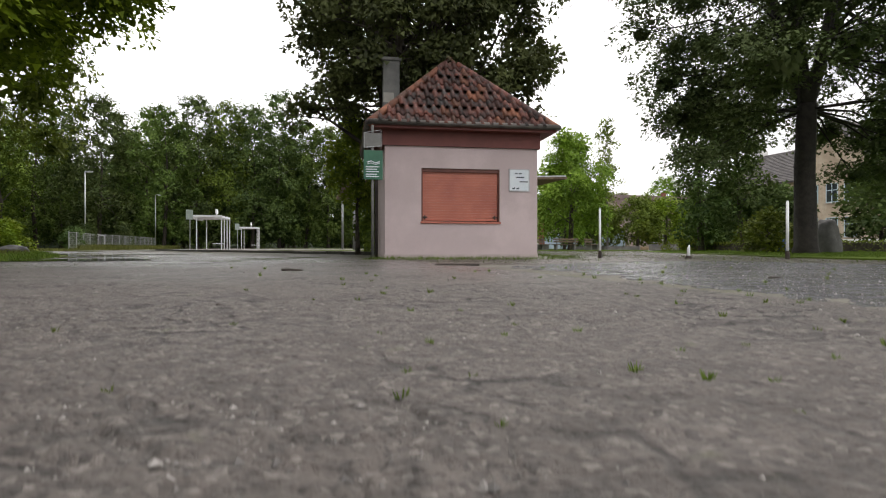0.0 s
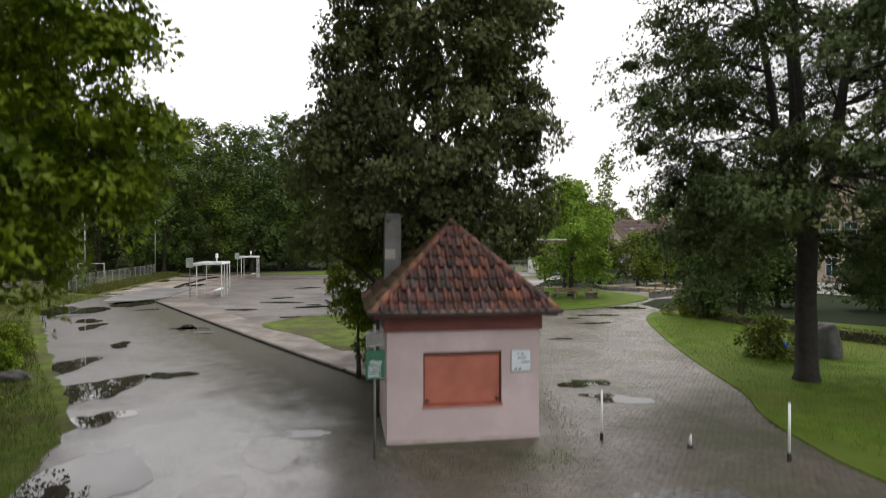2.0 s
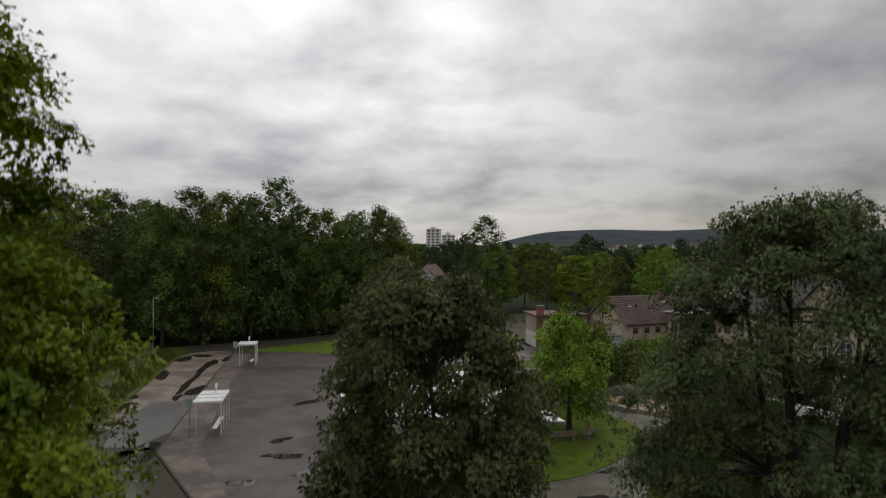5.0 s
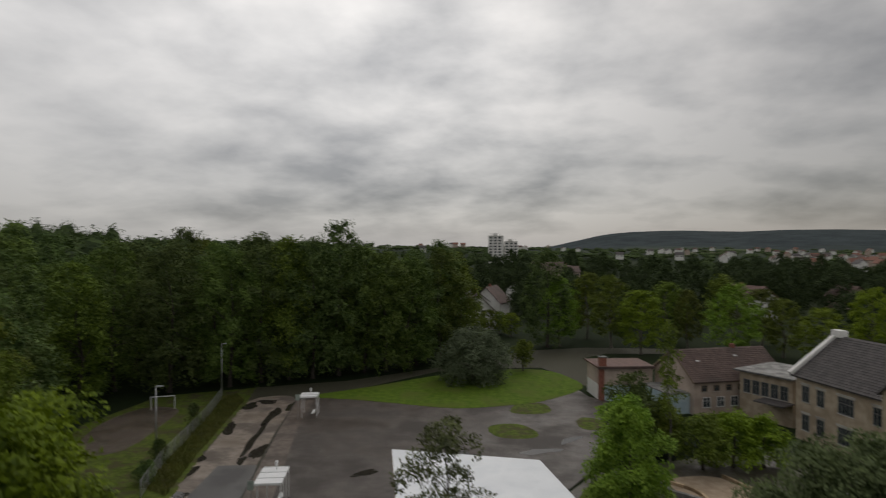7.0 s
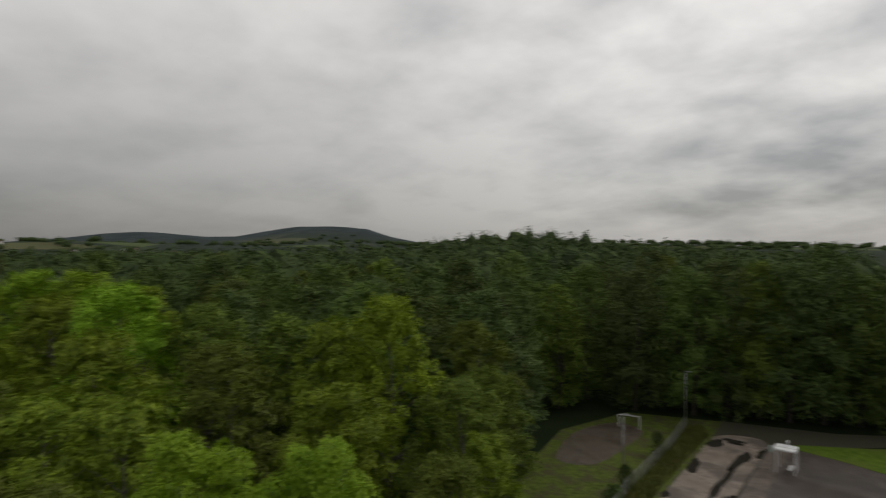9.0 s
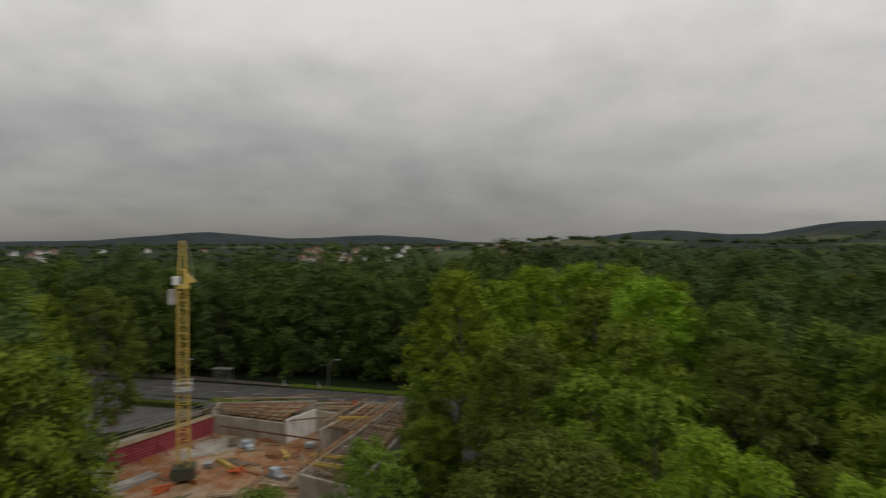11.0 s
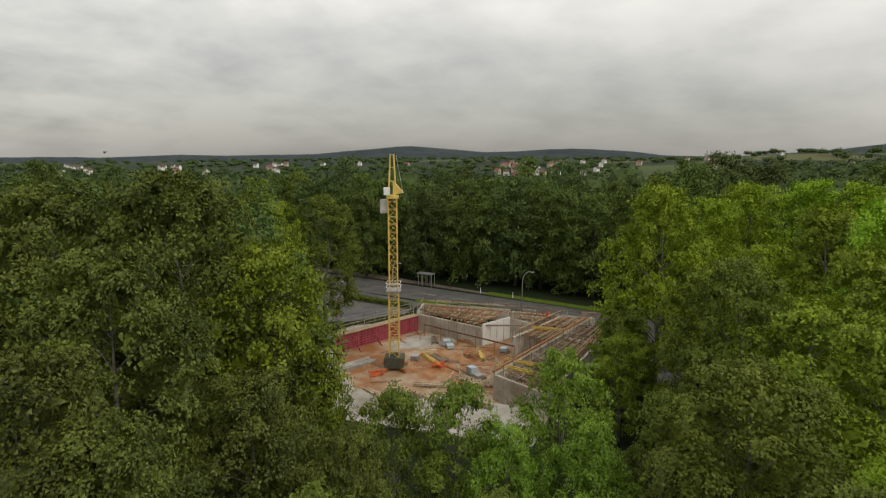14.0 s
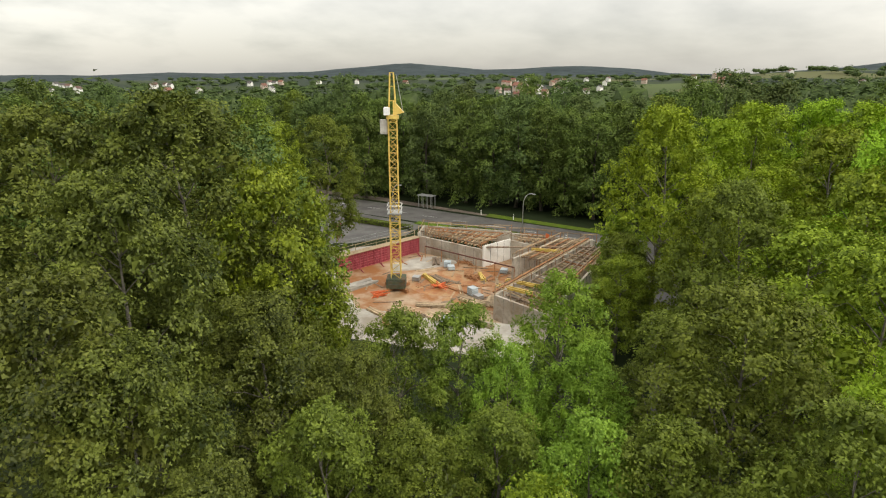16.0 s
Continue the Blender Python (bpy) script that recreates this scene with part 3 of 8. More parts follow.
def prism(bm, poly, z0, z1):
    """A flat slab over a polygon of (x, y)."""
    lo = [bm.verts.new((x, y, z0)) for x, y in poly]
    hi = [bm.verts.new((x, y, z1)) for x, y in poly]
    n = len(poly)
    bm.faces.new(hi)
    bm.faces.new(lo[::-1])
    for i in range(n):
        bm.faces.new((lo[i], lo[(i + 1) % n], hi[(i + 1) % n], hi[i]))
    bmesh.ops.recalc_face_normals(bm, faces=bm.faces[:])
    return bm


def smooth_loop(poly, steps=4):
    """A closed polygon rounded by a Catmull-Rom curve."""
    n, out = len(poly), []
    for i in range(n):
        p0, p1, p2, p3 = (Vector(poly[(i + k) % n]) for k in (-1, 0, 1, 2))
        for s in range(steps):
            t = s / steps
            out.append(tuple(0.5 * ((2 * p1) + (p2 - p0) * t + (2 * p0 - 5 * p1 + 4 * p2 - p3) * t * t + (3 * p1 - p0 - 3 * p2 + p3) * t ** 3)))
    return out


def inside(x, y, poly):
    hit = False
    for (x1, y1), (x2, y2) in zip(poly, poly[1:] + poly[:1]):
        if (y1 > y) != (y2 > y) and x < (x2 - x1) * (y - y1) / (y2 - y1) + x1:
            hit = not hit
    return hit


def quads_mesh(name, verts, mat):
    """A mesh of loose faces from an array (n, corners, 3)."""
    n, k = len(verts), verts.shape[1]
    me = bpy.data.meshes.new(name)
    me.vertices.add(n * k)
    me.vertices.foreach_set("co", np.ascontiguousarray(verts, dtype=np.float32).ravel())
    me.loops.add(n * k)
    me.loops.foreach_set("vertex_index", np.arange(n * k, dtype=np.int32))
    me.polygons.add(n)
    me.polygons.foreach_set("loop_start", np.arange(0, n * k, k, dtype=np.int32))
    me.update(calc_edges=True)
    me.materials.append(M[mat])
    return me


def az(deg, r):
    """A place by its bearing, anticlockwise from +y, and its distance."""
    return (-math.sin(radians(deg)) * r, math.cos(radians(deg)) * r)


# ======== the ground ========
PIT = [(-76.3, -42.2), (-61.0, -47.2), (-50.5, -36.0), (-54.0, -19.0), (-56.5, -14.6), (-84.0, -16.2)]
PIT_DUG = [(-77.4, -44.4), (-61.4, -49.6), (-49.0, -36.4), (-52.4, -19.0), (-55.4, -13.4), (-84.4, -15.4)]
FLOOR_Z = -1.2
RIDGES = [  # bearing, width in degrees, distance, depth, height
    (57.8, 3.8, 2500, 500, 80), (63.8, 4.4, 2500, 500, 82), (77, 10, 2600, 500, 64), (42, 9, 460, 150, 15), (30, 30, 1500, 500, 14), (-10, 6, 3000, 600, 66), (-22, 10, 3000, 600, 74), (-38, 11, 3200, 600, 76),
    (120, 7, 3000, 500, 62), (104, 7, 3100, 500, 52), (136, 10, 3400, 500, 12), (84, 10, 1250, 280, 17), (95, 30, 1500, 500, 10), (50, 60, 1600, 500, 8),
    (-8, 22, 330, 130, -9), (122, 28, 480, 190, -13), (100, 20, 700, 250, -8), (10, 20, 900, 350, 12), (150, 60, 3200, 600, 8)]


def terrain(x, y):
    r = math.hypot(x, y)
    if r < 150:
        return 0.0
    b = math.degrees(math.atan2(-x, y))
    h = 0.0
    for a, w, d, dw, k in RIDGES:
        da = (b - a + 180) % 360 - 180
        h += k * math.exp(-(da / w) ** 2 - ((r - d) / dw) ** 2)
    h += 4.0 * noise.noise((x * 0.004, y * 0.004, 0.3)) + (7.0 * noise.noise((x * 0.0015, y * 0.0015, 1.3)) if r > 600 else 0)
    if r > 1800:
        h += 9.0 * noise.noise((x * 0.004, y * 0.004, 5.3))
    return h * min(1.0, (r - 150) / 120)


def build_ground():
    def axis(lo, hi, step):
        a = list(np.arange(lo, hi + 0.01, step))
        s, up, dn = step, [], []
        v = hi
        while v < 4600:
            s = min(s * 1.17, 160)
            v += s
            up.append(v)
        s, v = step, lo
        while v > -4600:
            s = min(s * 1.17, 160)
            v -= s
            dn.append(v)
        return dn[::-1] + a + up

    xs, ys = axis(-110, 60, 1.7), axis(-70, 120, 2.0)
    verts, faces = [], []
    for y in ys:
        for x in xs:
            z = terrain(x, y)
            if inside(x, y, PIT_DUG):
                z = FLOOR_Z - 0.3
            verts.append((x, y, z))
    nx = len(xs)
    for j in range(len(ys) - 1):
        for i in range(nx - 1):
            a = j * nx + i
            faces.append((a, a + 1, a + nx + 1, a + nx))
    me = bpy.data.meshes.new("ground")
    me.from_pydata(verts, [], faces)
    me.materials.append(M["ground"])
    me.polygons.foreach_set("use_smooth", [True] * len(me.polygons))
    tagged(new("ground", me), "dark green woodland ground and distant fields with painted-in haze", "ground", kind="structure")


build_ground()


def crumbled_surface():
    """The crazed top of the asphalt close to the start: lumps, chips and open cracks."""
    rows, cols = 190, 250
    verts, faces = [], []
    for j in range(rows):
        d = 0.32 * (5.2 / 0.32) ** (j / (rows - 1))
        for i in range(cols):
            x, y = (i / (cols - 1) - 0.5) * 1.74 * d - 0.03 * d, d
            w = 0.05 * noise.noise((x * 4.0, y * 4.0, 2.0))
            f = noise.voronoi((x * 7.0 + w * 9, y * 7.0 - w * 7, 0.5))[0]
            edge = min(1.0, (f[1] - f[0]) / 0.16)
            open_ = max(0.0, min(1.0, 2.6 * noise.noise((x * 1.3, y * 1.3, 7.0)) + 0.55))
            h = 0.0045 * noise.noise((x * 16, y * 16, 1.0)) + 0.0035 * noise.noise((x * 42, y * 42, 3.0)) + 0.002 * noise.noise((x * 95, y * 95, 5.0))
            h += 0.006 - 0.011 * (1.0 - edge) * open_
            fade = min(1.0, (rows - 1 - j) / 30)
            verts.append((x, y, 0.0215 + max(-0.001, h * fade)))
    for j in range(rows - 1):
        for i in range(cols - 1):
            a = j * cols + i
            x, y = verts[a][:2]
            # it ends in a worn edge against the setts
            if x < 1.98 - 0.262 * y + 0.12 * noise.noise((x * 3.0, y * 3.0, 4.0)):
                faces.append((a, a + 1, a + cols + 1, a + cols))
    me = bpy.data.meshes.new("crumbled_surface")
    me.from_pydata(verts, [], faces)
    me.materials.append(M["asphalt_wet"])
    me.polygons.foreach_set("use_smooth", [True] * len(me.polygons))
    return me



def sheet(name, poly, z, mat, label, category, thick=0.05):
    bm = bmesh.new()
    prism(bm, poly, z - thick, z)
    me = mesh_of(bm, name, M[mat])
    return tagged(new(name, me), label, category, kind="structure")


ROAD = [(-6.0, -22), (-6.5, -6), (-6.6, 6), (-9.0, 12.8), (-14.0, 19.3), (-18.0, 24.6), (-21.9, 29.8), (-25.8, 35), (-29.0, 46), (-31.8, 56), (-36.8, 77), (-39.0, 84.5),
        (-26.5, 90.5), (-12.4, 103.6), (-6.0, 112), (2.0, 121), (14.0, 126), (34, 127), (34, 121.5), (17.0, 119.5), (12.0, 114), (14.0, 98), (10.4, 91.5), (7.4, 98), (4.0, 104.5), (-4, 103.0), (-13.0, 99.6),
        (-22, 87.5), (-28.2, 80.6), (-28.6, 78), (-26.0, 66), (-22.6, 52), (-19.9, 41.6), (-15.2, 35.4), (-7.4, 25.5), (-3.9, 20.9), (-1.4, 17.5), (-1.4, 12), (0.2, 6.8), (1.8, 1.0), (2.6, -22)]
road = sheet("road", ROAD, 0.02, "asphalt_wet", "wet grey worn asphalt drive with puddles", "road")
top_layer = new("crumbled_surface", crumbled_surface())
top_layer.parent = road
tagged(top_layer, "crazed and crumbling brown-grey asphalt surface", kind="stuff")
PATHWAY = [(2.6, -22), (1.8, 1.0), (0.2, 6.8), (-1.9, 12), (-2.6, 16.5), (-1.0, 17.2), (1.8, 18.5), (2.2, 26), (3.0, 36.5), (2.7, 44), (4.4, 52), (8, 58), (13, 60), (21, 64), (28, 66),
           (33, 58), (26, 50), (19, 47), (14.5, 44.5), (12.2, 40.5), (12.6, 36.2), (10.4, 33.2), (8.9, 26.5), (8.2, 21.7), (7.9, 19.0), (7.6, 16.1), (6.9, 13.3), (7.6, 9), (9.5, 4), (11, -22)]
path_sheet = sheet("pavement", PATHWAY, 0.012, "sett_joint", "worn grey stone sett paving with mossy joints", "pavement")
COURT = [(-2.3, 17.0), (-5.0, 20.3), (-8.7, 24.9), (-16.5, 34.8), (-21.2, 40.8), (-23.9, 52), (-27.3, 66), (-29.9, 78), (-28.2, 80.2), (-22, 86.5), (-9, 98), (8.5, 90), (10, 85), (12, 83.5),
         (13.5, 72), (9.5, 66), (7.5, 58), (4.3, 52.2), (2.5, 44), (2.8, 36.5), (2.0, 26), (1.6, 18.7), (-1.2, 17.3)]
court = sheet("court", COURT, 0.10, "asphalt_court", "dark damp asphalt yard with patches of moss", "yard", 0.2)
PAVE = [(-2.3, 17.0), (-5.0, 20.3), (-8.7, 24.9), (-16.5, 34.8), (-21.2, 40.8), (-23.9, 52), (-27.3, 66), (-29.9, 78), (-27.6, 78.4), (-25.2, 66), (-21.4, 52), (-18.6, 41.6), (-14.4, 35.0), (-7.0, 25.6), (-3.2, 20.8), (-0.8, 17.9)]
sheet("footway", PAVE, 0.106, "pavers", "brownish concrete block footway beside the yard", "pavement", 0.1)
LAWN_FAR = smooth_loop([(-29.0, 80.2), (-22, 86.6), (-12.5, 96), (-4, 101.0), (4, 102.2), (8.2, 97.0), (9.6, 90), (3.6, 82), (-1, 79.2), (-8, 76.8), (-16, 78.2), (-23, 79.4)], 3)
sheet("lawn", LAWN_FAR, 0.13, "lawn", "bright green mown lawn island beside the yard", "lawn", 0.2)
ISLAND = smooth_loop([(3.6, 37.0), (3.4, 44), (5.2, 51), (8.0, 55.5), (12.2, 52), (14.4, 45.8), (10.8, 40.2), (6.6, 36.8)], 4)
sheet("lawn", ISLAND, 0.06, "lawn", "small green lawn island round a tree", "lawn", 0.1)
LAWN_R = smooth_loop([(10.4, 33.4), (8.9, 26.5), (8.2, 21.7), (7.9, 19.0), (7.6, 16.1), (7.0, 13.2), (7.8, 9), (14, 6), (26, 12), (27, 24), (20, 30), (13.2, 36.2)], 4)
sheet("lawn", LAWN_R, 0.05, "lawn", "bright green lawn with a tree and a boulder", "lawn", 0.1)
def ragged(points, step, amount, seed):
    """A line broken into short steps that stray to both sides, like a grown edge."""
    r = random.Random(seed)
    out = []
    for (x1, y1), (x2, y2) in zip(points, points[1:]):
        n = max(1, round(math.hypot(x2 - x1, y2 - y1) / step))
        for i in range(n):
            out.append((x1 + (x2 - x1) * i / n + r.uniform(-amount, amount), y1 + (y2 - y1) * i / n + r.uniform(-amount, amount) * 0.5))
    return out + [points[-1]]


VERGE = ragged([(-5.9, 3), (-6.2, 6), (-8.6, 12.8), (-13.6, 19.3), (-17.6, 24.6), (-21.5, 29.8), (-25.5, 35), (-28.7, 46), (-31.5, 56), (-36.5, 77), (-38.8, 84.3)], 0.5, 0.16, 3) + [(-50, 78), (-51, 64), (-45, 50), (-36, 36), (-28, 26), (-20, 14), (-14, 4)]
sheet("verge", VERGE, 0.034, "moss", "rough grassy roadside verge", "verge", 0.1)
sheet("mud_patch", smooth_loop([(-40.5, 57), (-41.8, 66), (-43.6, 72), (-48.5, 72), (-49, 64), (-44.5, 55)], 3), 0.04, "mud", "bare brown muddy ground in the fenced field", "ground")
for k, (poly, lab) in enumerate(((([(-9.9, 29.0), (-7.6, 33.2), (-4.8, 29.5), (-3.0, 23.8), (-4.4, 22.0), (-6.6, 25.2)]), "green mossy grass patch in the yard"),
                                 ([(-3.2, 68.0), (-2.8, 70.2), (0.2, 71.0), (2.3, 68.2), (1.8, 66.2), (-1.6, 65.8)], "small grass patch grown in the yard"),
                                 ([(-0.8, 76.0), (0.2, 80.2), (3.4, 80.6), (4.3, 77.2), (2.2, 75.4)], "small grass patch grown in the yard"),
                                 ([(7.1, 72.8), (8.2, 74.8), (10.4, 73.6), (10.2, 70.4), (7.8, 70.0)], "small grass patch grown in the yard"))):
    sheet("grass_patch", ragged(smooth_loop(poly, 4), 0.12, 0.1, 40 + k), 0.118, "moss", lab, "grass patch", 0.04)

sheet("mud_film", smooth_loop([(-29.2, 46.5), (-31.4, 56), (-33.8, 66), (-36.4, 77), (-33.0, 80.5), (-30.1, 78), (-27.6, 66), (-24.3, 52), (-23.2, 47)], 3), 0.024, "mud_road", "pale dried mud film on the drive", "road surface", 0.01)
sheet("asphalt_patch", [(-28.6, 54.2), (-24.9, 54.8), (-22.3, 46.2), (-23.4, 42.0), (-25.6, 41.6), (-27.4, 46.0)], 0.029, "asphalt_road", "smooth blue-grey asphalt repair in the drive", "road surface", 0.01)
# the main road beyond the building site, with its footway and verges
sheet("main_road", [(-101.5, -110), (-99.0, -65), (-94.0, -18), (-91.0, 12), (-84.5, 12), (-86.0, -17.5), (-89.0, -60), (-92.5, -110)], 0.02, "asphalt_road", "grey two lane asphalt main road", "road")
sheet("footway", [(-106.0, -110), (-103.0, -65), (-98.4, -40), (-97.4, -40), (-100.3, -65), (-103, -110)], 0.09, "pavers", "light grey footway along the main road", "pavement", 0.14)
sheet("verge", [(-99.4, -40), (-96.2, -18), (-93.0, 12), (-91.3, 12), (-94.3, -18), (-97.3, -40)], 0.06, "lawn", "green grass verge along the main road", "verge", 0.1)
sheet("verge", [(-86.6, -49), (-86.2, -40), (-84.6, -16), (-86.1, -16), (-88.3, -40), (-88.4, -49)], 0.06, "lawn", "green grass strip between road and site", "verge", 0.1)
sheet("car_park", [(-88.9, -62), (-87.0, -47), (-79.5, -46.5), (-72, -51.5), (-66, -62), (-70, -75), (-85, -80)], 0.015, "asphalt_road", "grey asphalt car park beside the site", "car park")
sheet("site_yard", [(-77, -43.2), (-61.6, -48.8), (-49, -37), (-40, -36), (-40, -47), (-52, -54), (-70, -50)], 0.02, "yard_dust", "pale dusty hard standing beside the pit", "ground")
sheet("site_yard", [(-61.0, -47.3), (-50.4, -36.0), (-53.9, -19.0), (-54.2, -15.0), (-46.5, -14.5), (-43.0, -36.0), (-52.0, -50.5)], 0.024, "yard_dust", "pale dusty hard standing along the pit", "ground", 1.6)
sheet("side_lane", [(-88, -10.5), (-62, -6.5), (-38, -3), (-38, 1), (-60, -3.0), (-88, -6)], 0.025, "asphalt_road", "grey asphalt lane between the trees", "road")
sheet("site_floor", PIT, FLOOR_Z, "site_floor", "dusty concrete site floor stained with rust", "floor", 0.25)

for k, (poly, mat, lab) in enumerate((([(-60.5, -33.5), (-63.5, -37.0), (-68.5, -35.6), (-72.0, -31.5), (-70.2, -27.4), (-65.6, -28.0), (-61.6, -28.8)], "clay", "wet orange clay smeared over the site floor"),
                                      ([(-72.0, -41.4), (-75.0, -38.5), (-73.6, -34.5), (-69.5, -37.0), (-66.8, -40.6)], "yard_dust", "pale dried cement slurry on the site floor"),
                                      ([(-57.6, -26.0), (-59.4, -30.0), (-61.6, -28.6), (-60.8, -23.8)], "clay", "orange clay at the foot of the wall"))):
    sheet("floor_stain", smooth_loop(poly, 4), FLOOR_Z + 0.008 + 0.004 * k, mat, lab, "ground", 0.01)

# lane markings on the main road
for t in range(9):
    y0 = -70 + t * 6.5
    f0 = (y0 + 65) / 47
    bm = bmesh.new()
    box(bm, (-94.2 + 5.0 * f0 - 0.06, y0, 0.021), (-94.2 + 5.0 * f0 + 0.06, y0 + 3.0, 0.026))
    single("lane_mark", bm, "line_paint", "white painted lane dash on the road", "road marking", group="lane dashes", kind="structure")


for poly in ([(-4.3, 8.12), (-4.56, 9.3), (-4.37, 10.04), (-3.88, 10.19), (-3.42, 9.11), (-3.62, 8.5), (-3.66, 7.8)], [(-4.09, 10.91), (-4.34, 12.11), (-3.72, 12.24), (-3.22, 11.88), (-3.15, 10.94), (-3.37, 10.34)]):
    sheet("wet_film", ragged(smooth_loop(poly, 4), 0.2, 0.04, 31), 0.0245, "wet_film", "thin film of rain water shining on the drive", "road surface", 0.002)

# kerb stones along the yard
def kerb_row(points, z0, z1, width, length, label):
    top = thing("kerb", label, "kerb", kind="structure")
    mesh = None
    for (x1, y1), (x2, y2) in zip(points, points[1:]):
        d = math.hypot(x2 - x1, y2 - y1)
        n = max(1, round(d / length))
        turn = math.degrees(math.atan2(y2 - y1, x2 - x1))
        for i in range(n):
            if mesh is None:
                bm = bmesh.new()
                box(bm, (-length / 2 + 0.006, -width / 2, z0), (length / 2 - 0.006, width / 2, z1), 0.015)
                mesh = mesh_of(bm, "kerb_stone", M["kerb"])
            f0 = (i + 0.5) / n
            ob = new("kerb_stone", mesh)
            ob.parent = top
            ob.matrix_basis = pose(x1 + (x2 - x1) * f0, y1 + (y2 - y1) * f0, random.uniform(-0.008, 0.008), 0, random.uniform(-0.4, 0.4), turn + random.uniform(-0.6, 0.6))


kerb_row([(-2.3, 16.95), (-5.05, 20.27), (-8.75, 24.87), (-16.55, 34.77), (-21.27, 40.78), (-23.97, 52), (-27.37, 66), (-29.97, 78)], -0.1, 0.118, 0.16, 1.0, "weathered concrete kerb along the yard, darkened by painted-in shadow")

# puddles
PUDDLES = [(-13.1, 19.3, 0.82, 1.2, 17), (-10.2, 16.2, 0.93, 1.72, 16), (-8.4, 13.4, 0.68, 0.61, 16), (-6.5, 10.1, 0.8, 1.58, 16), (-9.0, 18.0, 0.6, 0.57, 13), (-13.7, 23.4, 0.36, 0.76, 15), (-18.2, 28.6, 0.56, 1.05, 16), (-24.1, 35.5, 1.83, 2.94, 17), (-22.4, 39.7, 1.1, 2.61, 15), (-19.7, 30.7, 0.6, 0.94, 16), (-13.3, 28.3, 0.48, 0.95, 12), (-11.9, 27.0, 0.43, 0.57, 12), (-13.1, 28.2, .8, .4, 20), (-22.9, 41.5, 1.6, .9, 60), (-19.4, 36.2, .6, .4, 20),
           (-30.6, 51.5, .8, 2.2, 12), (-31.8, 56, .7, 1.6, 15), (-33.4, 65.5, .9, 2.2, 14), (-35.4, 74.5, 1.1, 2.0, 12), (-33.8, 77, 1.7, .8, 0), (-28.6, 62, .45, 5.0, 13), (-26.4, 58.4, .6, 2.4, 12), (-30.4, 71, .7, 3.4, 12), (-29.6, 75.5, .7, 2.0, 10), (-27.0, 55.8, .5, .9, 10), (-28.6, 47.5, .9, .7, 0),
           (-3.3, 12.5, .6, .22, 5)]
PUDDLES_PATH = [(3.6, 17.3, .7, .5, 10), (4.1, 15.6, .95, .42, -8), (7.9, 34.1, 1.0, .45, 0), (4.3, 25.5, .5, .22, 0), (6.8, 30.6, .9, .3, 5), (6.2, 32.6, .5, .2, 0), (10.5, 38.2, 1.6, .7, 20)]
PUDDLES_COURT = [(-13.3, 43.5, .8, .5, 30), (-9.0, 37.5, 1.5, .6, 10), (-14, 54, 1.6, .5, 40), (-8, 49, 1.0, .4, 10), (-5, 60, 2.0, .8, -20), (-3, 33, 1.4, .6, 0), (2.5, 62, 2.2, .7, 15), (5.8, 66, 1.6, .6, 60), (-13.3, 35.6, 0.75, 0.55, 10), (-12.1, 40.2, 1.4, 0.5, 10), (-8.9, 32.0, 0.7, 0.5, 10), (-9.6, 38.7, 0.5, 0.3, 10)]


def puddle(x, y, a, b, turn, z, seed):
    r = random.Random(seed)
    n, pts = 30, []
    ph = [r.uniform(0, 6.28) for _ in range(4)]
    for k in range(n):
        t = 2 * math.pi * k / n
        s = 1 + 0.26 * math.sin(2 * t + ph[0]) + 0.15 * math.sin(3 * t + ph[1]) + 0.1 * math.sin(5 * t + ph[2]) + 0.06 * math.sin(8 * t + ph[3])
        pts.append((a * s * math.cos(t), b * s * math.sin(t)))
    bm = bmesh.new()
    bm.faces.new([bm.verts.new((px_, py_, 0)) for px_, py_ in pts])
    single("puddle", bm, "water", "flat rain puddle mirroring the sky", "puddle", (x, y, z), turn, "puddles", "structure")


for i, p in enumerate(PUDDLES):
    puddle(*p, 0.030, i)
for i, p in enumerate(PUDDLES_PATH):
    puddle(*p, 0.027, 100 + i)
for i, p in enumerate(PUDDLES_COURT):
    puddle(*p, 0.112, 200 + i)


# ======== trees ========
def unit(v):
    return v / np.maximum(np.linalg.norm(v, axis=-1, keepdims=True), 1e-9)


def leaf_quads(rng, pos, out, size, up=0.5, wild=1.15, droop=0.12, three=False):
    """One small folded blade at each place, facing roughly outward."""
    n = len(pos)
    nrm = unit(out * 0.8 + np.array([0, 0, up]) + rng.normal(0, wild, (n, 3)) * 0.55)
    return leaf_blades(rng, pos, nrm, rng.normal(0, 1, (n, 3)), size, droop, three)


def leaf_blades(rng, pos, nrm, along, size, droop=0.12, three=False):
    """Blades from places, facings and directions: kites, or half kites of three corners."""
    n = len(pos)
    t2 = unit(np.cross(nrm, along))
    t1 = np.cross(t2, nrm)
    s = (size * rng.uniform(0.65, 1.35, n))[:, None]
    down = np.array([0, 0, 1.0]) * s * droop
    if three:
        return np.stack((pos - t1 * s * 0.5, pos + t2 * s * 0.42, pos + t1 * s * 0.6 - t2 * s * 0.12 - down), 1)
    return np.stack((pos - t1 * s * 0.5, pos - t2 * s * 0.33, pos + t1 * s * 0.5 - down, pos + t2 * s * 0.33), 1)


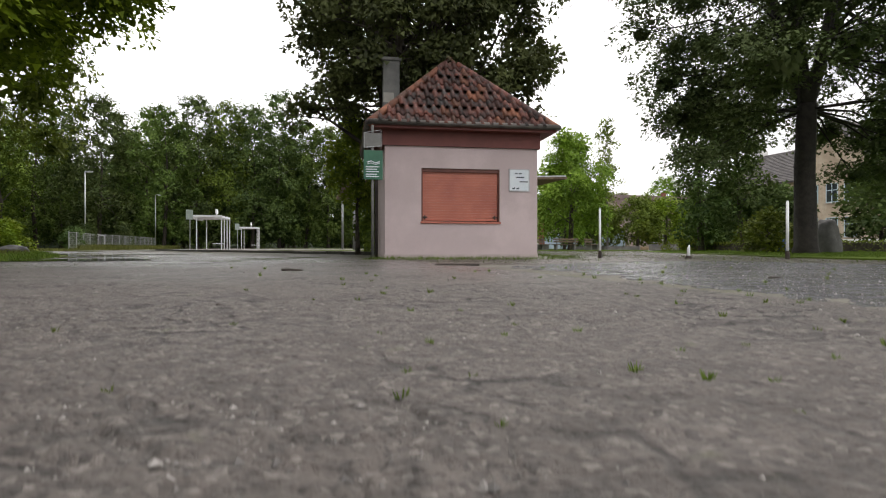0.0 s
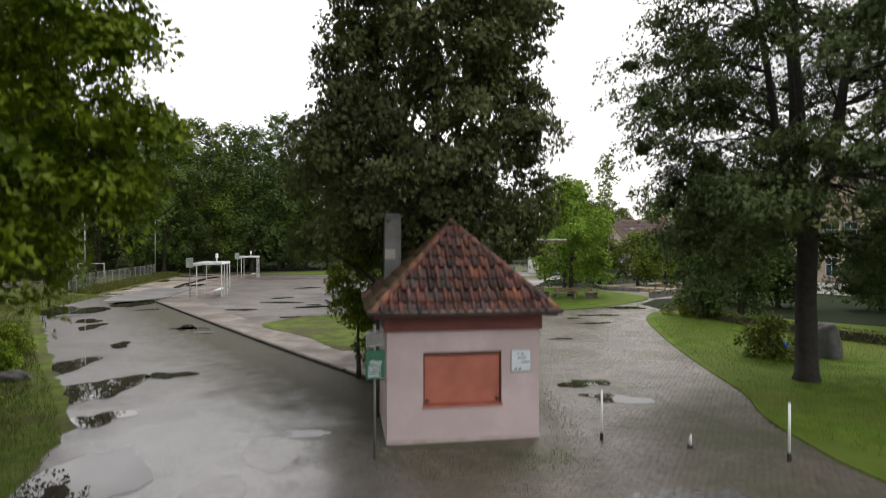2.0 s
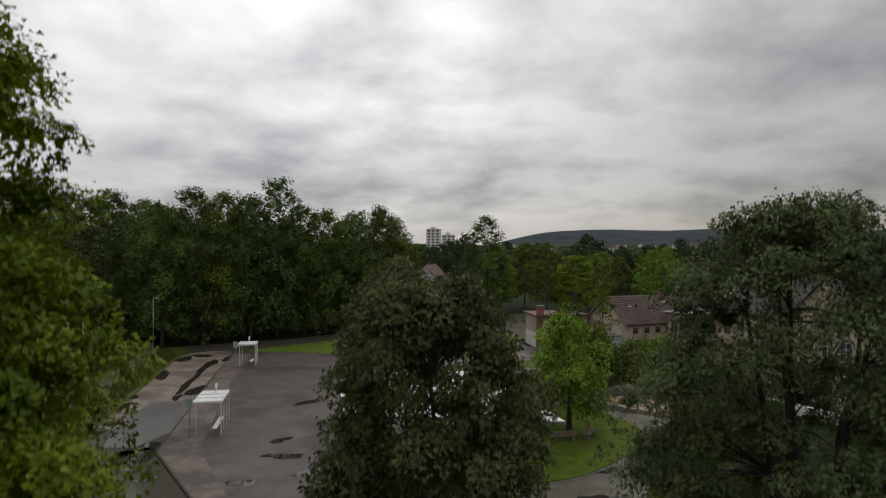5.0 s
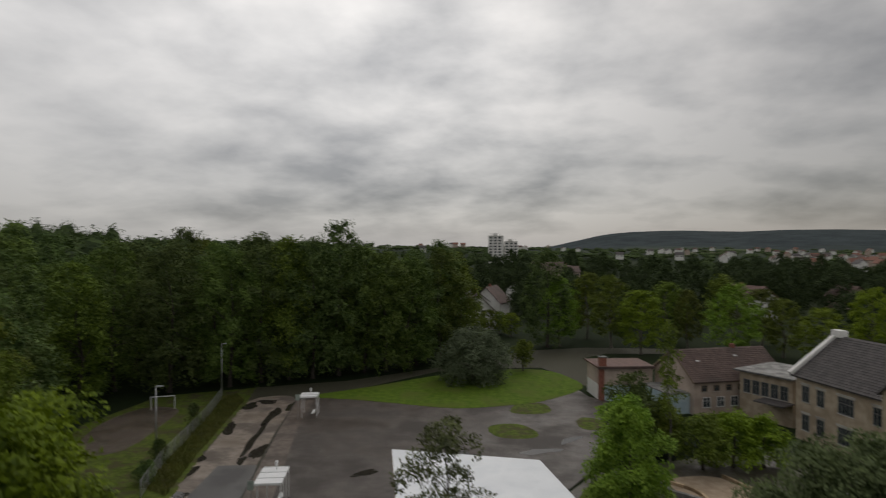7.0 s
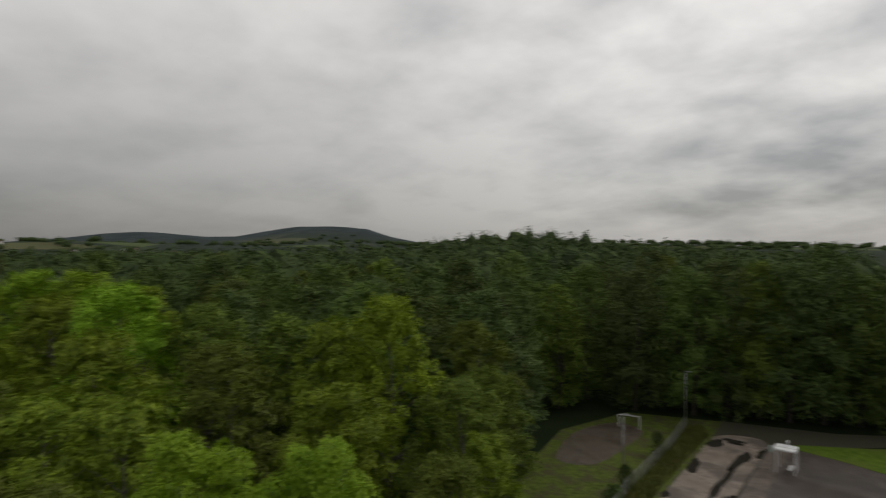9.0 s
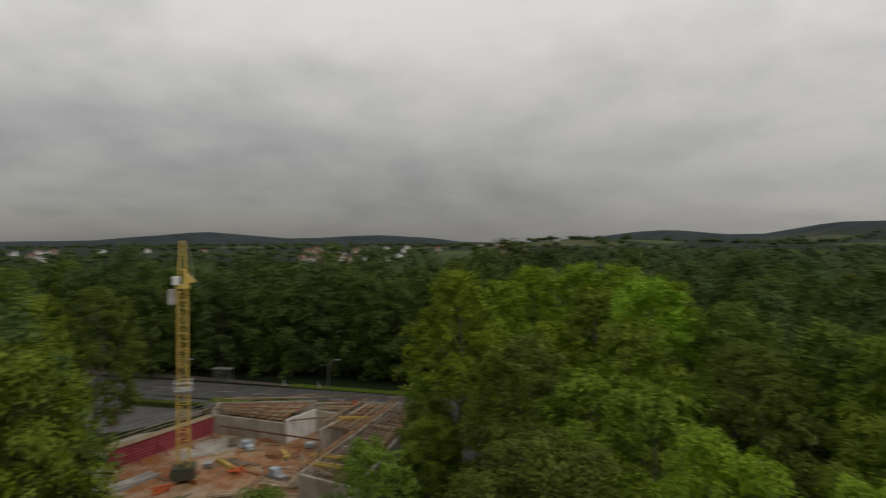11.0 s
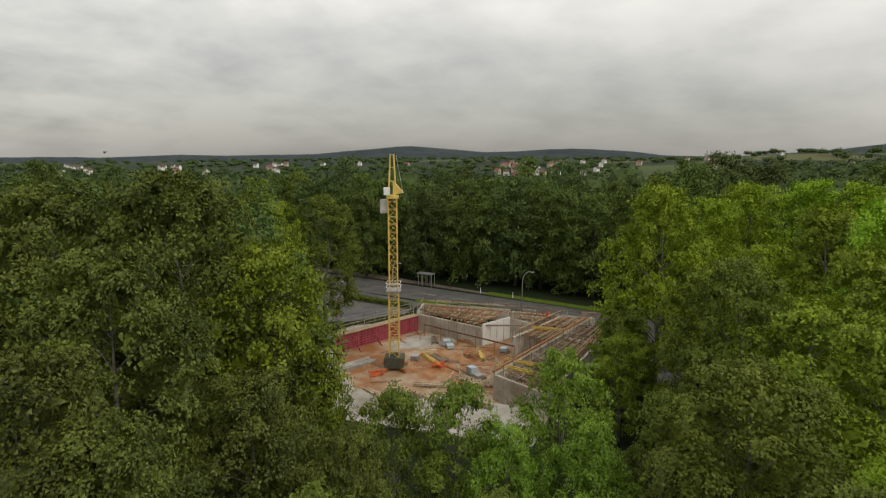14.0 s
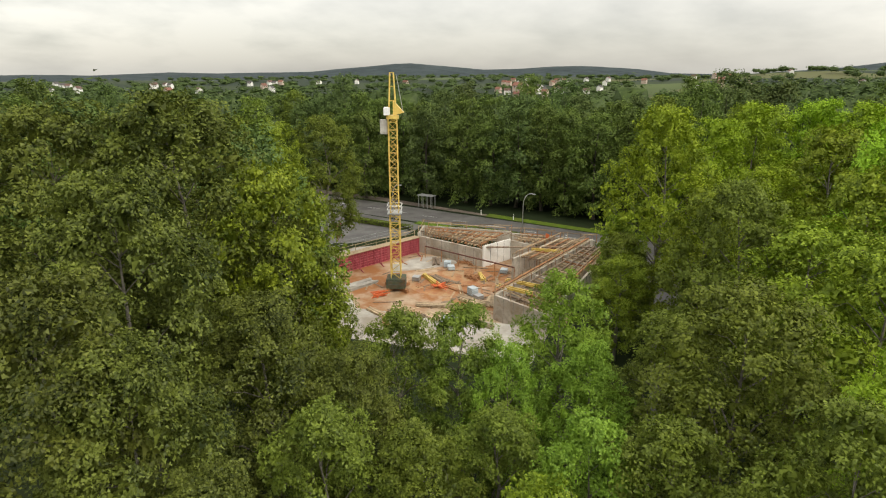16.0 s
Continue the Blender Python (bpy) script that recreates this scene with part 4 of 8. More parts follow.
def crown_lobes(rng, height, base, radius, count, shape, lump=1.0):
    """Round clumps spread through a crown's outline: rows of centre and radius."""
    rows = []
    for i in range(count):
        u = (i + rng.uniform(0.1, 0.9)) / count
        if shape == "spread":
            u **= 1.12
        if shape == "cone":
            prof = 1.0 - 0.78 * u
        elif shape == "egg":
            prof = 0.75 + 1.25 * u if u < 0.2 else 1.0 - 0.62 * ((u - 0.2) / 0.8) ** 1.3
        elif shape == "maple":
            prof = 0.36 + 3.2 * u if u < 0.2 else 1.0 - 0.62 * ((u - 0.2) / 0.8) ** 1.3
        elif shape == "broom":
            prof = 1.0 - 0.18 * u if u < 0.7 else 0.87 - 0.58 * ((u - 0.7) / 0.3) ** 1.25
        elif shape == "oval":
            prof = math.sin(math.pi * min(0.97, 0.16 + 0.80 * u)) ** 0.75
        else:
            prof = math.sqrt(max(0.05, 1 - (1.5 * (u - 0.33)) ** 2)) if u > 0.33 else 0.72 + 0.28 * u / 0.33
        a = i * 2.39996 + rng.uniform(-0.5, 0.5)
        off = radius * prof * (0.25 + 0.62 * math.sqrt(rng.uniform(0.05, 1)))
        r = radius * lump * rng.uniform(0.20, 0.36) * (0.7 + 0.3 * prof)
        z = base + (height - base) * (0.03 + 0.93 * u) - r * 0.3
        rows.append((math.cos(a) * off, math.sin(a) * off, z, r))
    rows.append((0, 0, height - radius * 0.36, radius * 0.30))
    return np.array(rows)


ICO_V = unit(np.array([(a, b * 1.618, 0) for a in (-1, 1) for b in (-1, 1)] + [(0, a, b * 1.618) for a in (-1, 1) for b in (-1, 1)] + [(b * 1.618, 0, a) for a in (-1, 1) for b in (-1, 1)], dtype=float))
ICO_F = [f for f in ((i, j, k) for i in range(12) for j in range(i + 1, 12) for k in range(j + 1, 12))
         if all(abs(np.linalg.norm(ICO_V[p] - ICO_V[q]) - 1.0515) < 0.02 for p, q in ((f[0], f[1]), (f[1], f[2]), (f[0], f[2])))]


def crown_mesh(name, rng, lobes, leaves, size, mat, flat=0.8, spray=30, up=0.5, core=0.0, pad=2.2, rise=0.6):
    """Leaves in small rosettes on the clumps of a crown, with gaps between, over a shaded heart in each clump."""
    w = lobes[:, 3] ** 2
    want = max(len(lobes) * 4, leaves // spray)
    li = rng.choice(len(lobes), want * 3, p=w / w.sum())
    d = unit(rng.normal(0, 1, (want * 3, 3)) + np.array([0, 0, rise]))
    deep = rng.uniform(0, 1, (want * 3, 1)) < 0.16
    far = np.where(deep, rng.uniform(0.55, 0.8, deep.shape), rng.uniform(0.80, 1.14, deep.shape))
    squash = np.array([1, 1, flat])
    sc = lobes[li, :3] + d * lobes[li, 3][:, None] * far * squash
    keep = np.ones(len(sc), bool)
    for c in lobes:
        keep &= (np.linalg.norm((sc - c[:3]) / squash, axis=1) > c[3] * 0.54)
    sc, d = sc[keep][:want], d[keep][:want]
    n = len(sc) * spray
    si = np.repeat(np.arange(len(sc)), spray)
    face = unit(d * 0.8 + np.array([0, 0, up]) + rng.normal(0, 0.25, d.shape))
    e1 = unit(np.cross(face, rng.normal(0, 1, d.shape)))
    e2 = np.cross(face, e1)
    pr = size * pad * rng.uniform(0.65, 1.35, len(sc))
    a = rng.uniform(0, 2 * math.pi, n)
    rr = np.sqrt(rng.uniform(0.0, 1, n)) * pr[si]
    ray = e1[si] * np.cos(a)[:, None] + e2[si] * np.sin(a)[:, None]
    pos = sc[si] + ray * rr[:, None] + face[si] * (rng.normal(0, 0.22, n) * pr[si] - rr ** 2 / (pr[si] * 2.0))[:, None]
    tilt = rng.normal(-0.1, 0.34, n)[:, None]
    along = unit(ray * np.cos(tilt) + face[si] * np.sin(tilt) + rng.normal(0, 0.3, (n, 3)))
    side = unit(np.cross(face[si] + rng.normal(0, 0.3, (n, 3)), along))
    ln = (size * rng.uniform(0.7, 1.3, n))[:, None]
    q = np.stack((pos, pos + along * ln + side * ln * 0.30, pos + along * ln * 0.72 - side * ln * 0.42), 1)
    parts_v, loops, starts = [q.reshape(-1, 3)], [np.arange(n * 3)], [np.arange(0, n * 3, 3)]
    if core:
        # shaded leaves packed deep in each clump
        per = 46
        big = np.repeat(lobes, per, axis=0)
        dd = unit(rng.normal(0, 1, (len(big), 3)))
        where = big[:, :3] + dd * big[:, 3:4] * core * rng.uniform(0.2, 1.0, (len(big), 1)) * squash
        dense = leaf_blades(rng, where, unit(dd + rng.normal(0, 0.8, dd.shape)), rng.normal(0, 1, dd.shape), big[:, 3] * 0.34, 0.1, True)
        parts_v.append(dense.reshape(-1, 3))
        loops.append(n * 3 + np.arange(len(dense) * 3))
        starts.append(n * 3 + np.arange(0, len(dense) * 3, 3))
    vs, lo, st = np.concatenate(parts_v), np.concatenate(loops), np.concatenate(starts)
    me = bpy.data.meshes.new(name)
    me.vertices.add(len(vs))
    me.vertices.foreach_set("co", np.ascontiguousarray(vs, dtype=np.float32).ravel())
    me.loops.add(len(lo))
    me.loops.foreach_set("vertex_index", lo.astype(np.int32))
    me.polygons.add(len(st))
    me.polygons.foreach_set("loop_start", st.astype(np.int32))
    me.update(calc_edges=True)
    me.materials.append(M[mat])
    return me


def trunk_mesh(name, rng, height, radius, lobes, mat, limbs=14, fork=0.3, sides=8, sway=0.02, leaders=0):
    """A tapered bole with limbs out to the clumps; with leaders, the bole forks into that many rising stems."""
    bm = bmesh.new()
    top = height * 0.86
    if leaders:
        z0 = height * fork
        bole = [Vector((0, 0, -0.15)), Vector((0.02, 0, 0.3)), Vector((0.0, 0.04, z0 * 0.55)), Vector((0.06, 0.02, z0))]
        tube(bm, bole, [radius * k for k in (1.5, 1.1, 0.95, 0.9)], sides)
        reach = np.hypot(lobes[:, 0], lobes[:, 1]).max()
        stems = []
        for k in range(leaders):
            a = 2 * math.pi * (k + rng.uniform(-0.25, 0.25)) / leaders
            out, h1 = reach * rng.uniform(0.3, 0.55), height * rng.uniform(0.8, 0.95)
            pts = []
            for j in range(7):
                f0 = j / 6
                r_ = out * f0 ** 0.75
                pts.append(Vector((r_ * math.cos(a) + rng.normal(0, 0.12) * f0, r_ * math.sin(a) + rng.normal(0, 0.12) * f0, z0 - 0.1 + (h1 - z0) * f0)))
            pts[0] = bole[-1] - Vector((0, 0, 0.15))
            tube(bm, pts, [radius * k2 for k2 in (0.62, 0.5, 0.42, 0.34, 0.25, 0.15, 0.05)], 6, False)
            stems.append(pts)
        for c4 in lobes:
            c = Vector(c4[:3])
            a = min((p for pts in stems for p in pts[:6]), key=lambda p: (p - c).length + abs(p.z - c.z + (0.8 if c.z > z0 + 2 else -0.9)) * 1.2)
            mid = a.lerp(c, 0.55) + Vector((rng.normal(0, 0.06), rng.normal(0, 0.06), rng.uniform(0.0, 0.14))) * (c - a).length
            r0 = radius * rng.uniform(0.10, 0.2)
            tube(bm, [a, mid, c], [r0, r0 * 0.65, r0 * 0.25], 5, False)
            for _ in range(2):
                e = c + Vector(rng.normal(0, 1, 3)).normalized() * c4[3] * 0.8
                tube(bm, [mid.lerp(c, 0.5), e], [r0 * 0.35, r0 * 0.1], 4, False)
        return mesh_of(bm, name, M[mat], True)
    bend = rng.normal(0, sway * height, (4, 2))
    bend[0] = 0

    def axis(z):
        t = min(z / top, 1.0) * 3
        i = min(int(t), 2)
        f0 = t - i
        return Vector((*(bend[i] * (1 - f0) + bend[i + 1] * f0), z))

    zs = [0, 0.25, 0.8] + [top * k for k in (0.2, 0.35, 0.5, 0.65, 0.8, 1.0)]
    tube(bm, [axis(z) - Vector((0, 0, 0.15 if z == 0 else 0)) for z in zs], [radius * k for k in (1.55, 1.2, 1.02, 0.9, 0.78, 0.6, 0.42, 0.26, 0.05)], sides)
    order = np.argsort(-lobes[:, 3])[:limbs]
    for i in order:
        c = Vector(lobes[i, :3])
        z0 = max(height * fork * rng.uniform(0.7, 1.3), min(top * 0.9, c.z - math.hypot(c.x, c.y) * rng.uniform(0.5, 0.9)))
        a = axis(z0)
        mid = a.lerp(c, 0.5) + Vector((rng.normal(0, 0.05), rng.normal(0, 0.05), rng.uniform(0.04, 0.16))) * (c - a).length
        r0 = radius * rng.uniform(0.22, 0.4) * (1.2 - z0 / height)
        tube(bm, [a, mid, c], [r0, r0 * 0.65, r0 * 0.22], 5, False)
        for _ in range(2):
            e = c + Vector(rng.normal(0, 1, 3)).normalized() * lobes[i, 3] * 0.75
            tube(bm, [mid.lerp(c, 0.5), e], [r0 * 0.35, r0 * 0.1], 4, False)
    return mesh_of(bm, name, M[mat], True)


def make_tree(name, label, category, at, height, base, radius, count, shape, leaves, size, leaf, bark="bark", trunk_r=0.3, seed=0, flat=0.75, limbs=14, fork=0.3, group="", turn=0.0, spray=30, up=0.5, stems=((0, 0),), core=0.0, pad=2.2, lump=1.0, bend=0.02, leaders=0, rise=0.6, hang=()):
    rng = np.random.default_rng(seed)
    top = thing(name, label, category, at, turn, group)
    lobes = crown_lobes(rng, height, base, radius, count, shape, lump)
    if hang:
        lobes = np.concatenate((lobes, np.array(hang, dtype=float)))
    for dx, dy in stems:
        shifted = lobes - np.array([dx, dy, 0, 0])
        ob = part("trunk", trunk_mesh("trunk", rng, height * (1.0 if dx == 0 else 0.9), trunk_r, shifted, bark, limbs, fork, 8, bend, leaders), bark, top)
        ob.matrix_basis = pose(dx, dy, 0)
    part("crown", crown_mesh("crown", rng, lobes, leaves, size, leaf, flat, spray, up, core, pad, rise), leaf, top)
    return top


# the three trees round the booth
make_tree("tree", "tall dark copper-leaved tree behind the booth", "tree", (-0.95, 17.2, 0), 14.0, 3.7, 4.1, 104, "broom", 84000, 0.145, "leaf_copper", "bark", 0.26, 11, 0.62, 40, 0.25, stems=((0, 0), (1.3, 0.4), (-1.1, -0.3)), lump=0.74, spray=52, pad=2.3, rise=0.4, core=0.4)
make_tree("tree", "tall lime-green maple beside the drive", "tree", (-9.5, 9.3, 0), 19.3, 2.8, 4.6, 104, "maple", 136000, 0.14, "leaf_maple", "bark", 0.36, 12, 0.52, 24, 0.2, lump=0.9, spray=72, pad=2.8, up=0.9, rise=0.7, core=0.5, hang=((1.9, 3.5, 5.6, 1.0), (0.8, 3.2, 5.8, 1.1), (2.6, 2.6, 6.5, 1.2), (-0.6, 3.4, 5.4, 1.1), (-2.0, 2.8, 5.2, 1.1), (1.2, 2.2, 6.9, 1.4)))
make_tree("tree", "broad dark tree with a forked trunk on the lawn", "tree", (10.2, 17.8, 0), 16.6, 3.9, 5.9, 140, "spread", 140000, 0.13, "leaf_robinia", "bark_dark", 0.30, 13, 0.45, 46, 0.27, lump=0.70, spray=46, pad=2.8, up=1.2, leaders=5, core=0.3, hang=((-2.9, 0.3, 3.0, 0.95), (-2.2, -0.5, 3.9, 1.1), (-3.3, 0.8, 4.3, 1.0), (-1.6, 1.2, 3.4, 0.9), (2.4, 0.4, 3.3, 1.1), (3.4, -0.4, 3.8, 1.0), (1.6, 1.6, 3.9, 1.0), (3.4, 1.0, 2.7, 1.1), (4.5, 0.4, 3.0, 1.2), (2.7, 2.0, 2.6, 1.0), (4.0, 2.0, 3.8, 1.2)))
make_tree("tree", "young bright green tree on the lawn island", "tree", (8.6, 46.5, 0), 9.4, 1.6, 3.5, 34, "oval", 15000, 0.24, "leaf_bright", "bark", 0.2, 14)
make_tree("shrub_tree", "grey-green willow bush, round and dense, on the lawn", "bush", (-6.9, 92.5, 0.1), 8.2, 0.3, 5.9, 60, "round", 22000, 0.30, "leaf_silver", "bark", 0.25, 15, 0.8)
make_tree("tree", "small green tree beside the round bush", "tree", (0.9, 101, 0.1), 5.2, 1.4, 2.0, 16, "oval", 2600, 0.3, "leaf_mid", "bark", 0.12, 16)
make_tree("tree", "slim airy tree with thin dark foliage in the yard", "tree", (-2.8, 24.3, 0), 14.5, 2.6, 2.9, 46, "egg", 15000, 0.13, "leaf_copper", "bark", 0.13, 17, core=0.0, lump=0.8)
make_tree("tree", "leafless thin larch near the school houses", "tree", (14.9, 60.5, 0), 13.5, 4.0, 1.6, 18, "cone", 900, 0.25, "leaf_mid", "bark_grey", 0.12, 18, limbs=18)

# trees and bushes by the school houses
for i, (x, y, h, r, leaf) in enumerate(((9.6, 55.0, 8.0, 2.9, "leaf_bright"), (11.4, 62, 8.8, 2.8, "leaf_dark"), (14.6, 62.8, 5.6, 2.4, "leaf_mid"), (17.6, 59.2, 5.4, 2.6, "leaf_mid"), (20.6, 60.2, 5.4, 2.6, "leaf_light"), (23.6, 60.6, 5.0, 2.5, "leaf_light"),
                                        (13.2, 67, 6.0, 2.2, "leaf_dark"), (18.6, 42, 4.4, 2.0, "leaf_dark"), (20.6, 39, 4.2, 1.8, "leaf_dark"), (22.4, 30, 8.0, 2.8, "leaf_dark"), (26.2, 37.5, 5.0, 2.4, "leaf_dark"), (26, 27, 9.5, 3.6, "leaf_dark"))):
    make_tree("tree", "small leafy tree beside the school houses", "tree", (x, y, 0), h, 0.9, r, 22, "round", 5200, 0.28, leaf, "bark", 0.14, 30 + i, group="trees by the school houses")


make_tree("shrub", "light green leafy shrub behind the booth", "bush", (-3.1, 17.8, 0.1), 4.0, 1.5, 0.95, 18, "oval", 6000, 0.12, "leaf_light", "bark", 0.06, 77)

for x, y, h, r in ((-14.4, 17.8, 1.0, 0.75), (-16.4, 20.6, 1.2, 0.9), (-12.4, 14.4, 0.6, 0.5)):
    make_tree("shrub", "low light green bush in the verge grass", "bush", (x, y, 0.03), h, 0.1, r, 14, "round", 3600, 0.1, "leaf_light", "bark", 0.03, int(90 + h * 10), group="bushes on the verge")


for x, y, h, r in ((-37.2, 64.6, 3.0, 0.75), (-34.6, 54.0, 2.4, 0.7), (-33.0, 49.5, 2.0, 0.9)):
    make_tree("shrub", "dark green bush grown into the fence", "bush", (x, y, 0.03), h, 0.1, r, 14, "oval", 1800, 0.16, "leaf_dark", "bark", 0.03, int(70 + h * 10), group="bushes at the fence")


def conifer(at, height, radius, seed):
    make_tree("conifer", "tall dark green cypress column", "tree", at, height, 0.3, radius, 40, "oval", 9000, 0.2, "leaf_dark", "bark", 0.16, seed, 1.3, group="cypresses")


conifer((13.3, 33.0, 0), 8.6, 1.5, 51)
conifer((15.6, 33.4, 0), 8.2, 1.5, 52)

# the woods: a few built trees, then copies
WOOD_KINDS = [("leaf_dark", "round", 21.5, 5.4), ("leaf_wood", "oval", 22.5, 5.2), ("leaf_wood", "round", 20.0, 5.8), ("leaf_mid", "oval", 20.5, 5.0), ("leaf_dark", "oval", 23.0, 5.2), ("leaf_wood", "oval", 18.5, 5.0), ("leaf_dark", "round", 19.5, 5.6)]
masters = []
for i, (leaf, shape, h, r) in enumerate(WOOD_KINDS):
    mt_ = make_tree("tree", "tall leafy green woodland tree", "tree", (*az((20, 28, 64, 70, 75, 124, 118)[i], (108, 102, 92, 80, 94, 122, 118)[i]), 0), h, h * 0.05, r, 58, shape, 10500, 0.33, leaf, "bark", 0.28, 60 + i, 0.75, 8, group="woodland trees", spray=24, up=0.8, pad=2.1, core=0.45, rise=0.4)
    masters.append((mt_, h))
# nearer kinds, each sixteen metres high and five wide before it is scaled
NEAR_KINDS = {"n": ("leaf_mid", "round", "leafy mid-green tree close to the drive"), "o": ("leaf_oak", "round", "broad olive-green oak with a knotted crown"), "m": ("leaf_mid", "round", "leafy mid-green tree with a dense crown"), "l": ("leaf_light", "oval", "leafy light green tree with a dense crown"),
              "g": ("leaf_lime", "oval", "leafy yellow-green tree close to the drive"), "b": ("leaf_bright", "oval", "bright green young maple tree"), "y": ("leaf_yellow", "round", "broad tree turning yellow-green early"), "y2": ("leaf_lime", "oval", "tall yellow-green robinia with airy crown")}
near_masters = {}
PLACED = [(-9.5, 9.3), (-0.9, 17.6), (10.2, 17.8)] + [tuple(ob.location.xy) for ob, h in masters]


def near_tree(x, y, height, radius, kind, rng):
    PLACED.append((x, y))
    if kind not in near_masters:
        leaf, shape, label = NEAR_KINDS[kind]
        count, size = {"o": (44000, 0.155), "m": (26000, 0.185), "n": (42000, 0.155), "g": (42000, 0.155)}.get(kind, (22000, 0.2))
        near_masters[kind] = make_tree("tree", label, "tree", (x, y, 0), 16.0, 2.6, 5.0, 66, shape, count, size, leaf, "bark_grey", 0.24, 80 + len(near_masters), 0.6, 24, group="trees before the building site", spray=44, up=0.8, pad=2.2, lump=0.95, rise=0.75, core=0.4)
        ob = near_masters[kind]
    else:
        ob = copy_thing(near_masters[kind], pose(x, y, 0, 0, 0, rng.uniform(0, 360)))
    ob.scale = (radius / 5.0, radius / 5.0, height * 1.04 / 16.0)


# x, y, height, radius, kind
OAKS = [(-20.8, -36.6, 23.4, 7, "o"), (-25.1, -31.3, 24.0, 7.5, "o"), (-26.4, -24.6, 20.1, 5, "l"), (-26.6, -23.9, 16.5, 4.0, "m"), (-10.5, -21.7, 18.7, 5, "o"), (-19.6, -20.1, 15.0, 4.5, "o"), (-11.7, -18.8, 16.2, 4.2, "o"),
        (-11.5, -15.3, 12.2, 3.2, "o"), (-16.5, -25.2, 21.1, 5.5, "o"), (-50.0, -51.9, 19.8, 4.5, "y"), (-56.4, -51.0, 19.2, 4.5, "y"), (-64.7, -50.4, 19.6, 6, "m"), (-43.2, -50.0, 21.3, 6, "m")]
FRONT = [(-25.5, -15.8, 12.8, 3.3, "m"), (-28.2, -13.0, 12.5, 3.4, "m"), (-21.0, -15.4, 12.5, 3.2, "o"), (-34.3, -8.7, 13.2, 3.8, "b"), (-29.3, -6.1, 11.2, 3.0, "b"), (-19.1, -10.9, 10.6, 3.2, "m"), (-22.4, -8.6, 10.4, 3.2, "m"),
         (-16.0, -13.7, 12.7, 3.4, "m"), (-16.3, -4.6, 11.9, 3, "l"), (-21.6, -4.1, 11.7, 3, "b"), (-27.2, -9.9, 11.3, 2.6, "b"), (-55.6, -8.9, 10.5, 3.6, "m"), (-50.5, -8.0, 10.0, 3.2, "l")]
LIMES = [(-61.6, -6.4, 21.9, 6, "y2"), (-59.4, -9.6, 11.8, 3.0, "l"), (-27.9, 1.1, 16.1, 5.5, "n"), (-41.6, 4.8, 16.4, 5.5, "l"), (-74.9, 1.5, 21.8, 6, "y2"), (-79.5, 7.7, 22.1, 6, "y2"), (-73.0, 11.4, 22.1, 6, "y2"), (-49.1, 8.7, 18.9, 5.5, "l"),
         (-52.9, -1.8, 16.2, 4.5, "l"), (-33.8, -2.4, 11.8, 3.6, "m"), (-19.4, 4.4, 15.5, 4, "n"), (-21.9, -0.9, 11.9, 3.5, "m"), (-61.8, 2.9, 16.7, 5, "y2"), (-67.5, -2.5, 20.5, 5.5, "y2"), (-84, 0.5, 21.5, 5.5, "l"), (-68, 16, 20.5, 5.5, "y2")]
NORTH = [(-13.8, 14.8, 16.0, 4.4, "n"), (-24.2, 7.8, 17.6, 4.4, "g"), (-20.5, 11.4, 17.5, 4.0, "g"), (-66.0, 8.0, 20.5, 6, "l"), (-55.2, 11.4, 21.7, 6, "y2"), (-43.5, 25.5, 19.1, 5.5, "l"), (-38.7, 27.5, 20.9, 5, "y2"), (-31.5, 28.4, 15.7, 4.5, "m"), (-45.3, 0.5, 18.0, 5, "m"),
         (-40.7, 15.1, 18.2, 5.5, "m"), (-34.0, 7.5, 17.4, 5, "l"), (-35.7, 35.7, 14.7, 4, "m"), (-51.5, 17.4, 20.0, 5.5, "m"), (-32.5, 19.0, 16.5, 4.5, "l"), (-40.1, 38.0, 17.9, 5, "m"), (-23.5, 20.4, 14.0, 3.4, "m"), (-27.5, 27.0, 13.0, 3.2, "l")]

KEEP_CLEAR = [ROAD, COURT, PATHWAY, LAWN_FAR, [(-110, -112), (-106, -112), (-98, -18), (-92, 14), (-84, 14), (-84, -112)], [(-97, -10), (-97, -48), (-90, -70), (-66, -66), (-46, -50), (-46, -13), (-62, -11)],
              [(-38, -5), (-95, -13), (-95, -4), (-38, 3)], [(-47.5, 78), (-46, 52), (-36, 44), (-27, 44), (-34, 86), (-42, 84)],
              [(-21, 27), (-38.5, 46), (-54, 73), (-44, 84), (-27, 44)]]


def clear_of(x, y, margin=0.0):
    for poly in KEEP_CLEAR:
        if inside(x, y, poly) or any(inside(x + dx * margin, y + dy * margin, poly) for dx, dy in ((1, 0), (-1, 0), (0, 1), (0, -1))):
            return False
    return True


def put_tree(x, y, rng, gap, tall=1.0):
    if any(math.hypot(x - a, y - b) < gap for a, b in PLACED):
        return False
    ob, h = masters[rng.randrange(len(masters))]
    PLACED.append((x, y))
    c = copy_thing(ob, pose(x, y, terrain(x, y), 0, 0, rng.uniform(0, 360)))
    k = rng.uniform(0.96, 1.12) * (1.06 if x < -80 and y < 0 else 1.0)
    c.scale = (k, k, k * tall * rng.uniform(0.94, 1.05))
    return True


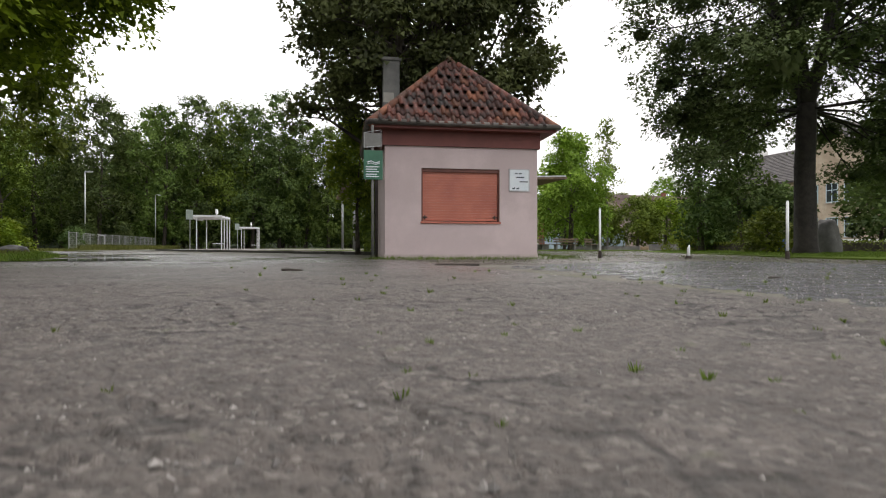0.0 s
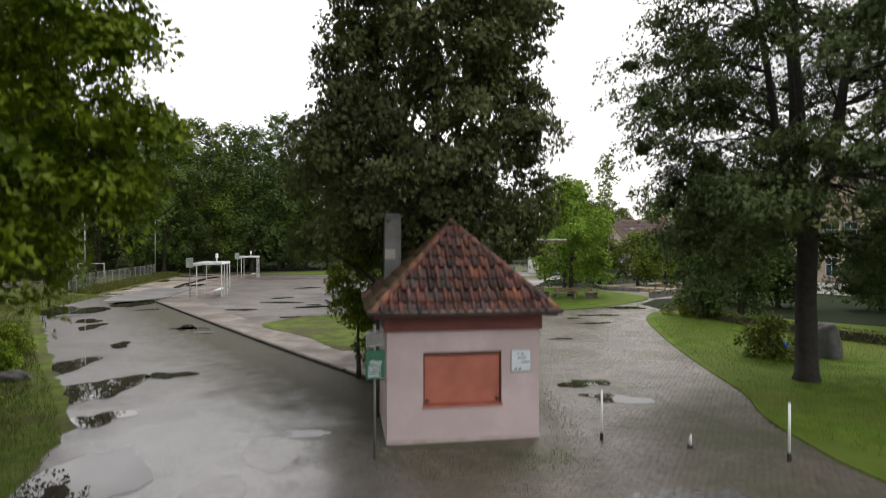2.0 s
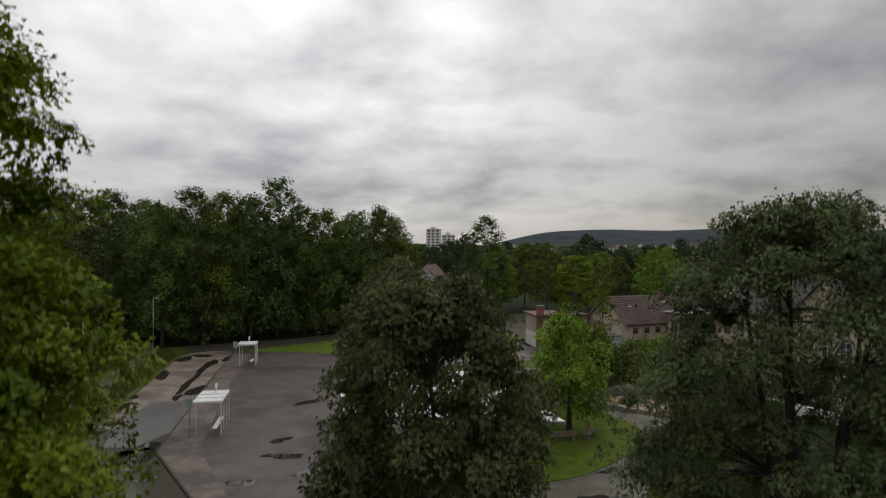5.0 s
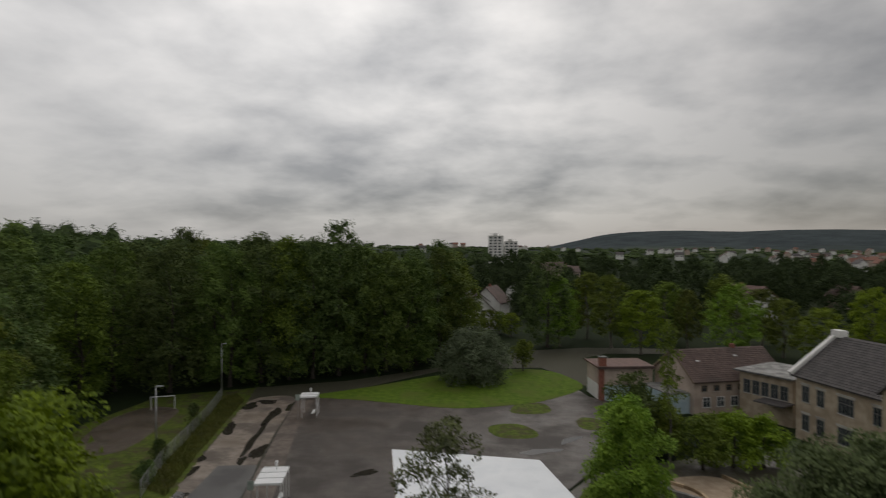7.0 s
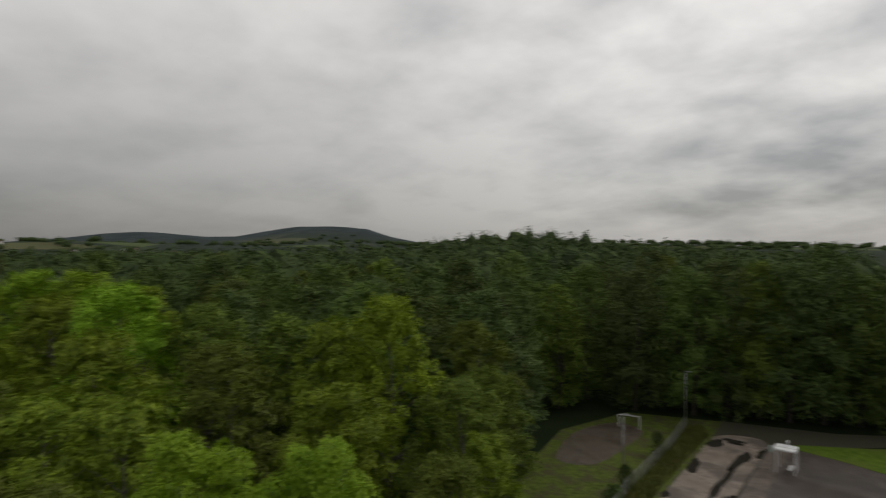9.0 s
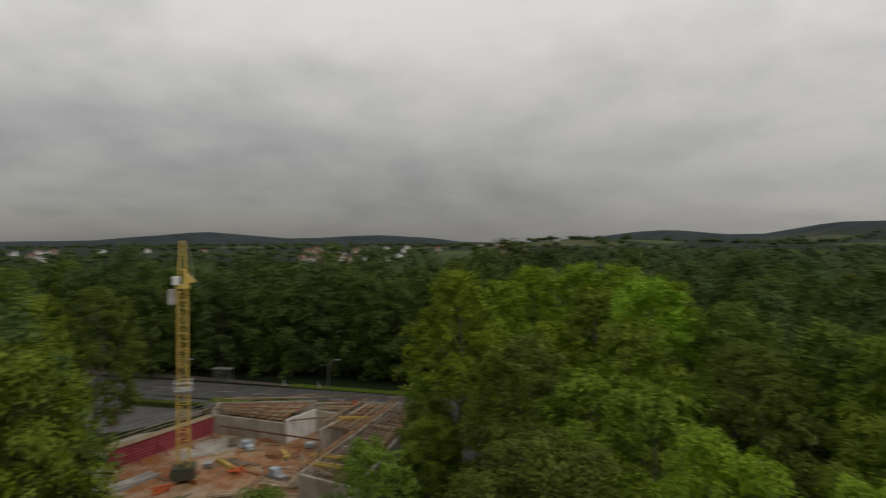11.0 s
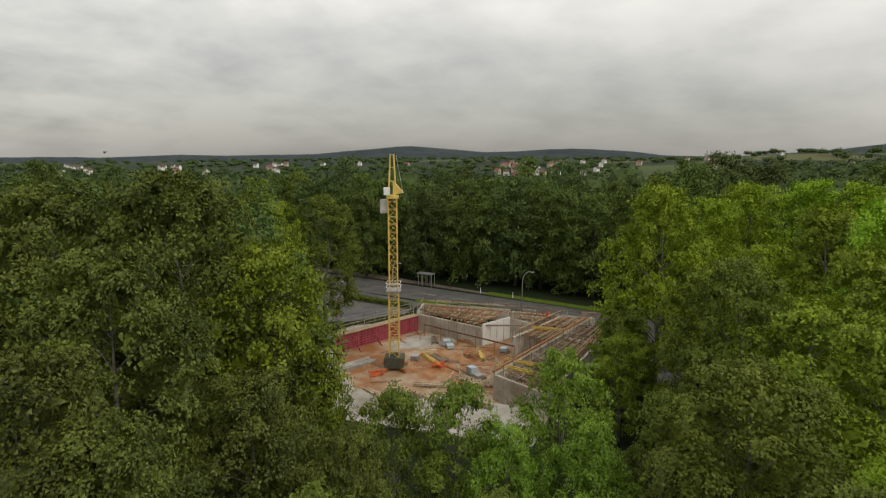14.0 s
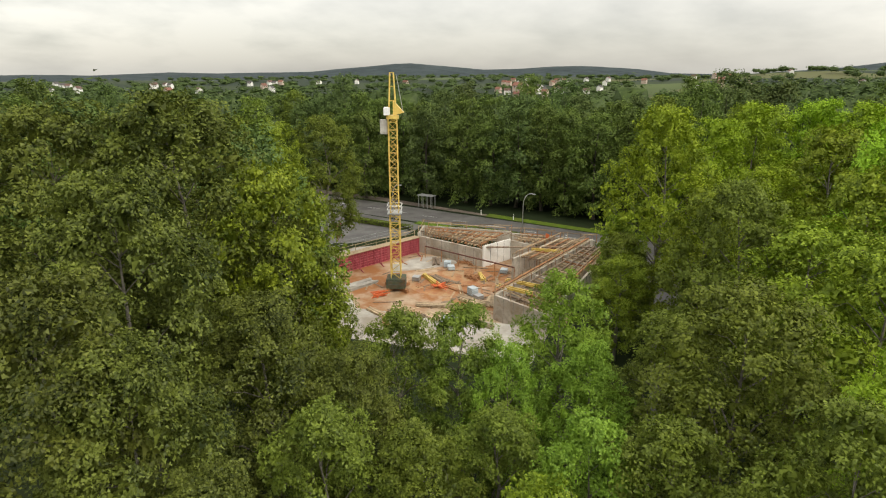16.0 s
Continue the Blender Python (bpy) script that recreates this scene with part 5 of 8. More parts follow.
def plant_woods():
    rng = random.Random(5)
    for row in OAKS + FRONT + LIMES + NORTH:
        near_tree(*row, rng)
    n = 0
    # the wood's edge behind the yard and along the main road
    for i in range(17):
        x, y = -50 + i * 3.5, 80.5 + i * 2.25 + (i > 10) * (i - 10) * 1.6 + rng.uniform(-0.8, 0.8)
        if clear_of(x, y, 1.5):
            n += put_tree(x, y, rng, 3.4, 1.10 if x < -18 else 0.95)
    for x, y in ((-27, 96), (-22.5, 100), (-18, 104), (-14, 108.5), (-10.5, 113), (-15, 115), (-21, 108), (-13.2, 122), (-30, 99)):
        n += put_tree(x, y, rng, 3.0, 0.76 if x > -13 else 0.92)
    for i in range(22):
        y = -100 + i * 5.2
        n += put_tree(-108.5 + 0.09 * (y + 65) + rng.uniform(-1, 1), y, rng, 4.0)
    tries = 0
    while n < 165 and tries < 20000:
        tries += 1
        b = rng.uniform(14, 160)
        d = 44 + 88 * rng.random() ** 0.7
        x, y = az(b, d)
        if not clear_of(x, y, 3.0) or (96 < b < 131 and d < 106) or (70 < b < 104 and d < 88) or (b < 30 and d < 100):
            continue
        n += put_tree(x, y, rng, 6.3 if d < 80 else 7.4)
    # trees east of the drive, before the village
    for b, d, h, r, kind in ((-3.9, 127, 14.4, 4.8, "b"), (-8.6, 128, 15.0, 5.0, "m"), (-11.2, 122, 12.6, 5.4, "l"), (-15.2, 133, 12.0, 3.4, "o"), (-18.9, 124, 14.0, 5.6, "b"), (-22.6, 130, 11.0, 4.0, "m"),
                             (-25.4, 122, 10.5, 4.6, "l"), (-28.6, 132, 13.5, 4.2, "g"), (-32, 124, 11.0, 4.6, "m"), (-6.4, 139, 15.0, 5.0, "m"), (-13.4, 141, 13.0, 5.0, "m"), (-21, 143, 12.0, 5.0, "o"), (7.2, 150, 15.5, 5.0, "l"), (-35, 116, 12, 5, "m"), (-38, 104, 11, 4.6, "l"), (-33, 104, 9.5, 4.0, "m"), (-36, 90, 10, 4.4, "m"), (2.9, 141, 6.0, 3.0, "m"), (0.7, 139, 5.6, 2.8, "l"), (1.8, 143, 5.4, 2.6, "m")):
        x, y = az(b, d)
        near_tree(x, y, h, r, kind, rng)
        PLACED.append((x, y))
    # darker trees between the houses of the village
    dark = [make_tree("tree", "dark green broad tree among the village houses", "tree", (*az(-10 - 4 * k, 168 + 9 * k), -1.5), 13.0 + k, 0.8, 5.4, 34, ("round", "oval", "round")[k], 4200, 0.55, ("leaf_village", "leaf_village", "leaf_mid")[k], "bark", 0.3, 60 + k, group="trees of the village", core=0.55, spray=24) for k in range(3)]
    shapes, rest, spots = [], [], 0
    for tree in dark:
        me = [c.data for c in tree.children if c.name.startswith("crown")][0]
        co = np.empty(len(me.vertices) * 3, dtype=np.float32)
        me.vertices.foreach_get("co", co)
        shapes.append(co.reshape(-1, 3, 3))
    while spots < 150:
        b, d = rng.uniform(-42, 7.5), 158 + 330 * rng.random() ** 0.9
        x, y = az(b, d)
        if -0.6 < b < 4.6 and d < 235 or any(abs(b - hb_) < 1.6 + 150 / d and hd_ - 45 < d < hd_ + 7 for hb_, hd_ in ((-11.4, 255), (-12.8, 262), (-22.2, 200), (-5.6, 400), (-2.2, 385), (-30.8, 172))) or any(math.hypot(x - p, y - q) < 6.5 for p, q in PLACED):
            continue
        PLACED.append((x, y))
        k, a = rng.uniform(0.8, 1.2), rng.uniform(0, 6.28)
        v = shapes[rng.choice((0, 0, 1, 1, 2))] * np.array([k, k, rng.uniform(0.85, 1.5)])
        rest.append(np.stack((v[..., 0] * math.cos(a) - v[..., 1] * math.sin(a) + x, v[..., 0] * math.sin(a) + v[..., 1] * math.cos(a) + y, v[..., 2] + terrain(x, y) - 0.8), -1))
        spots += 1
    tagged(new("village_trees", quads_mesh("village_trees", np.concatenate(rest), "leaf_village")), "dark green garden trees between the village houses", "trees", kind="stuff")


plant_woods()


def far_woods():
    """The woods to the horizon: clumps of foliage too many to count."""
    rng = np.random.default_rng(7)
    r2 = random.Random(8)
    out = []

    def clump(x, y, d):
        h = r2.uniform(15, 25) if d < 420 else r2.uniform(11, 19)
        bearing = math.degrees(math.atan2(-x, y))
        if not 14 < bearing < 165:
            h *= 0.6
        elif bearing > 92 and d > 190:
            h *= 0.85
        z = terrain(x, y)
        n, s = (150, 1.45) if d < 190 else (80, 2.0) if d < 420 else (110, 2.3)
        R = r2.uniform(4.2, 7.4)
        if d > 700:
            R, n, s, h = r2.uniform(8, 12), 70, 2.8, h * 0.7
        dirs = unit(rng.normal(0, 1, (n, 3)) + np.array([0, 0, 0.45]))
        lump = 1 + 0.1 * np.sin(dirs[:, :1] * 5 + x) + 0.1 * np.sin(dirs[:, 1:2] * 6 + y)
        pos = np.array([x, y, z + h * 0.52]) + dirs * np.array([R, R, h * 0.46]) * lump * rng.uniform(0.75, 1.0, (n, 1))
        hull = np.array([x, y, z + h * 0.52]) + ICO_V * np.array([R, R, h * 0.46]) * rng.uniform(0.66, 0.92, (12, 1))
        out.append(hull[np.array(ICO_F)])
        out.append(leaf_quads(rng, pos, dirs, s * 1.0, 0.8, 0.7, 0.12, True))

    seen, tries = {}, 0
    while tries < 2600:
        tries += 1
        b = r2.uniform(8, 165)
        d = 120 + 310 * r2.random() ** 0.75
        x, y = az(b, d)
        key = (round(x / 8.5), round(y / 8.5))
        if key in seen or not clear_of(x, y, 3):
            continue
        if d < 138 and any(math.hypot(x - p, y - q) < 5.5 for p, q in PLACED):
            continue
        if b < 18 and d < 165 or b < 8.2:
            continue
        seen[key] = 1
        clump(x, y, d)
    tries = 0
    while tries < 3600:
        tries += 1
        b = r2.uniform(-45, 165)
        d = 165 + 1900 * r2.random() ** 1.5
        x, y = az(b, d)
        if d < 425 and b > 8 or d < 470 and b <= 8:
            continue
        if noise.noise((x * 0.006, y * 0.006, 9.0)) + (0.4 if 15 < b < 70 and d < 900 else 0.42 if b < 8 else 0.22) < 0.0:
            continue
        clump(x, y, max(d, 200) if b > 8 else d)
    me = quads_mesh("far_woods", np.concatenate(out), "leaf_far")
    tagged(new("far_woods", me), "distant mixed green woodland reaching the horizon", "woodland", kind="stuff")


far_woods()


# ======== the booth ========
KW, KD, KH = 3.19, 3.9, 2.30          # wall width, depth and height
booth = thing("booth", "small pink rendered ticket booth with red-brown tiled hip roof", "booth", (-1.52, 11.86, 0), 11.0)


def build_booth():
    wx0, wx1, wz0, wz1 = 0.74, 2.38, 0.76, 1.86
    t = 0.24
    # front wall with its opening
    bm = bmesh.new()
    outer, hole = ((0, 0), (KW, 0), (KW, KH), (0, KH)), ((wx0, wz0), (wx1, wz0), (wx1, wz1), (wx0, wz1))
    ring = [[bm.verts.new((x, y, z)) for x, z in loop] for y in (0, t) for loop in (outer, hole)]
    for i in range(4):
        j = (i + 1) % 4
        for a, b in ((ring[0], ring[1]), (ring[3], ring[2]), (ring[2], ring[0]), (ring[1], ring[3])):
            bm.faces.new((a[i], a[j], b[j], b[i]))
    part("wall", bm, "plaster", booth)
    for a, b in (((0, t, 0), (t, KD - t, KH)), ((KW - t, t, 0), (KW, KD - t, KH)), ((0, KD - t, 0), (KW, KD, KH))):
        bm = bmesh.new()
        box(bm, a, b)
        part("wall", bm, "plaster", booth)
    bm = bmesh.new()
    for a, b in (((-0.012, -0.012, -0.05), (KW + 0.012, 0, 0.10)), ((-0.012, 0, -0.05), (0, KD, 0.10)), ((KW, 0, -0.05), (KW + 0.012, KD, 0.10))):
        box(bm, a, b)
    part("plinth", bm, "plinth", booth, "dirty grey plinth band")
    # roller shutter: slats, guides, hood, sill, two catches
    sh = part("shutter_box", box(bmesh.new(), (wx0, 0.03, wz1 - 0.07), (wx1, 0.2, wz1)), "frame_dark", booth, "dark shutter hood")
    slat_mesh = mesh_of(box(bmesh.new(), (wx0 + 0.03, 0.075, 0), (wx1 - 0.03, 0.10, 0.052), 0.006), "shutter_slat", M["shutter"])
    z = wz0 + 0.03
    while z < wz1 - 0.09:
        s = new("shutter_slat", slat_mesh)
        s.parent = sh
        s.matrix_basis = pose(0, 0, z)
        z += 0.0535
    for x in (wx0, wx1 - 0.03):
        part("guide_rail", box(bmesh.new(), (x, 0.035, wz0), (x + 0.03, 0.12, wz1 - 0.07)), "frame_dark", sh)
    for x in (wx0 + 0.03, wx1 - 0.14):
        part("catch", box(box(bmesh.new(), (x, 0.045, wz0 + 0.085), (x + 0.10, 0.078, wz0 + 0.115), 0.006), (x + 0.035, 0.05, wz0 + 0.055), (x + 0.06, 0.08, wz0 + 0.14), 0.004), "iron", sh, "dark iron shutter catch")
    part("sill", box(bmesh.new(), (wx0 - 0.02, -0.03, wz0 - 0.03), (wx1 + 0.02, 0.16, wz0 + 0.012), 0.006), "shutter", booth, "orange-red painted sill")
    # fascia under the eaves
    o = 0.30
    bm = bmesh.new()
    box(bm, (-0.05, -0.05, KH), (KW + 0.05, KD + 0.05, KH + 0.30))
    part("frieze", bm, "fascia", booth, "dark red painted board under the eaves")
    bm = bmesh.new()
    box(bm, (-o, -o, KH + 0.30), (KW + o, KD + o, KH + 0.36))
    part("soffit", bm, "fascia", booth, "dark red soffit boards")
    # half-round gutters
    for p, q in (((-o - 0.05, -o - 0.05, KH + 0.40), (KW + o + 0.05, -o - 0.05, KH + 0.40)), ((-o - 0.05, -o - 0.05, KH + 0.40), (-o - 0.05, KD + o, KH + 0.42)), ((KW + o + 0.05, -o - 0.05, KH + 0.40), (KW + o + 0.05, KD + o, KH + 0.42))):
        part("gutter", tube(bmesh.new(), [p, q], 0.055, 10), "gutter", booth, "grey metal gutter", True)
    part("downpipe", tube(bmesh.new(), [(-o, KD * 0.52, KH + 0.38), (-0.07, KD * 0.52, KH - 0.02), (-0.07, KD * 0.52, 0.0)], 0.04, 8), "gutter", booth, "grey metal downpipe", True)
    # roof body under the tiles
    ez, az_ = KH + 0.36, 4.52
    e = o + 0.02
    A, B, C, D = (-e, -e, ez), (KW + e, -e, ez), (KW + e, KD + e, ez), (-e, KD + e, ez)
    R1, R2 = (KW / 2, 1.50, az_), (KW / 2, KD - 1.50, az_)
    bm = bmesh.new()
    v = {k: bm.verts.new(p) for k, p in zip("ABCDRS", (A, B, C, D, R1, R2))}
    for f in ("ABR", "BCSR", "CDS", "DARS", "DCBA"):
        bm.faces.new([v[c] for c in f])
    roof = part("roof", bm, "tile_moss", booth, "roof of red-brown clay pantiles with moss")
    # pantiles, row by row
    tw, tl = 0.185, 0.31

    def pantile():
        bm = bmesh.new()
        prof = [(-0.5, 0.004), (-0.40, 0.052), (-0.24, 0.074), (-0.06, 0.056), (0.08, 0.012), (0.3, -0.008), (0.5, 0.012)]
        rows = []
        for y, lift in ((0, 0.04), (tl + 0.04, 0.0)):
            rows.append([bm.verts.new((x * tw * 1.04, y, z0 + lift)) for x, z0 in prof])
        rows.insert(0, [bm.verts.new((x * tw * 1.04, 0.004, z0 + 0.008)) for x, z0 in prof])
        for a, b in zip(rows, rows[1:]):
            for i in range(len(prof) - 1):
                bm.faces.new((a[i], a[i + 1], b[i + 1], b[i]))
        return bm

    tmesh = mesh_of(pantile(), "pantile", M["tile"], True)
    tmoss = mesh_of(pantile(), "pantile", M["tile_moss"], True)
    tnew = mesh_of(pantile(), "pantile", M["tile_new"], True)

    def tile_face(p, q, top_l, top_r, me):
        """Tiles on one slope with its lower edge from p to q and its top from top_l to top_r."""
        p, q, tl_, tr_ = (Vector(c) for c in (p, q, top_l, top_r))
        xd = (q - p).normalized()
        mid = (tl_ + tr_) / 2
        yd = (mid - (p + q) / 2)
        yd = (yd - xd * yd.dot(xd))
        ln = yd.length
        yd.normalize()
        nd = xd.cross(yd)
        rows = int(ln / tl) + 1
        for r in range(rows):
            y = r * tl
            f0 = min((y + 0.12) / ln, 1)
            xl = (tl_ - p).dot(xd) * f0
            xr = (q - p).length + (tr_ - q).dot(xd) * f0
            n = int((xr - xl) / tw)
            if n < 1:
                continue
            x0 = (xl + xr) / 2 - n * tw / 2 + tw / 2
            for i in range(n):
                o_ = p + xd * (x0 + i * tw) + yd * (y - 0.03) + nd * (0.012 + random.uniform(0, 0.008))
                ob = new("pantile", tnew if random.random() < 0.09 else me)
                ob.parent = roof
                ob.matrix_basis = Matrix(((xd.x, yd.x, nd.x, o_.x), (xd.y, yd.y, nd.y, o_.y), (xd.z, yd.z, nd.z, o_.z), (0, 0, 0, 1))) @ pose(0, 0, 0, random.uniform(-1, 1), random.uniform(-1.5, 1.5), random.uniform(-1.2, 1.2))

    tile_face(A, B, R1, R1, tmesh)
    tile_face(D, A, R2, R1, tmoss)
    tile_face(B, C, R1, R2, tmoss)
    # ridge and hip caps
    capm = mesh_of(tube(bmesh.new(), [(0, 0, 0), (0, 0.36, 0.018)], [0.085, 0.07], 10), "hip_cap", M["tile"], True)
    cap_new = mesh_of(tube(bmesh.new(), [(0, 0, 0), (0, 0.36, 0.018)], [0.085, 0.07], 10), "hip_cap", M["tile_new"], True)
    for a, b in ((A, R1), (B, R1), (D, R2), (C, R2), (R1, R2)):
        a, b = Vector(a), Vector(b)
        d = (b - a)
        if abs(d.z) > 0.1:
            d -= d.normalized() * 0.26
        else:
            a, d = a + d * 0.08, d * 0.84
        n = max(1, int(d.length / 0.31))
        yv = d.normalized()
        xv = yv.cross(Vector((0, 0, 1))).normalized()
        zv = xv.cross(yv)
        for i in range(n):
            o_ = a + d * (i / n) + zv * 0.02
            ob = new("hip_cap", cap_new if random.random() < (0.75 if a.x < 0 else 0.25) else capm)
            ob.parent = roof
            ob.matrix_basis = Matrix(((xv.x, yv.x, zv.x, o_.x), (xv.y, yv.y, zv.y, o_.y), (xv.z, yv.z, zv.z, o_.z), (0, 0, 0, 1)))
    # chimney
    ch = part("chimney", box(bmesh.new(), (0.10, 2.25, 2.3), (0.50, 2.66, 4.72), 0.02), "concrete_dark", booth, "grey rendered chimney with a pale patch")
    part("chimney_cap", box(bmesh.new(), (0.06, 2.21, 4.72), (0.54, 2.70, 4.80), 0.015), "concrete_dark", ch)
    part("flashing", box(bmesh.new(), (0.11, 2.243, 3.72), (0.36, 2.25, 3.95)), "concrete", ch, "pale mortar patch")
    # notice board on the front
    sg = part("notice_board", box(bmesh.new(), (2.585, -0.022, 1.42), (3.005, -0.004, 1.865), 0.004), "sign_white", booth, "pale metal notice board")
    for a, b in (((2.575, -0.026, 1.41), (2.595, 0.0, 1.875)), ((2.995, -0.026, 1.41), (3.015, 0.0, 1.875)), ((2.575, -0.026, 1.41), (3.015, 0.0, 1.43)), ((2.575, -0.026, 1.855), (3.015, 0.0, 1.875))):
        part("rim", box(bmesh.new(), a, b), "steel", sg)
    for x0, x1, z0 in ((2.70, 2.76, 1.77), (2.78, 2.85, 1.77), (2.72, 2.90, 1.69), (2.80, 2.98, 1.60)):
        part("lettering", box(bmesh.new(), (x0, -0.026, z0), (x1, -0.0225, z0 + 0.022)), "ink", sg, "line of unreadable dark lettering")
    for x0 in (2.64, 2.73):
        part("pictogram", box(box(bmesh.new(), (x0, -0.026, 1.455), (x0 + 0.06, -0.0225, 1.48)), (x0 + 0.045, -0.026, 1.48), (x0 + 0.06, -0.0225, 1.495)), "ink", sg, "small dark pictogram")


build_booth()


# sign on its post beside the booth
def build_post_sign():
    s = thing("post_sign", "green and white sign on a grey steel post by the booth", "sign", (-1.66, 11.12, 0), 14)
    part("post", tube(bmesh.new(), [(0, 0, 0), (0, 0, 2.55)], 0.026, 10), "concrete_dark", s, "dull grey steel post", True)
    pl = part("panel", box(bmesh.new(), (-0.17, -0.05, 1.52), (0.19, -0.032, 2.07), 0.005), "sign_green", s, "green enamel panel with pale lettering")
    for i, z in enumerate((1.57, 1.61, 1.66, 1.705, 1.75)):
        part("lettering", box(bmesh.new(), (-0.13, -0.054, z), (0.12 - 0.04 * (i % 2), -0.0505, z + 0.016)), "sign_white", pl, "line of unreadable white lettering")
    part("emblem", tube(bmesh.new(), [(-0.1, -0.053, 1.84), (-0.03, -0.053, 1.87), (0.05, -0.053, 1.83), (0.13, -0.053, 1.86)], 0.010, 6), "sign_white", pl, "white wavy band")
    part("emblem", tube(bmesh.new(), [(-0.1, -0.053, 1.81), (-0.03, -0.053, 1.83), (0.05, -0.053, 1.80), (0.13, -0.053, 1.83)], 0.007, 6), "sign_white", pl, "white wavy band")
    fr = part("wire_frame", tube(bmesh.new(), [(-0.16, -0.03, 2.12), (-0.16, -0.03, 2.40), (0.16, -0.03, 2.46), (0.16, -0.03, 2.16), (-0.16, -0.03, 2.12)], 0.008, 6), "steel", s, "thin steel frame above the panel")
    part("back_plate", box(bmesh.new(), (-0.15, -0.028, 2.14), (0.15, -0.018, 2.40)), "concrete_dark", fr)


build_post_sign()


def post(at, height, label, wide=0.035):
    s = thing("post", label, "post", at, random.uniform(0, 40), "white posts by the paving")
    part("shaft", tube(bmesh.new(), [(0, 0, 0), (0, 0, height)], [wide, wide * 0.92], 12), "white_paint", s, smooth=True)
    part("foot", tube(bmesh.new(), [(0, 0, 0), (0, 0, 0.12), (0, 0, 0.16)], [wide * 1.5, wide * 1.5, wide * 1.05], 12), "iron", s, "dark iron foot")
    part("cap", tube(bmesh.new(), [(0, 0, height), (0, 0, height + 0.02)], [wide, wide * 0.5], 12), "steel", s)


post((2.88, 12.3, 0.02), 1.02, "slim white barrier post on the paving", 0.024)
post((6.09, 11.2, 0.02), 1.08, "white barrier post at the edge of the lawn", 0.027)
b_ = thing("bollard", "short broken white marker stub on the paving", "post", (4.53, 11.88, 0.02), 15)
part("stub", tube(bmesh.new(), [(0, 0, 0), (0, 0, 0.2), (0.02, 0, 0.27)], [0.035, 0.03, 0.012], 8), "white_paint", b_, smooth=True)
part("base", tube(bmesh.new(), [(0, 0, 0), (0, 0, 0.06)], [0.07, 0.05], 9), "iron", b_)


# drain grate in the paving
def build_drain():
    d = thing("drain_grate", "rusty iron drain grate set in the paving", "drain", (-0.05, 7.5, 0.012), 3, kind="structure")
    part("rim", box(box(box(box(bmesh.new(), (-0.27, -0.18, 0), (0.27, -0.15, 0.02)), (-0.27, 0.15, 0), (0.27, 0.18, 0.02)), (-0.27, -0.15, 0), (-0.24, 0.15, 0.02)), (0.24, -0.15, 0), (0.27, 0.15, 0.02)), "iron", d)
    # thin black plate paints in the darkness under the bars
    part("well", box(bmesh.new(), (-0.24, -0.15, -0.02), (0.24, 0.15, 0.004)), "ink", d, "black plate, the dark of the shaft put into its colour")
    barm = mesh_of(box(bmesh.new(), (-0.017, -0.15, 0.004), (0.017, 0.15, 0.018), 0.004), "grate_bar", M["iron"])
    for i in range(8):
        o = new("grate_bar", barm)
        o.parent = d
        o.matrix_basis = pose(-0.21 + i * 0.06, 0, 0)


build_drain()


# boulder, rhododendron, blue sack and stone by the lawn
def boulder(name, label, at, size, seed, turn=0.0):
    r = random.Random(seed)
    bm = bmesh.new()
    bmesh.ops.create_icosphere(bm, subdivisions=4, radius=1)
    off = Vector((r.uniform(0, 50), r.uniform(0, 50), r.uniform(0, 50)))
    for v in bm.verts:
        k = 1 + 0.25 * noise.noise(v.co * 1.3 + off) + 0.07 * noise.noise(v.co * 4 + off)
        c = v.co * k
        v.co = (c.x * size[0], c.y * size[1], max(-0.1, c.z) * size[2])
    single(name, bm, "boulder", label, "boulder", at, turn, smooth=True)


boulder("boulder", "large grey boulder standing on the lawn", (13.1, 21.6, 0), (0.62, 0.5, 1.3), 4, 20)
boulder("stone", "low grey stone in the grassy verge", (-13.4, 17.2, 0), (0.6, 0.4, 0.32), 6)
make_tree("shrub", "round green rhododendron bush on the lawn", "bush", (10.9, 21.3, 0), 1.5, 0.12, 0.85, 14, "round", 1500, 0.15, "leaf_mid", "bark", 0.05, 41)
make_tree("shrub", "yellow-green clipped bush by the hedge", "bush", (12.6, 34.2, 0), 1.2, 0.05, 1.0, 14, "round", 1800, 0.10, "leaf_yellow", "bark", 0.05, 42)
make_tree("shrub", "yellow-leaved bush behind the booth", "bush", (2.05, 22.1, 0), 2.15, 0.1, 0.8, 16, "round", 2600, 0.12, "leaf_yellow", "bark", 0.05, 43)
make_tree("shrub", "dark green bush behind the booth", "bush", (-2.3, 19.2, 0), 3.2, 0.1, 1.2, 20, "round", 4200, 0.16, "leaf_mid", "bark", 0.06, 44)
bs_ = single("sack", tube(bmesh.new(), [(0, 0, 0), (0, 0, 0.06), (0.02, 0, 0.25), (0.03, 0.01, 0.45), (0, 0, 0.53), (0, 0, 0.6)], [0.2, 0.27, 0.3, 0.24, 0.07, 0.1], 12), "blue", "blue plastic sack on the lawn", "sack", (11.6, 21.8, 0.04), 10, smooth=True)


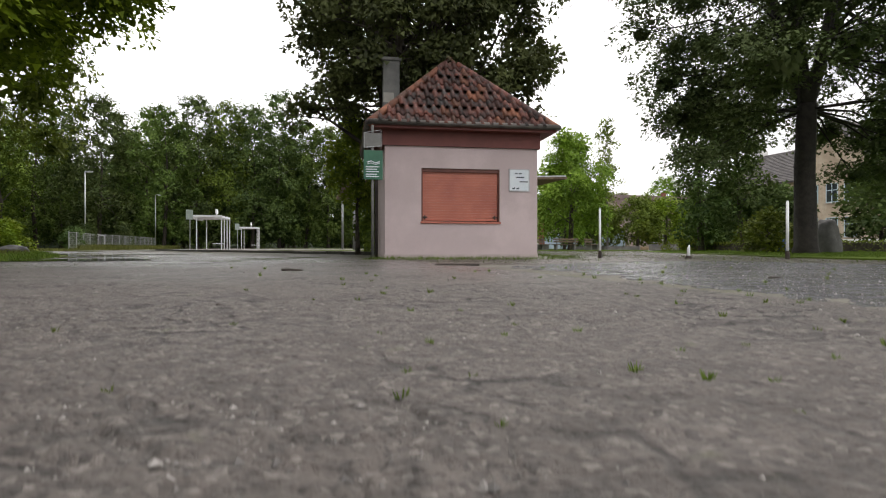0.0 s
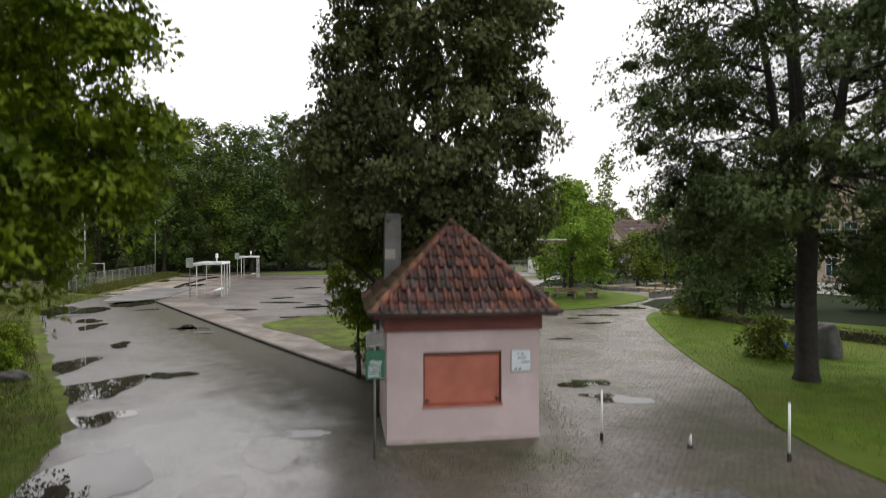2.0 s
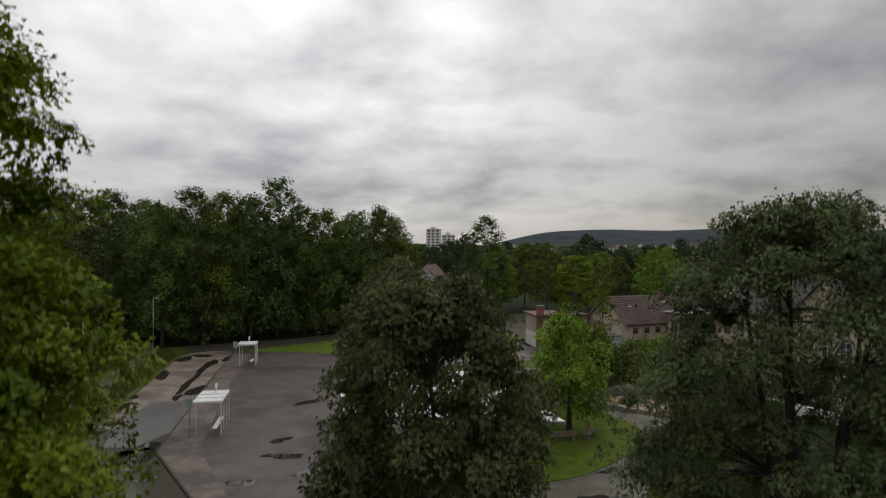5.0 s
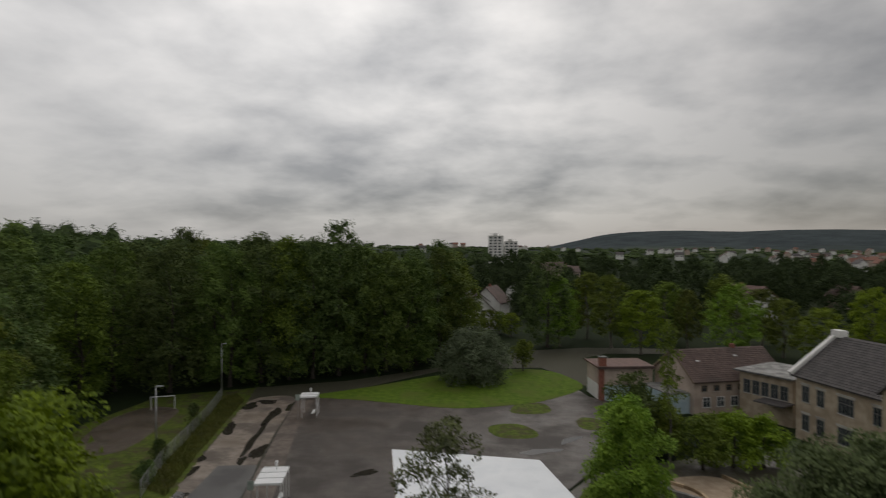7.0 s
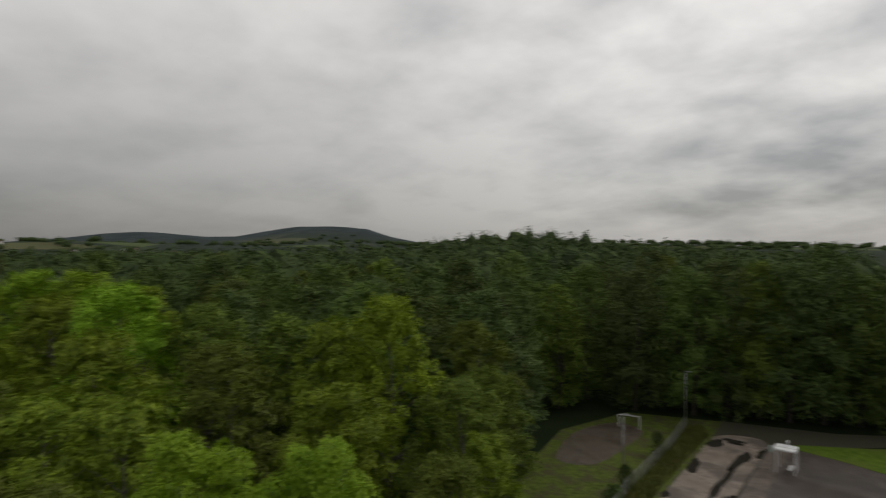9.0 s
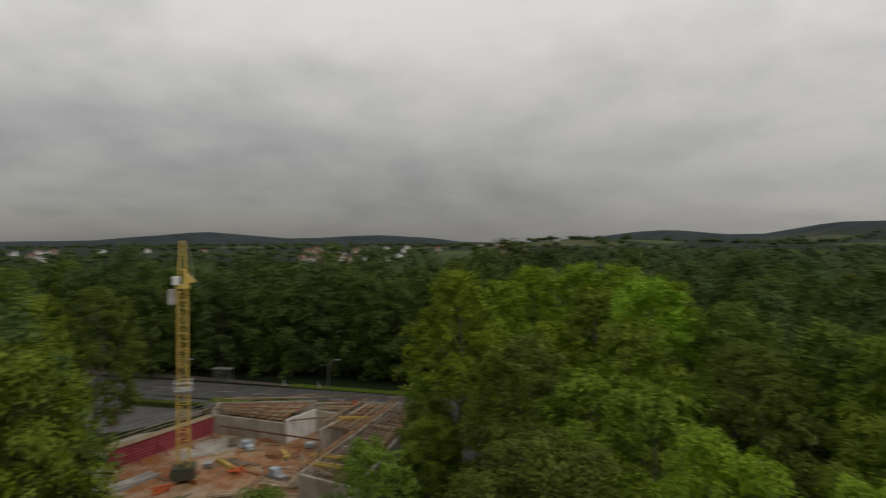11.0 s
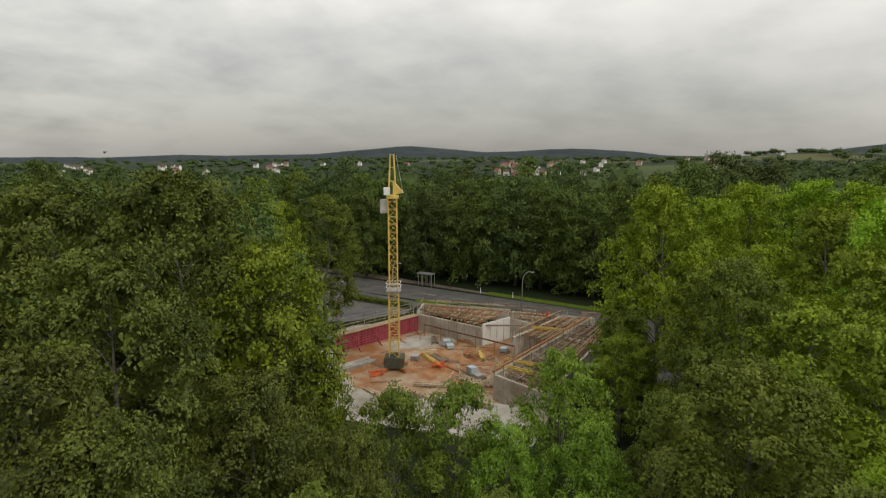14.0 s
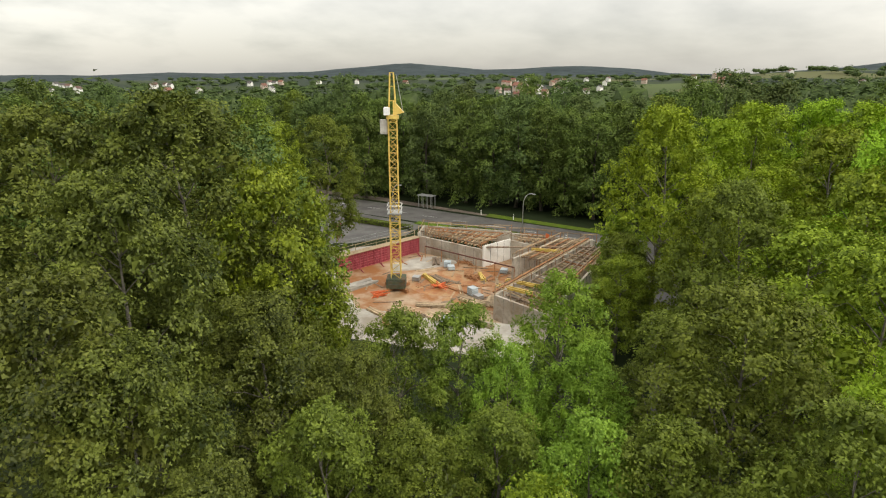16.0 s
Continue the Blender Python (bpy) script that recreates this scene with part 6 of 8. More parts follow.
def hedge(name, pts, h, w, label, leaf, n, size):
    rng = np.random.default_rng(len(pts) * 7 + n)
    top = thing(name, label, "hedge")
    segs = [(Vector(a), Vector(b)) for a, b in zip(pts, pts[1:])]
    tot = sum((b - a).length for a, b in segs)
    qs = []
    for a, b in segs:
        k = int(n * (b - a).length / tot)
        f0 = rng.uniform(0, 1, k)
        base = np.array(a)[None, :] * (1 - f0[:, None]) + np.array(b)[None, :] * f0[:, None]
        d = unit(rng.normal(0, 1, (k, 3)) + np.array([0, 0, 0.3]))
        q = np.concatenate([base, np.full((k, 1), h * 0.5)], 1) + np.sign(d) * np.abs(d) ** 0.55 * np.array([w / 2, w / 2, h * 0.5])
        qs.append(leaf_quads(rng, q, d, size))
        bm = bmesh.new()
    part("foliage", quads_mesh("foliage", np.concatenate(qs), leaf), leaf, top)
    bm = bmesh.new()
    for a, b in segs:
        bar(bm, (*a, h * 0.42), (*b, h * 0.42), w * 0.6, h * 0.8)
    part("branch_core", bm, "bark", top)


hedge("hedge", [(13.4, 36.0), (14.2, 30.5), (15.5, 26.4), (18, 23)], 0.55, 0.7, "low clipped box hedge round the lawn", "leaf_mid", 5000, 0.09)


# benches round the island tree
def bench(x, y, turn, label):
    b = thing("bench", label, "bench", (x, y, 0.05), turn, "benches round the tree")
    for i in range(3):
        part("seat_board", box(bmesh.new(), (-0.95, -0.25 + i * 0.16, 0.40), (0.95, -0.12 + i * 0.16, 0.45), 0.01), "wood", b)
    for i in range(2):
        part("back_board", box(bmesh.new(), (-0.95, 0.24, 0.56 + i * 0.17), (0.95, 0.28, 0.69 + i * 0.17), 0.01), "wood", b)
    for x0 in (-0.7, 0.7):
        part("leg", box(bmesh.new(), (x0 - 0.06, -0.22, 0), (x0 + 0.06, 0.26, 0.40), 0.01), "stone", b)
        part("back_post", bar(bmesh.new(), (x0, 0.26, 0.3), (x0, 0.30, 0.88), 0.06), "stone", b)


bench(9.9, 44.9, 60, "dark weathered wooden bench on the lawn island")
bench(7.7, 43.9, 190, "dark weathered wooden bench on the lawn island")
bench(6.4, 46.0, 100, "dark weathered wooden bench on the lawn island")


# bus shelters along the yard
def build_shelter(at, turn, scale_x, label, sign_label):
    s = thing("shelter", label, "shelter", at, turn, "white shelters by the yard")
    L, W = scale_x, 1.9
    part("roof", box(bmesh.new(), (-W / 2 - 0.25, -L / 2, 2.42), (W / 2, L / 2, 2.56), 0.04), "white_paint", s, "white roof slab with rounded edge")
    part("roof_rim", box(bmesh.new(), (-W / 2 - 0.32, -L / 2 - 0.04, 2.30), (-W / 2 - 0.2, L / 2 + 0.04, 2.50), 0.03), "white_paint", s)
    n = max(2, round(L / 1.2))
    for i in range(n + 1):
        y = -L / 2 + 0.04 + i * (L - 0.08) / n
        part("post", bar(bmesh.new(), (W / 2 - 0.05, y, 0), (W / 2 - 0.05, y, 2.42), 0.07), "white_paint", s)
        if i in (0, n):
            part("post", bar(bmesh.new(), (-W / 2 + 0.05, y, 0), (-W / 2 + 0.05, y, 2.42), 0.07), "white_paint", s)
        part("rafter", bar(bmesh.new(), (-W / 2 - 0.2, y, 2.59), (W / 2, y, 2.59), 0.05), "white_paint", s)
    for i in range(3):
        x = -W / 2 + 0.3 + i * 0.6
        part("purlin", bar(bmesh.new(), (x, -L / 2, 2.585), (x, L / 2, 2.585), 0.04), "white_paint", s)
    part("bench_board", box(bmesh.new(), (0.2, -L / 2 + 0.2, 0.42), (0.55, L / 2 - 0.2, 0.47), 0.01), "white_paint", s)
    st = part("stop_post", tube(bmesh.new(), [(-W / 2 - 0.35, -L / 2 - 0.3, 0), (-W / 2 - 0.35, -L / 2 - 0.3, 3.0)], 0.035, 8), "steel", s, "grey steel stop post")
    part("stop_sign", box(bmesh.new(), (-W / 2 - 0.62, -L / 2 - 0.36, 2.25), (-W / 2 - 0.12, -L / 2 - 0.33, 2.98), 0.01), "sign_pale", st, sign_label)
    part("roof_sign", box(box(bmesh.new(), (-0.04, L / 2 - 0.6, 2.56), (0.04, L / 2 - 0.52, 2.95)), (-0.07, L / 2 - 0.8, 2.9), (0.07, L / 2 - 0.32, 3.25), 0.02), "white_paint", s, "small white box sign on the roof")


build_shelter((-19.5, 46.2, 0.1), 12, 3.6, "white steel shelter with glass-less sides by the yard", "pale grey-green stop sign")
build_shelter((-25.6, 71.4, 0.1), 12, 2.2, "white steel shelter at the far end of the yard", "pale stop sign")


def street_lamp(at, h, arm, turn, label, mat="steel", curved=False, group="street lamps"):
    s = thing("street_lamp", label, "street lamp", at, turn, group)
    if curved:
        pts = [(0, 0, 0), (0, 0, h * 0.75)] + [(arm * (1 - math.cos(k * 0.26)), 0, h * 0.75 + h * 0.25 * math.sin(k * 0.26)) for k in range(1, 7)]
        part("pole", tube(bmesh.new(), pts, [0.09] + [0.06] * (len(pts) - 1), 8), mat, s, smooth=True)
        head = (arm, 0, h)
    else:
        part("pole", tube(bmesh.new(), [(0, 0, 0), (0, 0, h)], [0.08, 0.05], 8), mat, s, smooth=True)
        head = (arm * 0.3, 0, h)
    hd = part("lamp_head", box(bmesh.new(), (head[0] - 0.05, -0.11, h - 0.06), (head[0] + 0.62, 0.11, h + 0.05), 0.03), mat, s)
    part("diffuser", box(bmesh.new(), (head[0] + 0.08, -0.08, h - 0.08), (head[0] + 0.52, 0.08, h - 0.055)), "white_paint", hd)


street_lamp((-35.3, 54.6, 0), 7.4, 0.2, 20, "slim grey street lamp beside the drive")
street_lamp((-41.5, 79.3, 0), 7.4, 0.2, 20, "slim grey street lamp at the wood's edge")


# fence along the field and its posts
def build_fence():
    f = thing("fence", "grey wire mesh fence along the field", "fence")
    pts = [(-31.4, 46.5), (-33.8, 53), (-35.8, 61), (-37.9, 69), (-40.6, 77.4)]
    posts = []
    for (x1, y1), (x2, y2) in zip(pts, pts[1:]):
        n = round(math.hypot(x2 - x1, y2 - y1) / 2.3)
        posts += [(x1 + (x2 - x1) * i / n, y1 + (y2 - y1) * i / n) for i in range(n)]
    posts.append(pts[-1])
    pm = mesh_of(tube(bmesh.new(), [(0, 0, 0), (0, 0, 1.55)], 0.035, 8), "fence_post", M["steel"])
    for x, y in posts:
        o = new("fence_post", pm)
        o.parent = f
        o.matrix_basis = pose(x, y, 0)
    for (x1, y1), (x2, y2) in zip(posts, posts[1:]):
        bm = bmesh.new()
        for k in range(9):
            z = 0.12 + k * 0.17
            bar(bm, (x1, y1, z), (x2, y2, z), 0.012 if 0 < k < 8 else 0.035)
        for k in range(1, 12):
            x, y = x1 + (x2 - x1) * k / 12, y1 + (y2 - y1) * k / 12
            bar(bm, (x, y, 0.1), (x, y, 1.5), 0.010)
        part("mesh_panel", bm, "steel", f)


build_fence()
g_ = thing("goal", "plain white football goal frame on the field", "goal", (-45.5, 71.6, 0), -66)
part("goal_post", bar(bmesh.new(), (0, -1.4, 0), (0, -1.4, 1.75), 0.09), "white_paint", g_)
part("goal_post", bar(bmesh.new(), (0, 1.4, 0), (0, 1.4, 1.75), 0.09), "white_paint", g_)
part("crossbar", bar(bmesh.new(), (0, -1.445, 1.75), (0, 1.445, 1.75), 0.09), "white_paint", g_)

# white canopy roof over the yard's corner
cn = thing("canopy", "large white membrane canopy roof on steel posts", "canopy")
CAN = [(-10.2, 48.5), (1.9, 47.6), (6.1, 34.3), (-7.0, 35.5)]
part("roof", prism(bmesh.new(), CAN, 4.33, 4.40), "white_roof", cn, "white membrane roof sheet")
part("edge", prism(bmesh.new(), [(x * 1.0 + (0.05 if x > 0 else -0.05), y) for x, y in CAN], 4.20, 4.33), "wood", cn, "brown layer under the roof sheet")
for x, y in ((-9.6, 47.9), (1.5, 47.1), (-2.5, 36.0), (-6.5, 36.0)):
    part("post", tube(bmesh.new(), [(x, y, 0.05), (x, y, 4.18)], 0.08, 10), "steel", cn, smooth=True)
br = thing("gate_pier", "red brick gate pier behind the booth", "pier", (1.62, 21.0, 0), 10)
part("brick_shaft", box(bmesh.new(), (-0.25, -0.25, 0), (0.25, 0.25, 2.3), 0.01), "brick", br)
part("capstone", box(bmesh.new(), (-0.32, -0.32, 2.3), (0.32, 0.32, 2.42), 0.02), "concrete", br)


# ======== school houses and the village ========
def window(parent, x, z, w, h, y=0.0, mat_frame="white_paint", bars=1):
    """A window set in a wall that faces -y: frame, pane, glazing bars, sill."""
    f = part("window", box(box(box(box(bmesh.new(), (x, y - 0.03, z), (x + 0.07, y + 0.05, z + h)), (x + w - 0.07, y - 0.03, z), (x + w, y + 0.05, z + h)), (x + 0.07, y - 0.03, z), (x + w - 0.07, y + 0.05, z + 0.07)), (x + 0.07, y - 0.03, z + h - 0.07), (x + w - 0.07, y + 0.05, z + h)), mat_frame, parent)
    part("pane", box(bmesh.new(), (x + 0.07, y - 0.005, z + 0.07), (x + w - 0.07, y + 0.015, z + h - 0.07)), "window", f)
    for i in range(bars):
        xb = x + w * (i + 1) / (bars + 1)
        part("glazing_bar", box(bmesh.new(), (xb - 0.03, y - 0.025, z + 0.07), (xb + 0.03, y + 0.02, z + h - 0.07)), mat_frame, f)
    part("glazing_bar", box(bmesh.new(), (x + 0.07, y - 0.022, z + h * 0.62), (x + w - 0.07, y + 0.018, z + h * 0.62 + 0.05)), mat_frame, f)
    part("sill", box(bmesh.new(), (x - 0.06, y - 0.10, z - 0.07), (x + w + 0.06, y + 0.02, z)), "concrete", f)
    return f


def gable_roof(L, W, ez, rz, over=0.35, thick=0.16):
    """A pitched roof with its ridge along x."""
    bm = bmesh.new()
    for side in (0, 1):
        y0, y1 = (-over, W / 2) if side == 0 else (W + over, W / 2)
        drop = (rz - ez) / (W / 2) * over
        p = [(-over, y0, ez - drop), (L + over, y0, ez - drop), (L + over, y1, rz), (-over, y1, rz)]
        lo = [bm.verts.new(c) for c in p]
        hi = [bm.verts.new((x, y, z + thick)) for x, y, z in p]
        for f in ((hi[0], hi[1], hi[2], hi[3]), (lo[3], lo[2], lo[1], lo[0])):
            bm.faces.new(f)
        for i in range(4):
            bm.faces.new((lo[i], lo[(i + 1) % 4], hi[(i + 1) % 4], hi[i]))
    bmesh.ops.recalc_face_normals(bm, faces=bm.faces[:])
    return bm


def gable_walls(L, W, ez, rz, base=0.0):
    bm = bmesh.new()
    box(bm, (0, 0, base), (L, W, ez))
    for x0, x1 in ((0, 0.25), (L - 0.25, L)):
        vs = [bm.verts.new(c) for c in ((x0, 0, ez), (x0, W, ez), (x0, W / 2, rz), (x1, 0, ez), (x1, W, ez), (x1, W / 2, rz))]
        for f in ((0, 1, 2), (5, 4, 3), (0, 2, 5, 3), (2, 1, 4, 5), (0, 3, 4, 1)):
            bm.faces.new([vs[i] for i in f])
    bmesh.ops.recalc_face_normals(bm, faces=bm.faces[:])
    return bm


def tile_ribs(L, W, ez, rz, over, step, front_only=True):
    """Courses of roof tiles as low steps across the slope."""
    bm = bmesh.new()
    sl = math.hypot(W / 2 + over, (rz - ez) * (W / 2 + over) / (W / 2))
    n = int(sl / step)
    for side in ((0,) if front_only else (0, 1)):
        for i in range(n):
            f0 = i / n
            y = -over + (W / 2 + over) * f0
            z = ez - (rz - ez) / (W / 2) * over + (rz - ez) / (W / 2) * (y + over) + 0.17
            if side:
                y = W - y
            bar(bm, (-over, y, z), (L + over, y, z), 0.10, 0.05)
    return bm


# A: low house with brick corner and chimney
ha = thing("outbuilding", "low pink outbuilding with brick corner and mono-pitch roof", "house", (11.2, 83.3, 0), 11)
part("wall", box(box(bmesh.new(), (0.62, 0, 2.15), (7.4, 5.6, 4.5)), (0.0, 0.62, 2.15), (0.62, 5.6, 4.5)), "pink_wall", ha)
part("wall", box(bmesh.new(), (0.62, 0.0, 0), (7.4, 5.6, 2.15)), "blue_wall", ha, "pale blue painted lower wall")
part("wall", box(bmesh.new(), (0.0, 0.62, 0), (0.62, 5.6, 2.15)), "white_wall", ha, "white painted side wall")
part("brick_corner", box(bmesh.new(), (-0.03, -0.03, 0), (0.62, 0.62, 4.5)), "brick", ha, "red brick corner pier")
part("roof", box(bmesh.new(), (-0.35, -0.35, 4.5), (7.6, 5.9, 4.72), 0.03), "roof_red", ha, "flat brown-red roof")
part("roof_edge", box(bmesh.new(), (-0.37, -0.40, 4.42), (7.6, -0.35, 4.78)), "roof_brown", ha)
ch_ = part("chimney", box(bmesh.new(), (0.1, 0.2, 4.7), (1.0, 1.0, 5.9), 0.02), "brick", ha, "red brick chimney")
part("chimney_cap", box(bmesh.new(), (0.02, 0.12, 5.9), (1.08, 1.08, 6.02), 0.02), "concrete_dark", ch_)

# B: gabled house with a row of small windows
hb = thing("school_house", "pink rendered gabled house with brown tiled roof", "house", (22.0, 77.8, 0), 19.5)
part("wall", gable_walls(13.2, 8.8, 4.3, 7.4), "pink_wall", hb)
part("roof", gable_roof(13.2, 8.8, 4.3, 7.4), "roof_brown", hb)
tagged(part("tile_course", tile_ribs(13.2, 8.8, 4.3, 7.4, 0.35, 0.34), "roof_brown", hb), kind="stuff")
tagged(part("bargeboard", bar(bar(bmesh.new(), (-0.36, -0.4, 4.1), (-0.36, 4.4, 7.5), 0.06, 0.24), (-0.36, 9.2, 4.1), (-0.36, 4.4, 7.5), 0.06, 0.24), "wood", hb), kind="stuff")
for i in range(7):
    window(hb, 1.0 + i * 1.75, 2.9, 0.85, 0.8, -0.01, "wood", 0)
for i in range(6):
    window(hb, 1.2 + i * 2.0, 0.9, 1.1, 1.3, -0.01, "white_paint", 1)
for x0, y0, z0 in ((2.0, 2.4, 6.1), (8.0, 3.0, 6.5)):
    part("skylight", box(bmesh.new(), (x0, y0, z0), (x0 + 0.5, y0 + 0.35, z0 + 0.22)), "white_paint", hb, "small pale skylight")
part("chimney", box(bmesh.new(), (8.6, 4.2, 7.2), (9.1, 4.7, 8.0), 0.02), "brick", hb)
part("lean_to_roof", bar(bmesh.new(), (-1.6, 0.8, 2.6), (-1.6, 7.0, 2.6), 3.0, 0.12), "roof_flat", hb, "grey lean-to roof at the gable")
part("lean_to_wall", box(bmesh.new(), (-3.0, 0.9, 0), (0, 6.9, 2.5)), "blue_wall", hb)

# D: flat-roofed link with large windows
hd = thing("link_building", "flat-roofed link between the school houses", "house", (27.8, 79.0, 0), -52)
part("wall", box(bmesh.new(), (0, 0, 0), (6.6, 7.5, 5.6)), "stone_wall", hd)
part("roof", box(bmesh.new(), (-0.5, -0.6, 5.6), (7.0, 7.9, 5.82), 0.04), "roof_flat", hd, "weathered grey felt roof")
for i in range(5):
    window(hd, 0.5 + i * 1.15, 3.0, 0.95, 1.7, -0.01, "concrete_dark", 1)
part("porch_roof", box(bmesh.new(), (3.2, -2.4, 2.7), (6.8, 0, 2.9), 0.04), "roof_dark", hd)

# C: stone school building with a long dark roof
hc = thing("school_building", "sandstone school building with long dark tiled roof", "house", (30.7, 70.4, 0), -72.5)
CL, CW = 34.0, 11.0
part("wall", gable_walls(CL, CW, 7.1, 11.0), "stone_wall", hc)
part("roof", gable_roof(CL, CW, 7.1, 11.0, 0.4), "roof_dark", hc)
tagged(part("tile_course", tile_ribs(CL, CW, 7.1, 11.0, 0.4, 0.36), "roof_dark", hc), kind="stuff")
part("coping", bar(bar(bmesh.new(), (-0.3, -0.5, 7.15), (-0.3, CW / 2, 11.35), 0.5, 0.35), (-0.3, CW + 0.5, 7.15), (-0.3, CW / 2, 11.35), 0.5, 0.35), "white_wall", hc, "pale stone gable coping")
part("ridge_block", box(bmesh.new(), (-0.6, CW / 2 - 0.5, 11.0), (0.7, CW / 2 + 0.5, 11.8), 0.05), "white_wall", hc)
part("cornice", box(bmesh.new(), (0, -0.18, 6.75), (CL, 0, 6.98)), "stone_wall", hc)
for i, x in enumerate((0.9, 2.9, 5.6, 9.6, 21, 25, 29)):
    w = 1.0 if i < 2 else 1.9
    for z in (1.2, 4.3):
        f_ = window(hc, x, z, w, 1.75, -0.012, "concrete_dark", 1 if i < 2 else 3)
        part("lintel", box(bmesh.new(), (x - 0.15, -0.05, z + 1.78), (x + w + 0.15, -0.004, z + 2.02)), "concrete", f_, "pale stone lintel")
bay = part("bay_wall", gable_walls(5.0, 7.0, 8.2, 11.6), "stone_wall", hc, "projecting gabled bay")
bay.matrix_basis = pose(19.6, -2.2, 0, 0, 0, 90)
bay_r = part("bay_roof", gable_roof(8.0, 7.0, 8.2, 11.6, 0.3), "roof_dark", hc)
bay_r.matrix_basis = pose(19.6, -2.2, 0, 0, 0, 90)
for x in (13.6, 15.6, 17.4):
    for z in (1.2, 4.3):
        window(hc, x, z, 1.2, 1.75, -2.215, "blue_wall", 1)
# low wall round the school yard and its sand pit
sheet("sand_pit", smooth_loop([(13.4, 55.6), (15.6, 57.2), (18.6, 57.2), (20.4, 53.6), (18.6, 51.4), (15.0, 52.0)], 4), 0.045, "sand", "pale trampled sand pit in the school yard", "sand pit", 0.06)


def low_wall(pts, h, w, mat, label, name="low_wall"):
    t = thing(name, label, "wall", kind="structure")
    for a, b in zip(pts, pts[1:]):
        part("wall_length", bar(bmesh.new(), (*a, h / 2), (*b, h / 2), w, h), mat, t)


low_wall(smooth_loop([(13.0, 55.6), (15.4, 53.8), (16.2, 51.2), (18.8, 51.0), (18.6, 50.6), (12.6, 55.4)], 3)[:9], 0.32, 0.3, "timber", "low timber edging of the sand pit")
low_wall([(18.8, 57.4), (19.8, 55.6), (21.0, 53.6)], 0.32, 0.3, "timber", "low timber edging of the sand pit")
low_wall([(10.5, 57.5), (12.6, 55.9), (13.2, 53.2), (15.5, 51.6)], 0.35, 0.35, "stone", "low dark stone wall by the school yard")
low_wall([(26, 56), (30, 50), (33, 44)], 0.9, 0.3, "white_wall", "white garden wall by the school yard")
low_wall([(14.5, 45.5), (18, 49), (22, 50.5)], 0.5, 0.35, "stone", "low dark stone wall by the school yard")


# village houses: four kinds, then copies
def village_house(at, turn, L, W, ez, rz, wall, roof, label):
    h = thing("house", label, "house", at, turn, "village houses")
    part("wall", gable_walls(L, W, ez, rz, -2.0), wall, h)
    part("roof", gable_roof(L, W, ez, rz, 0.5, 0.25), roof, h)
    part("chimney", box(bmesh.new(), (L * 0.6, W / 2 - 0.3, rz - 0.4), (L * 0.6 + 0.6, W / 2 + 0.3, rz + 0.9)), "brick", h)
    for z in ((0.9,) if ez < 4 else (0.9, 3.6)):
        for i in range(3):
            x = 0.8 + i * (L - 2.6) / 2
            part("window", box(bmesh.new(), (x, -0.05, z), (x + 1.2, 0.02, z + 1.3)), "window", h)
    for y in (W * 0.28, W * 0.62):
        for z in (0.9, 3.6):
            if z < ez:
                part("window", box(bmesh.new(), (-0.05, y, z), (0.02, y + 1.0, z + 1.3)), "window", h)
    part("window", box(bmesh.new(), (-0.05, W / 2 - 0.6, ez + 0.5), (0.02, W / 2 + 0.6, ez + 1.7)), "window", h)
    return h


def far_house(at, turn, wall, roof, label):
    h = thing("house", label, "house", at, turn, "town houses")
    part("wall", gable_walls(13, 10, 5.6, 9.6, -3.0), wall, h)
    part("roof", gable_roof(13, 10, 5.6, 9.6, 0.6, 0.3), roof, h)
    for x in (2.2, 8.2):
        part("window", box(bmesh.new(), (x, -0.08, 2.4), (x + 2.4, 0.02, 4.2)), "window", h)
    return h


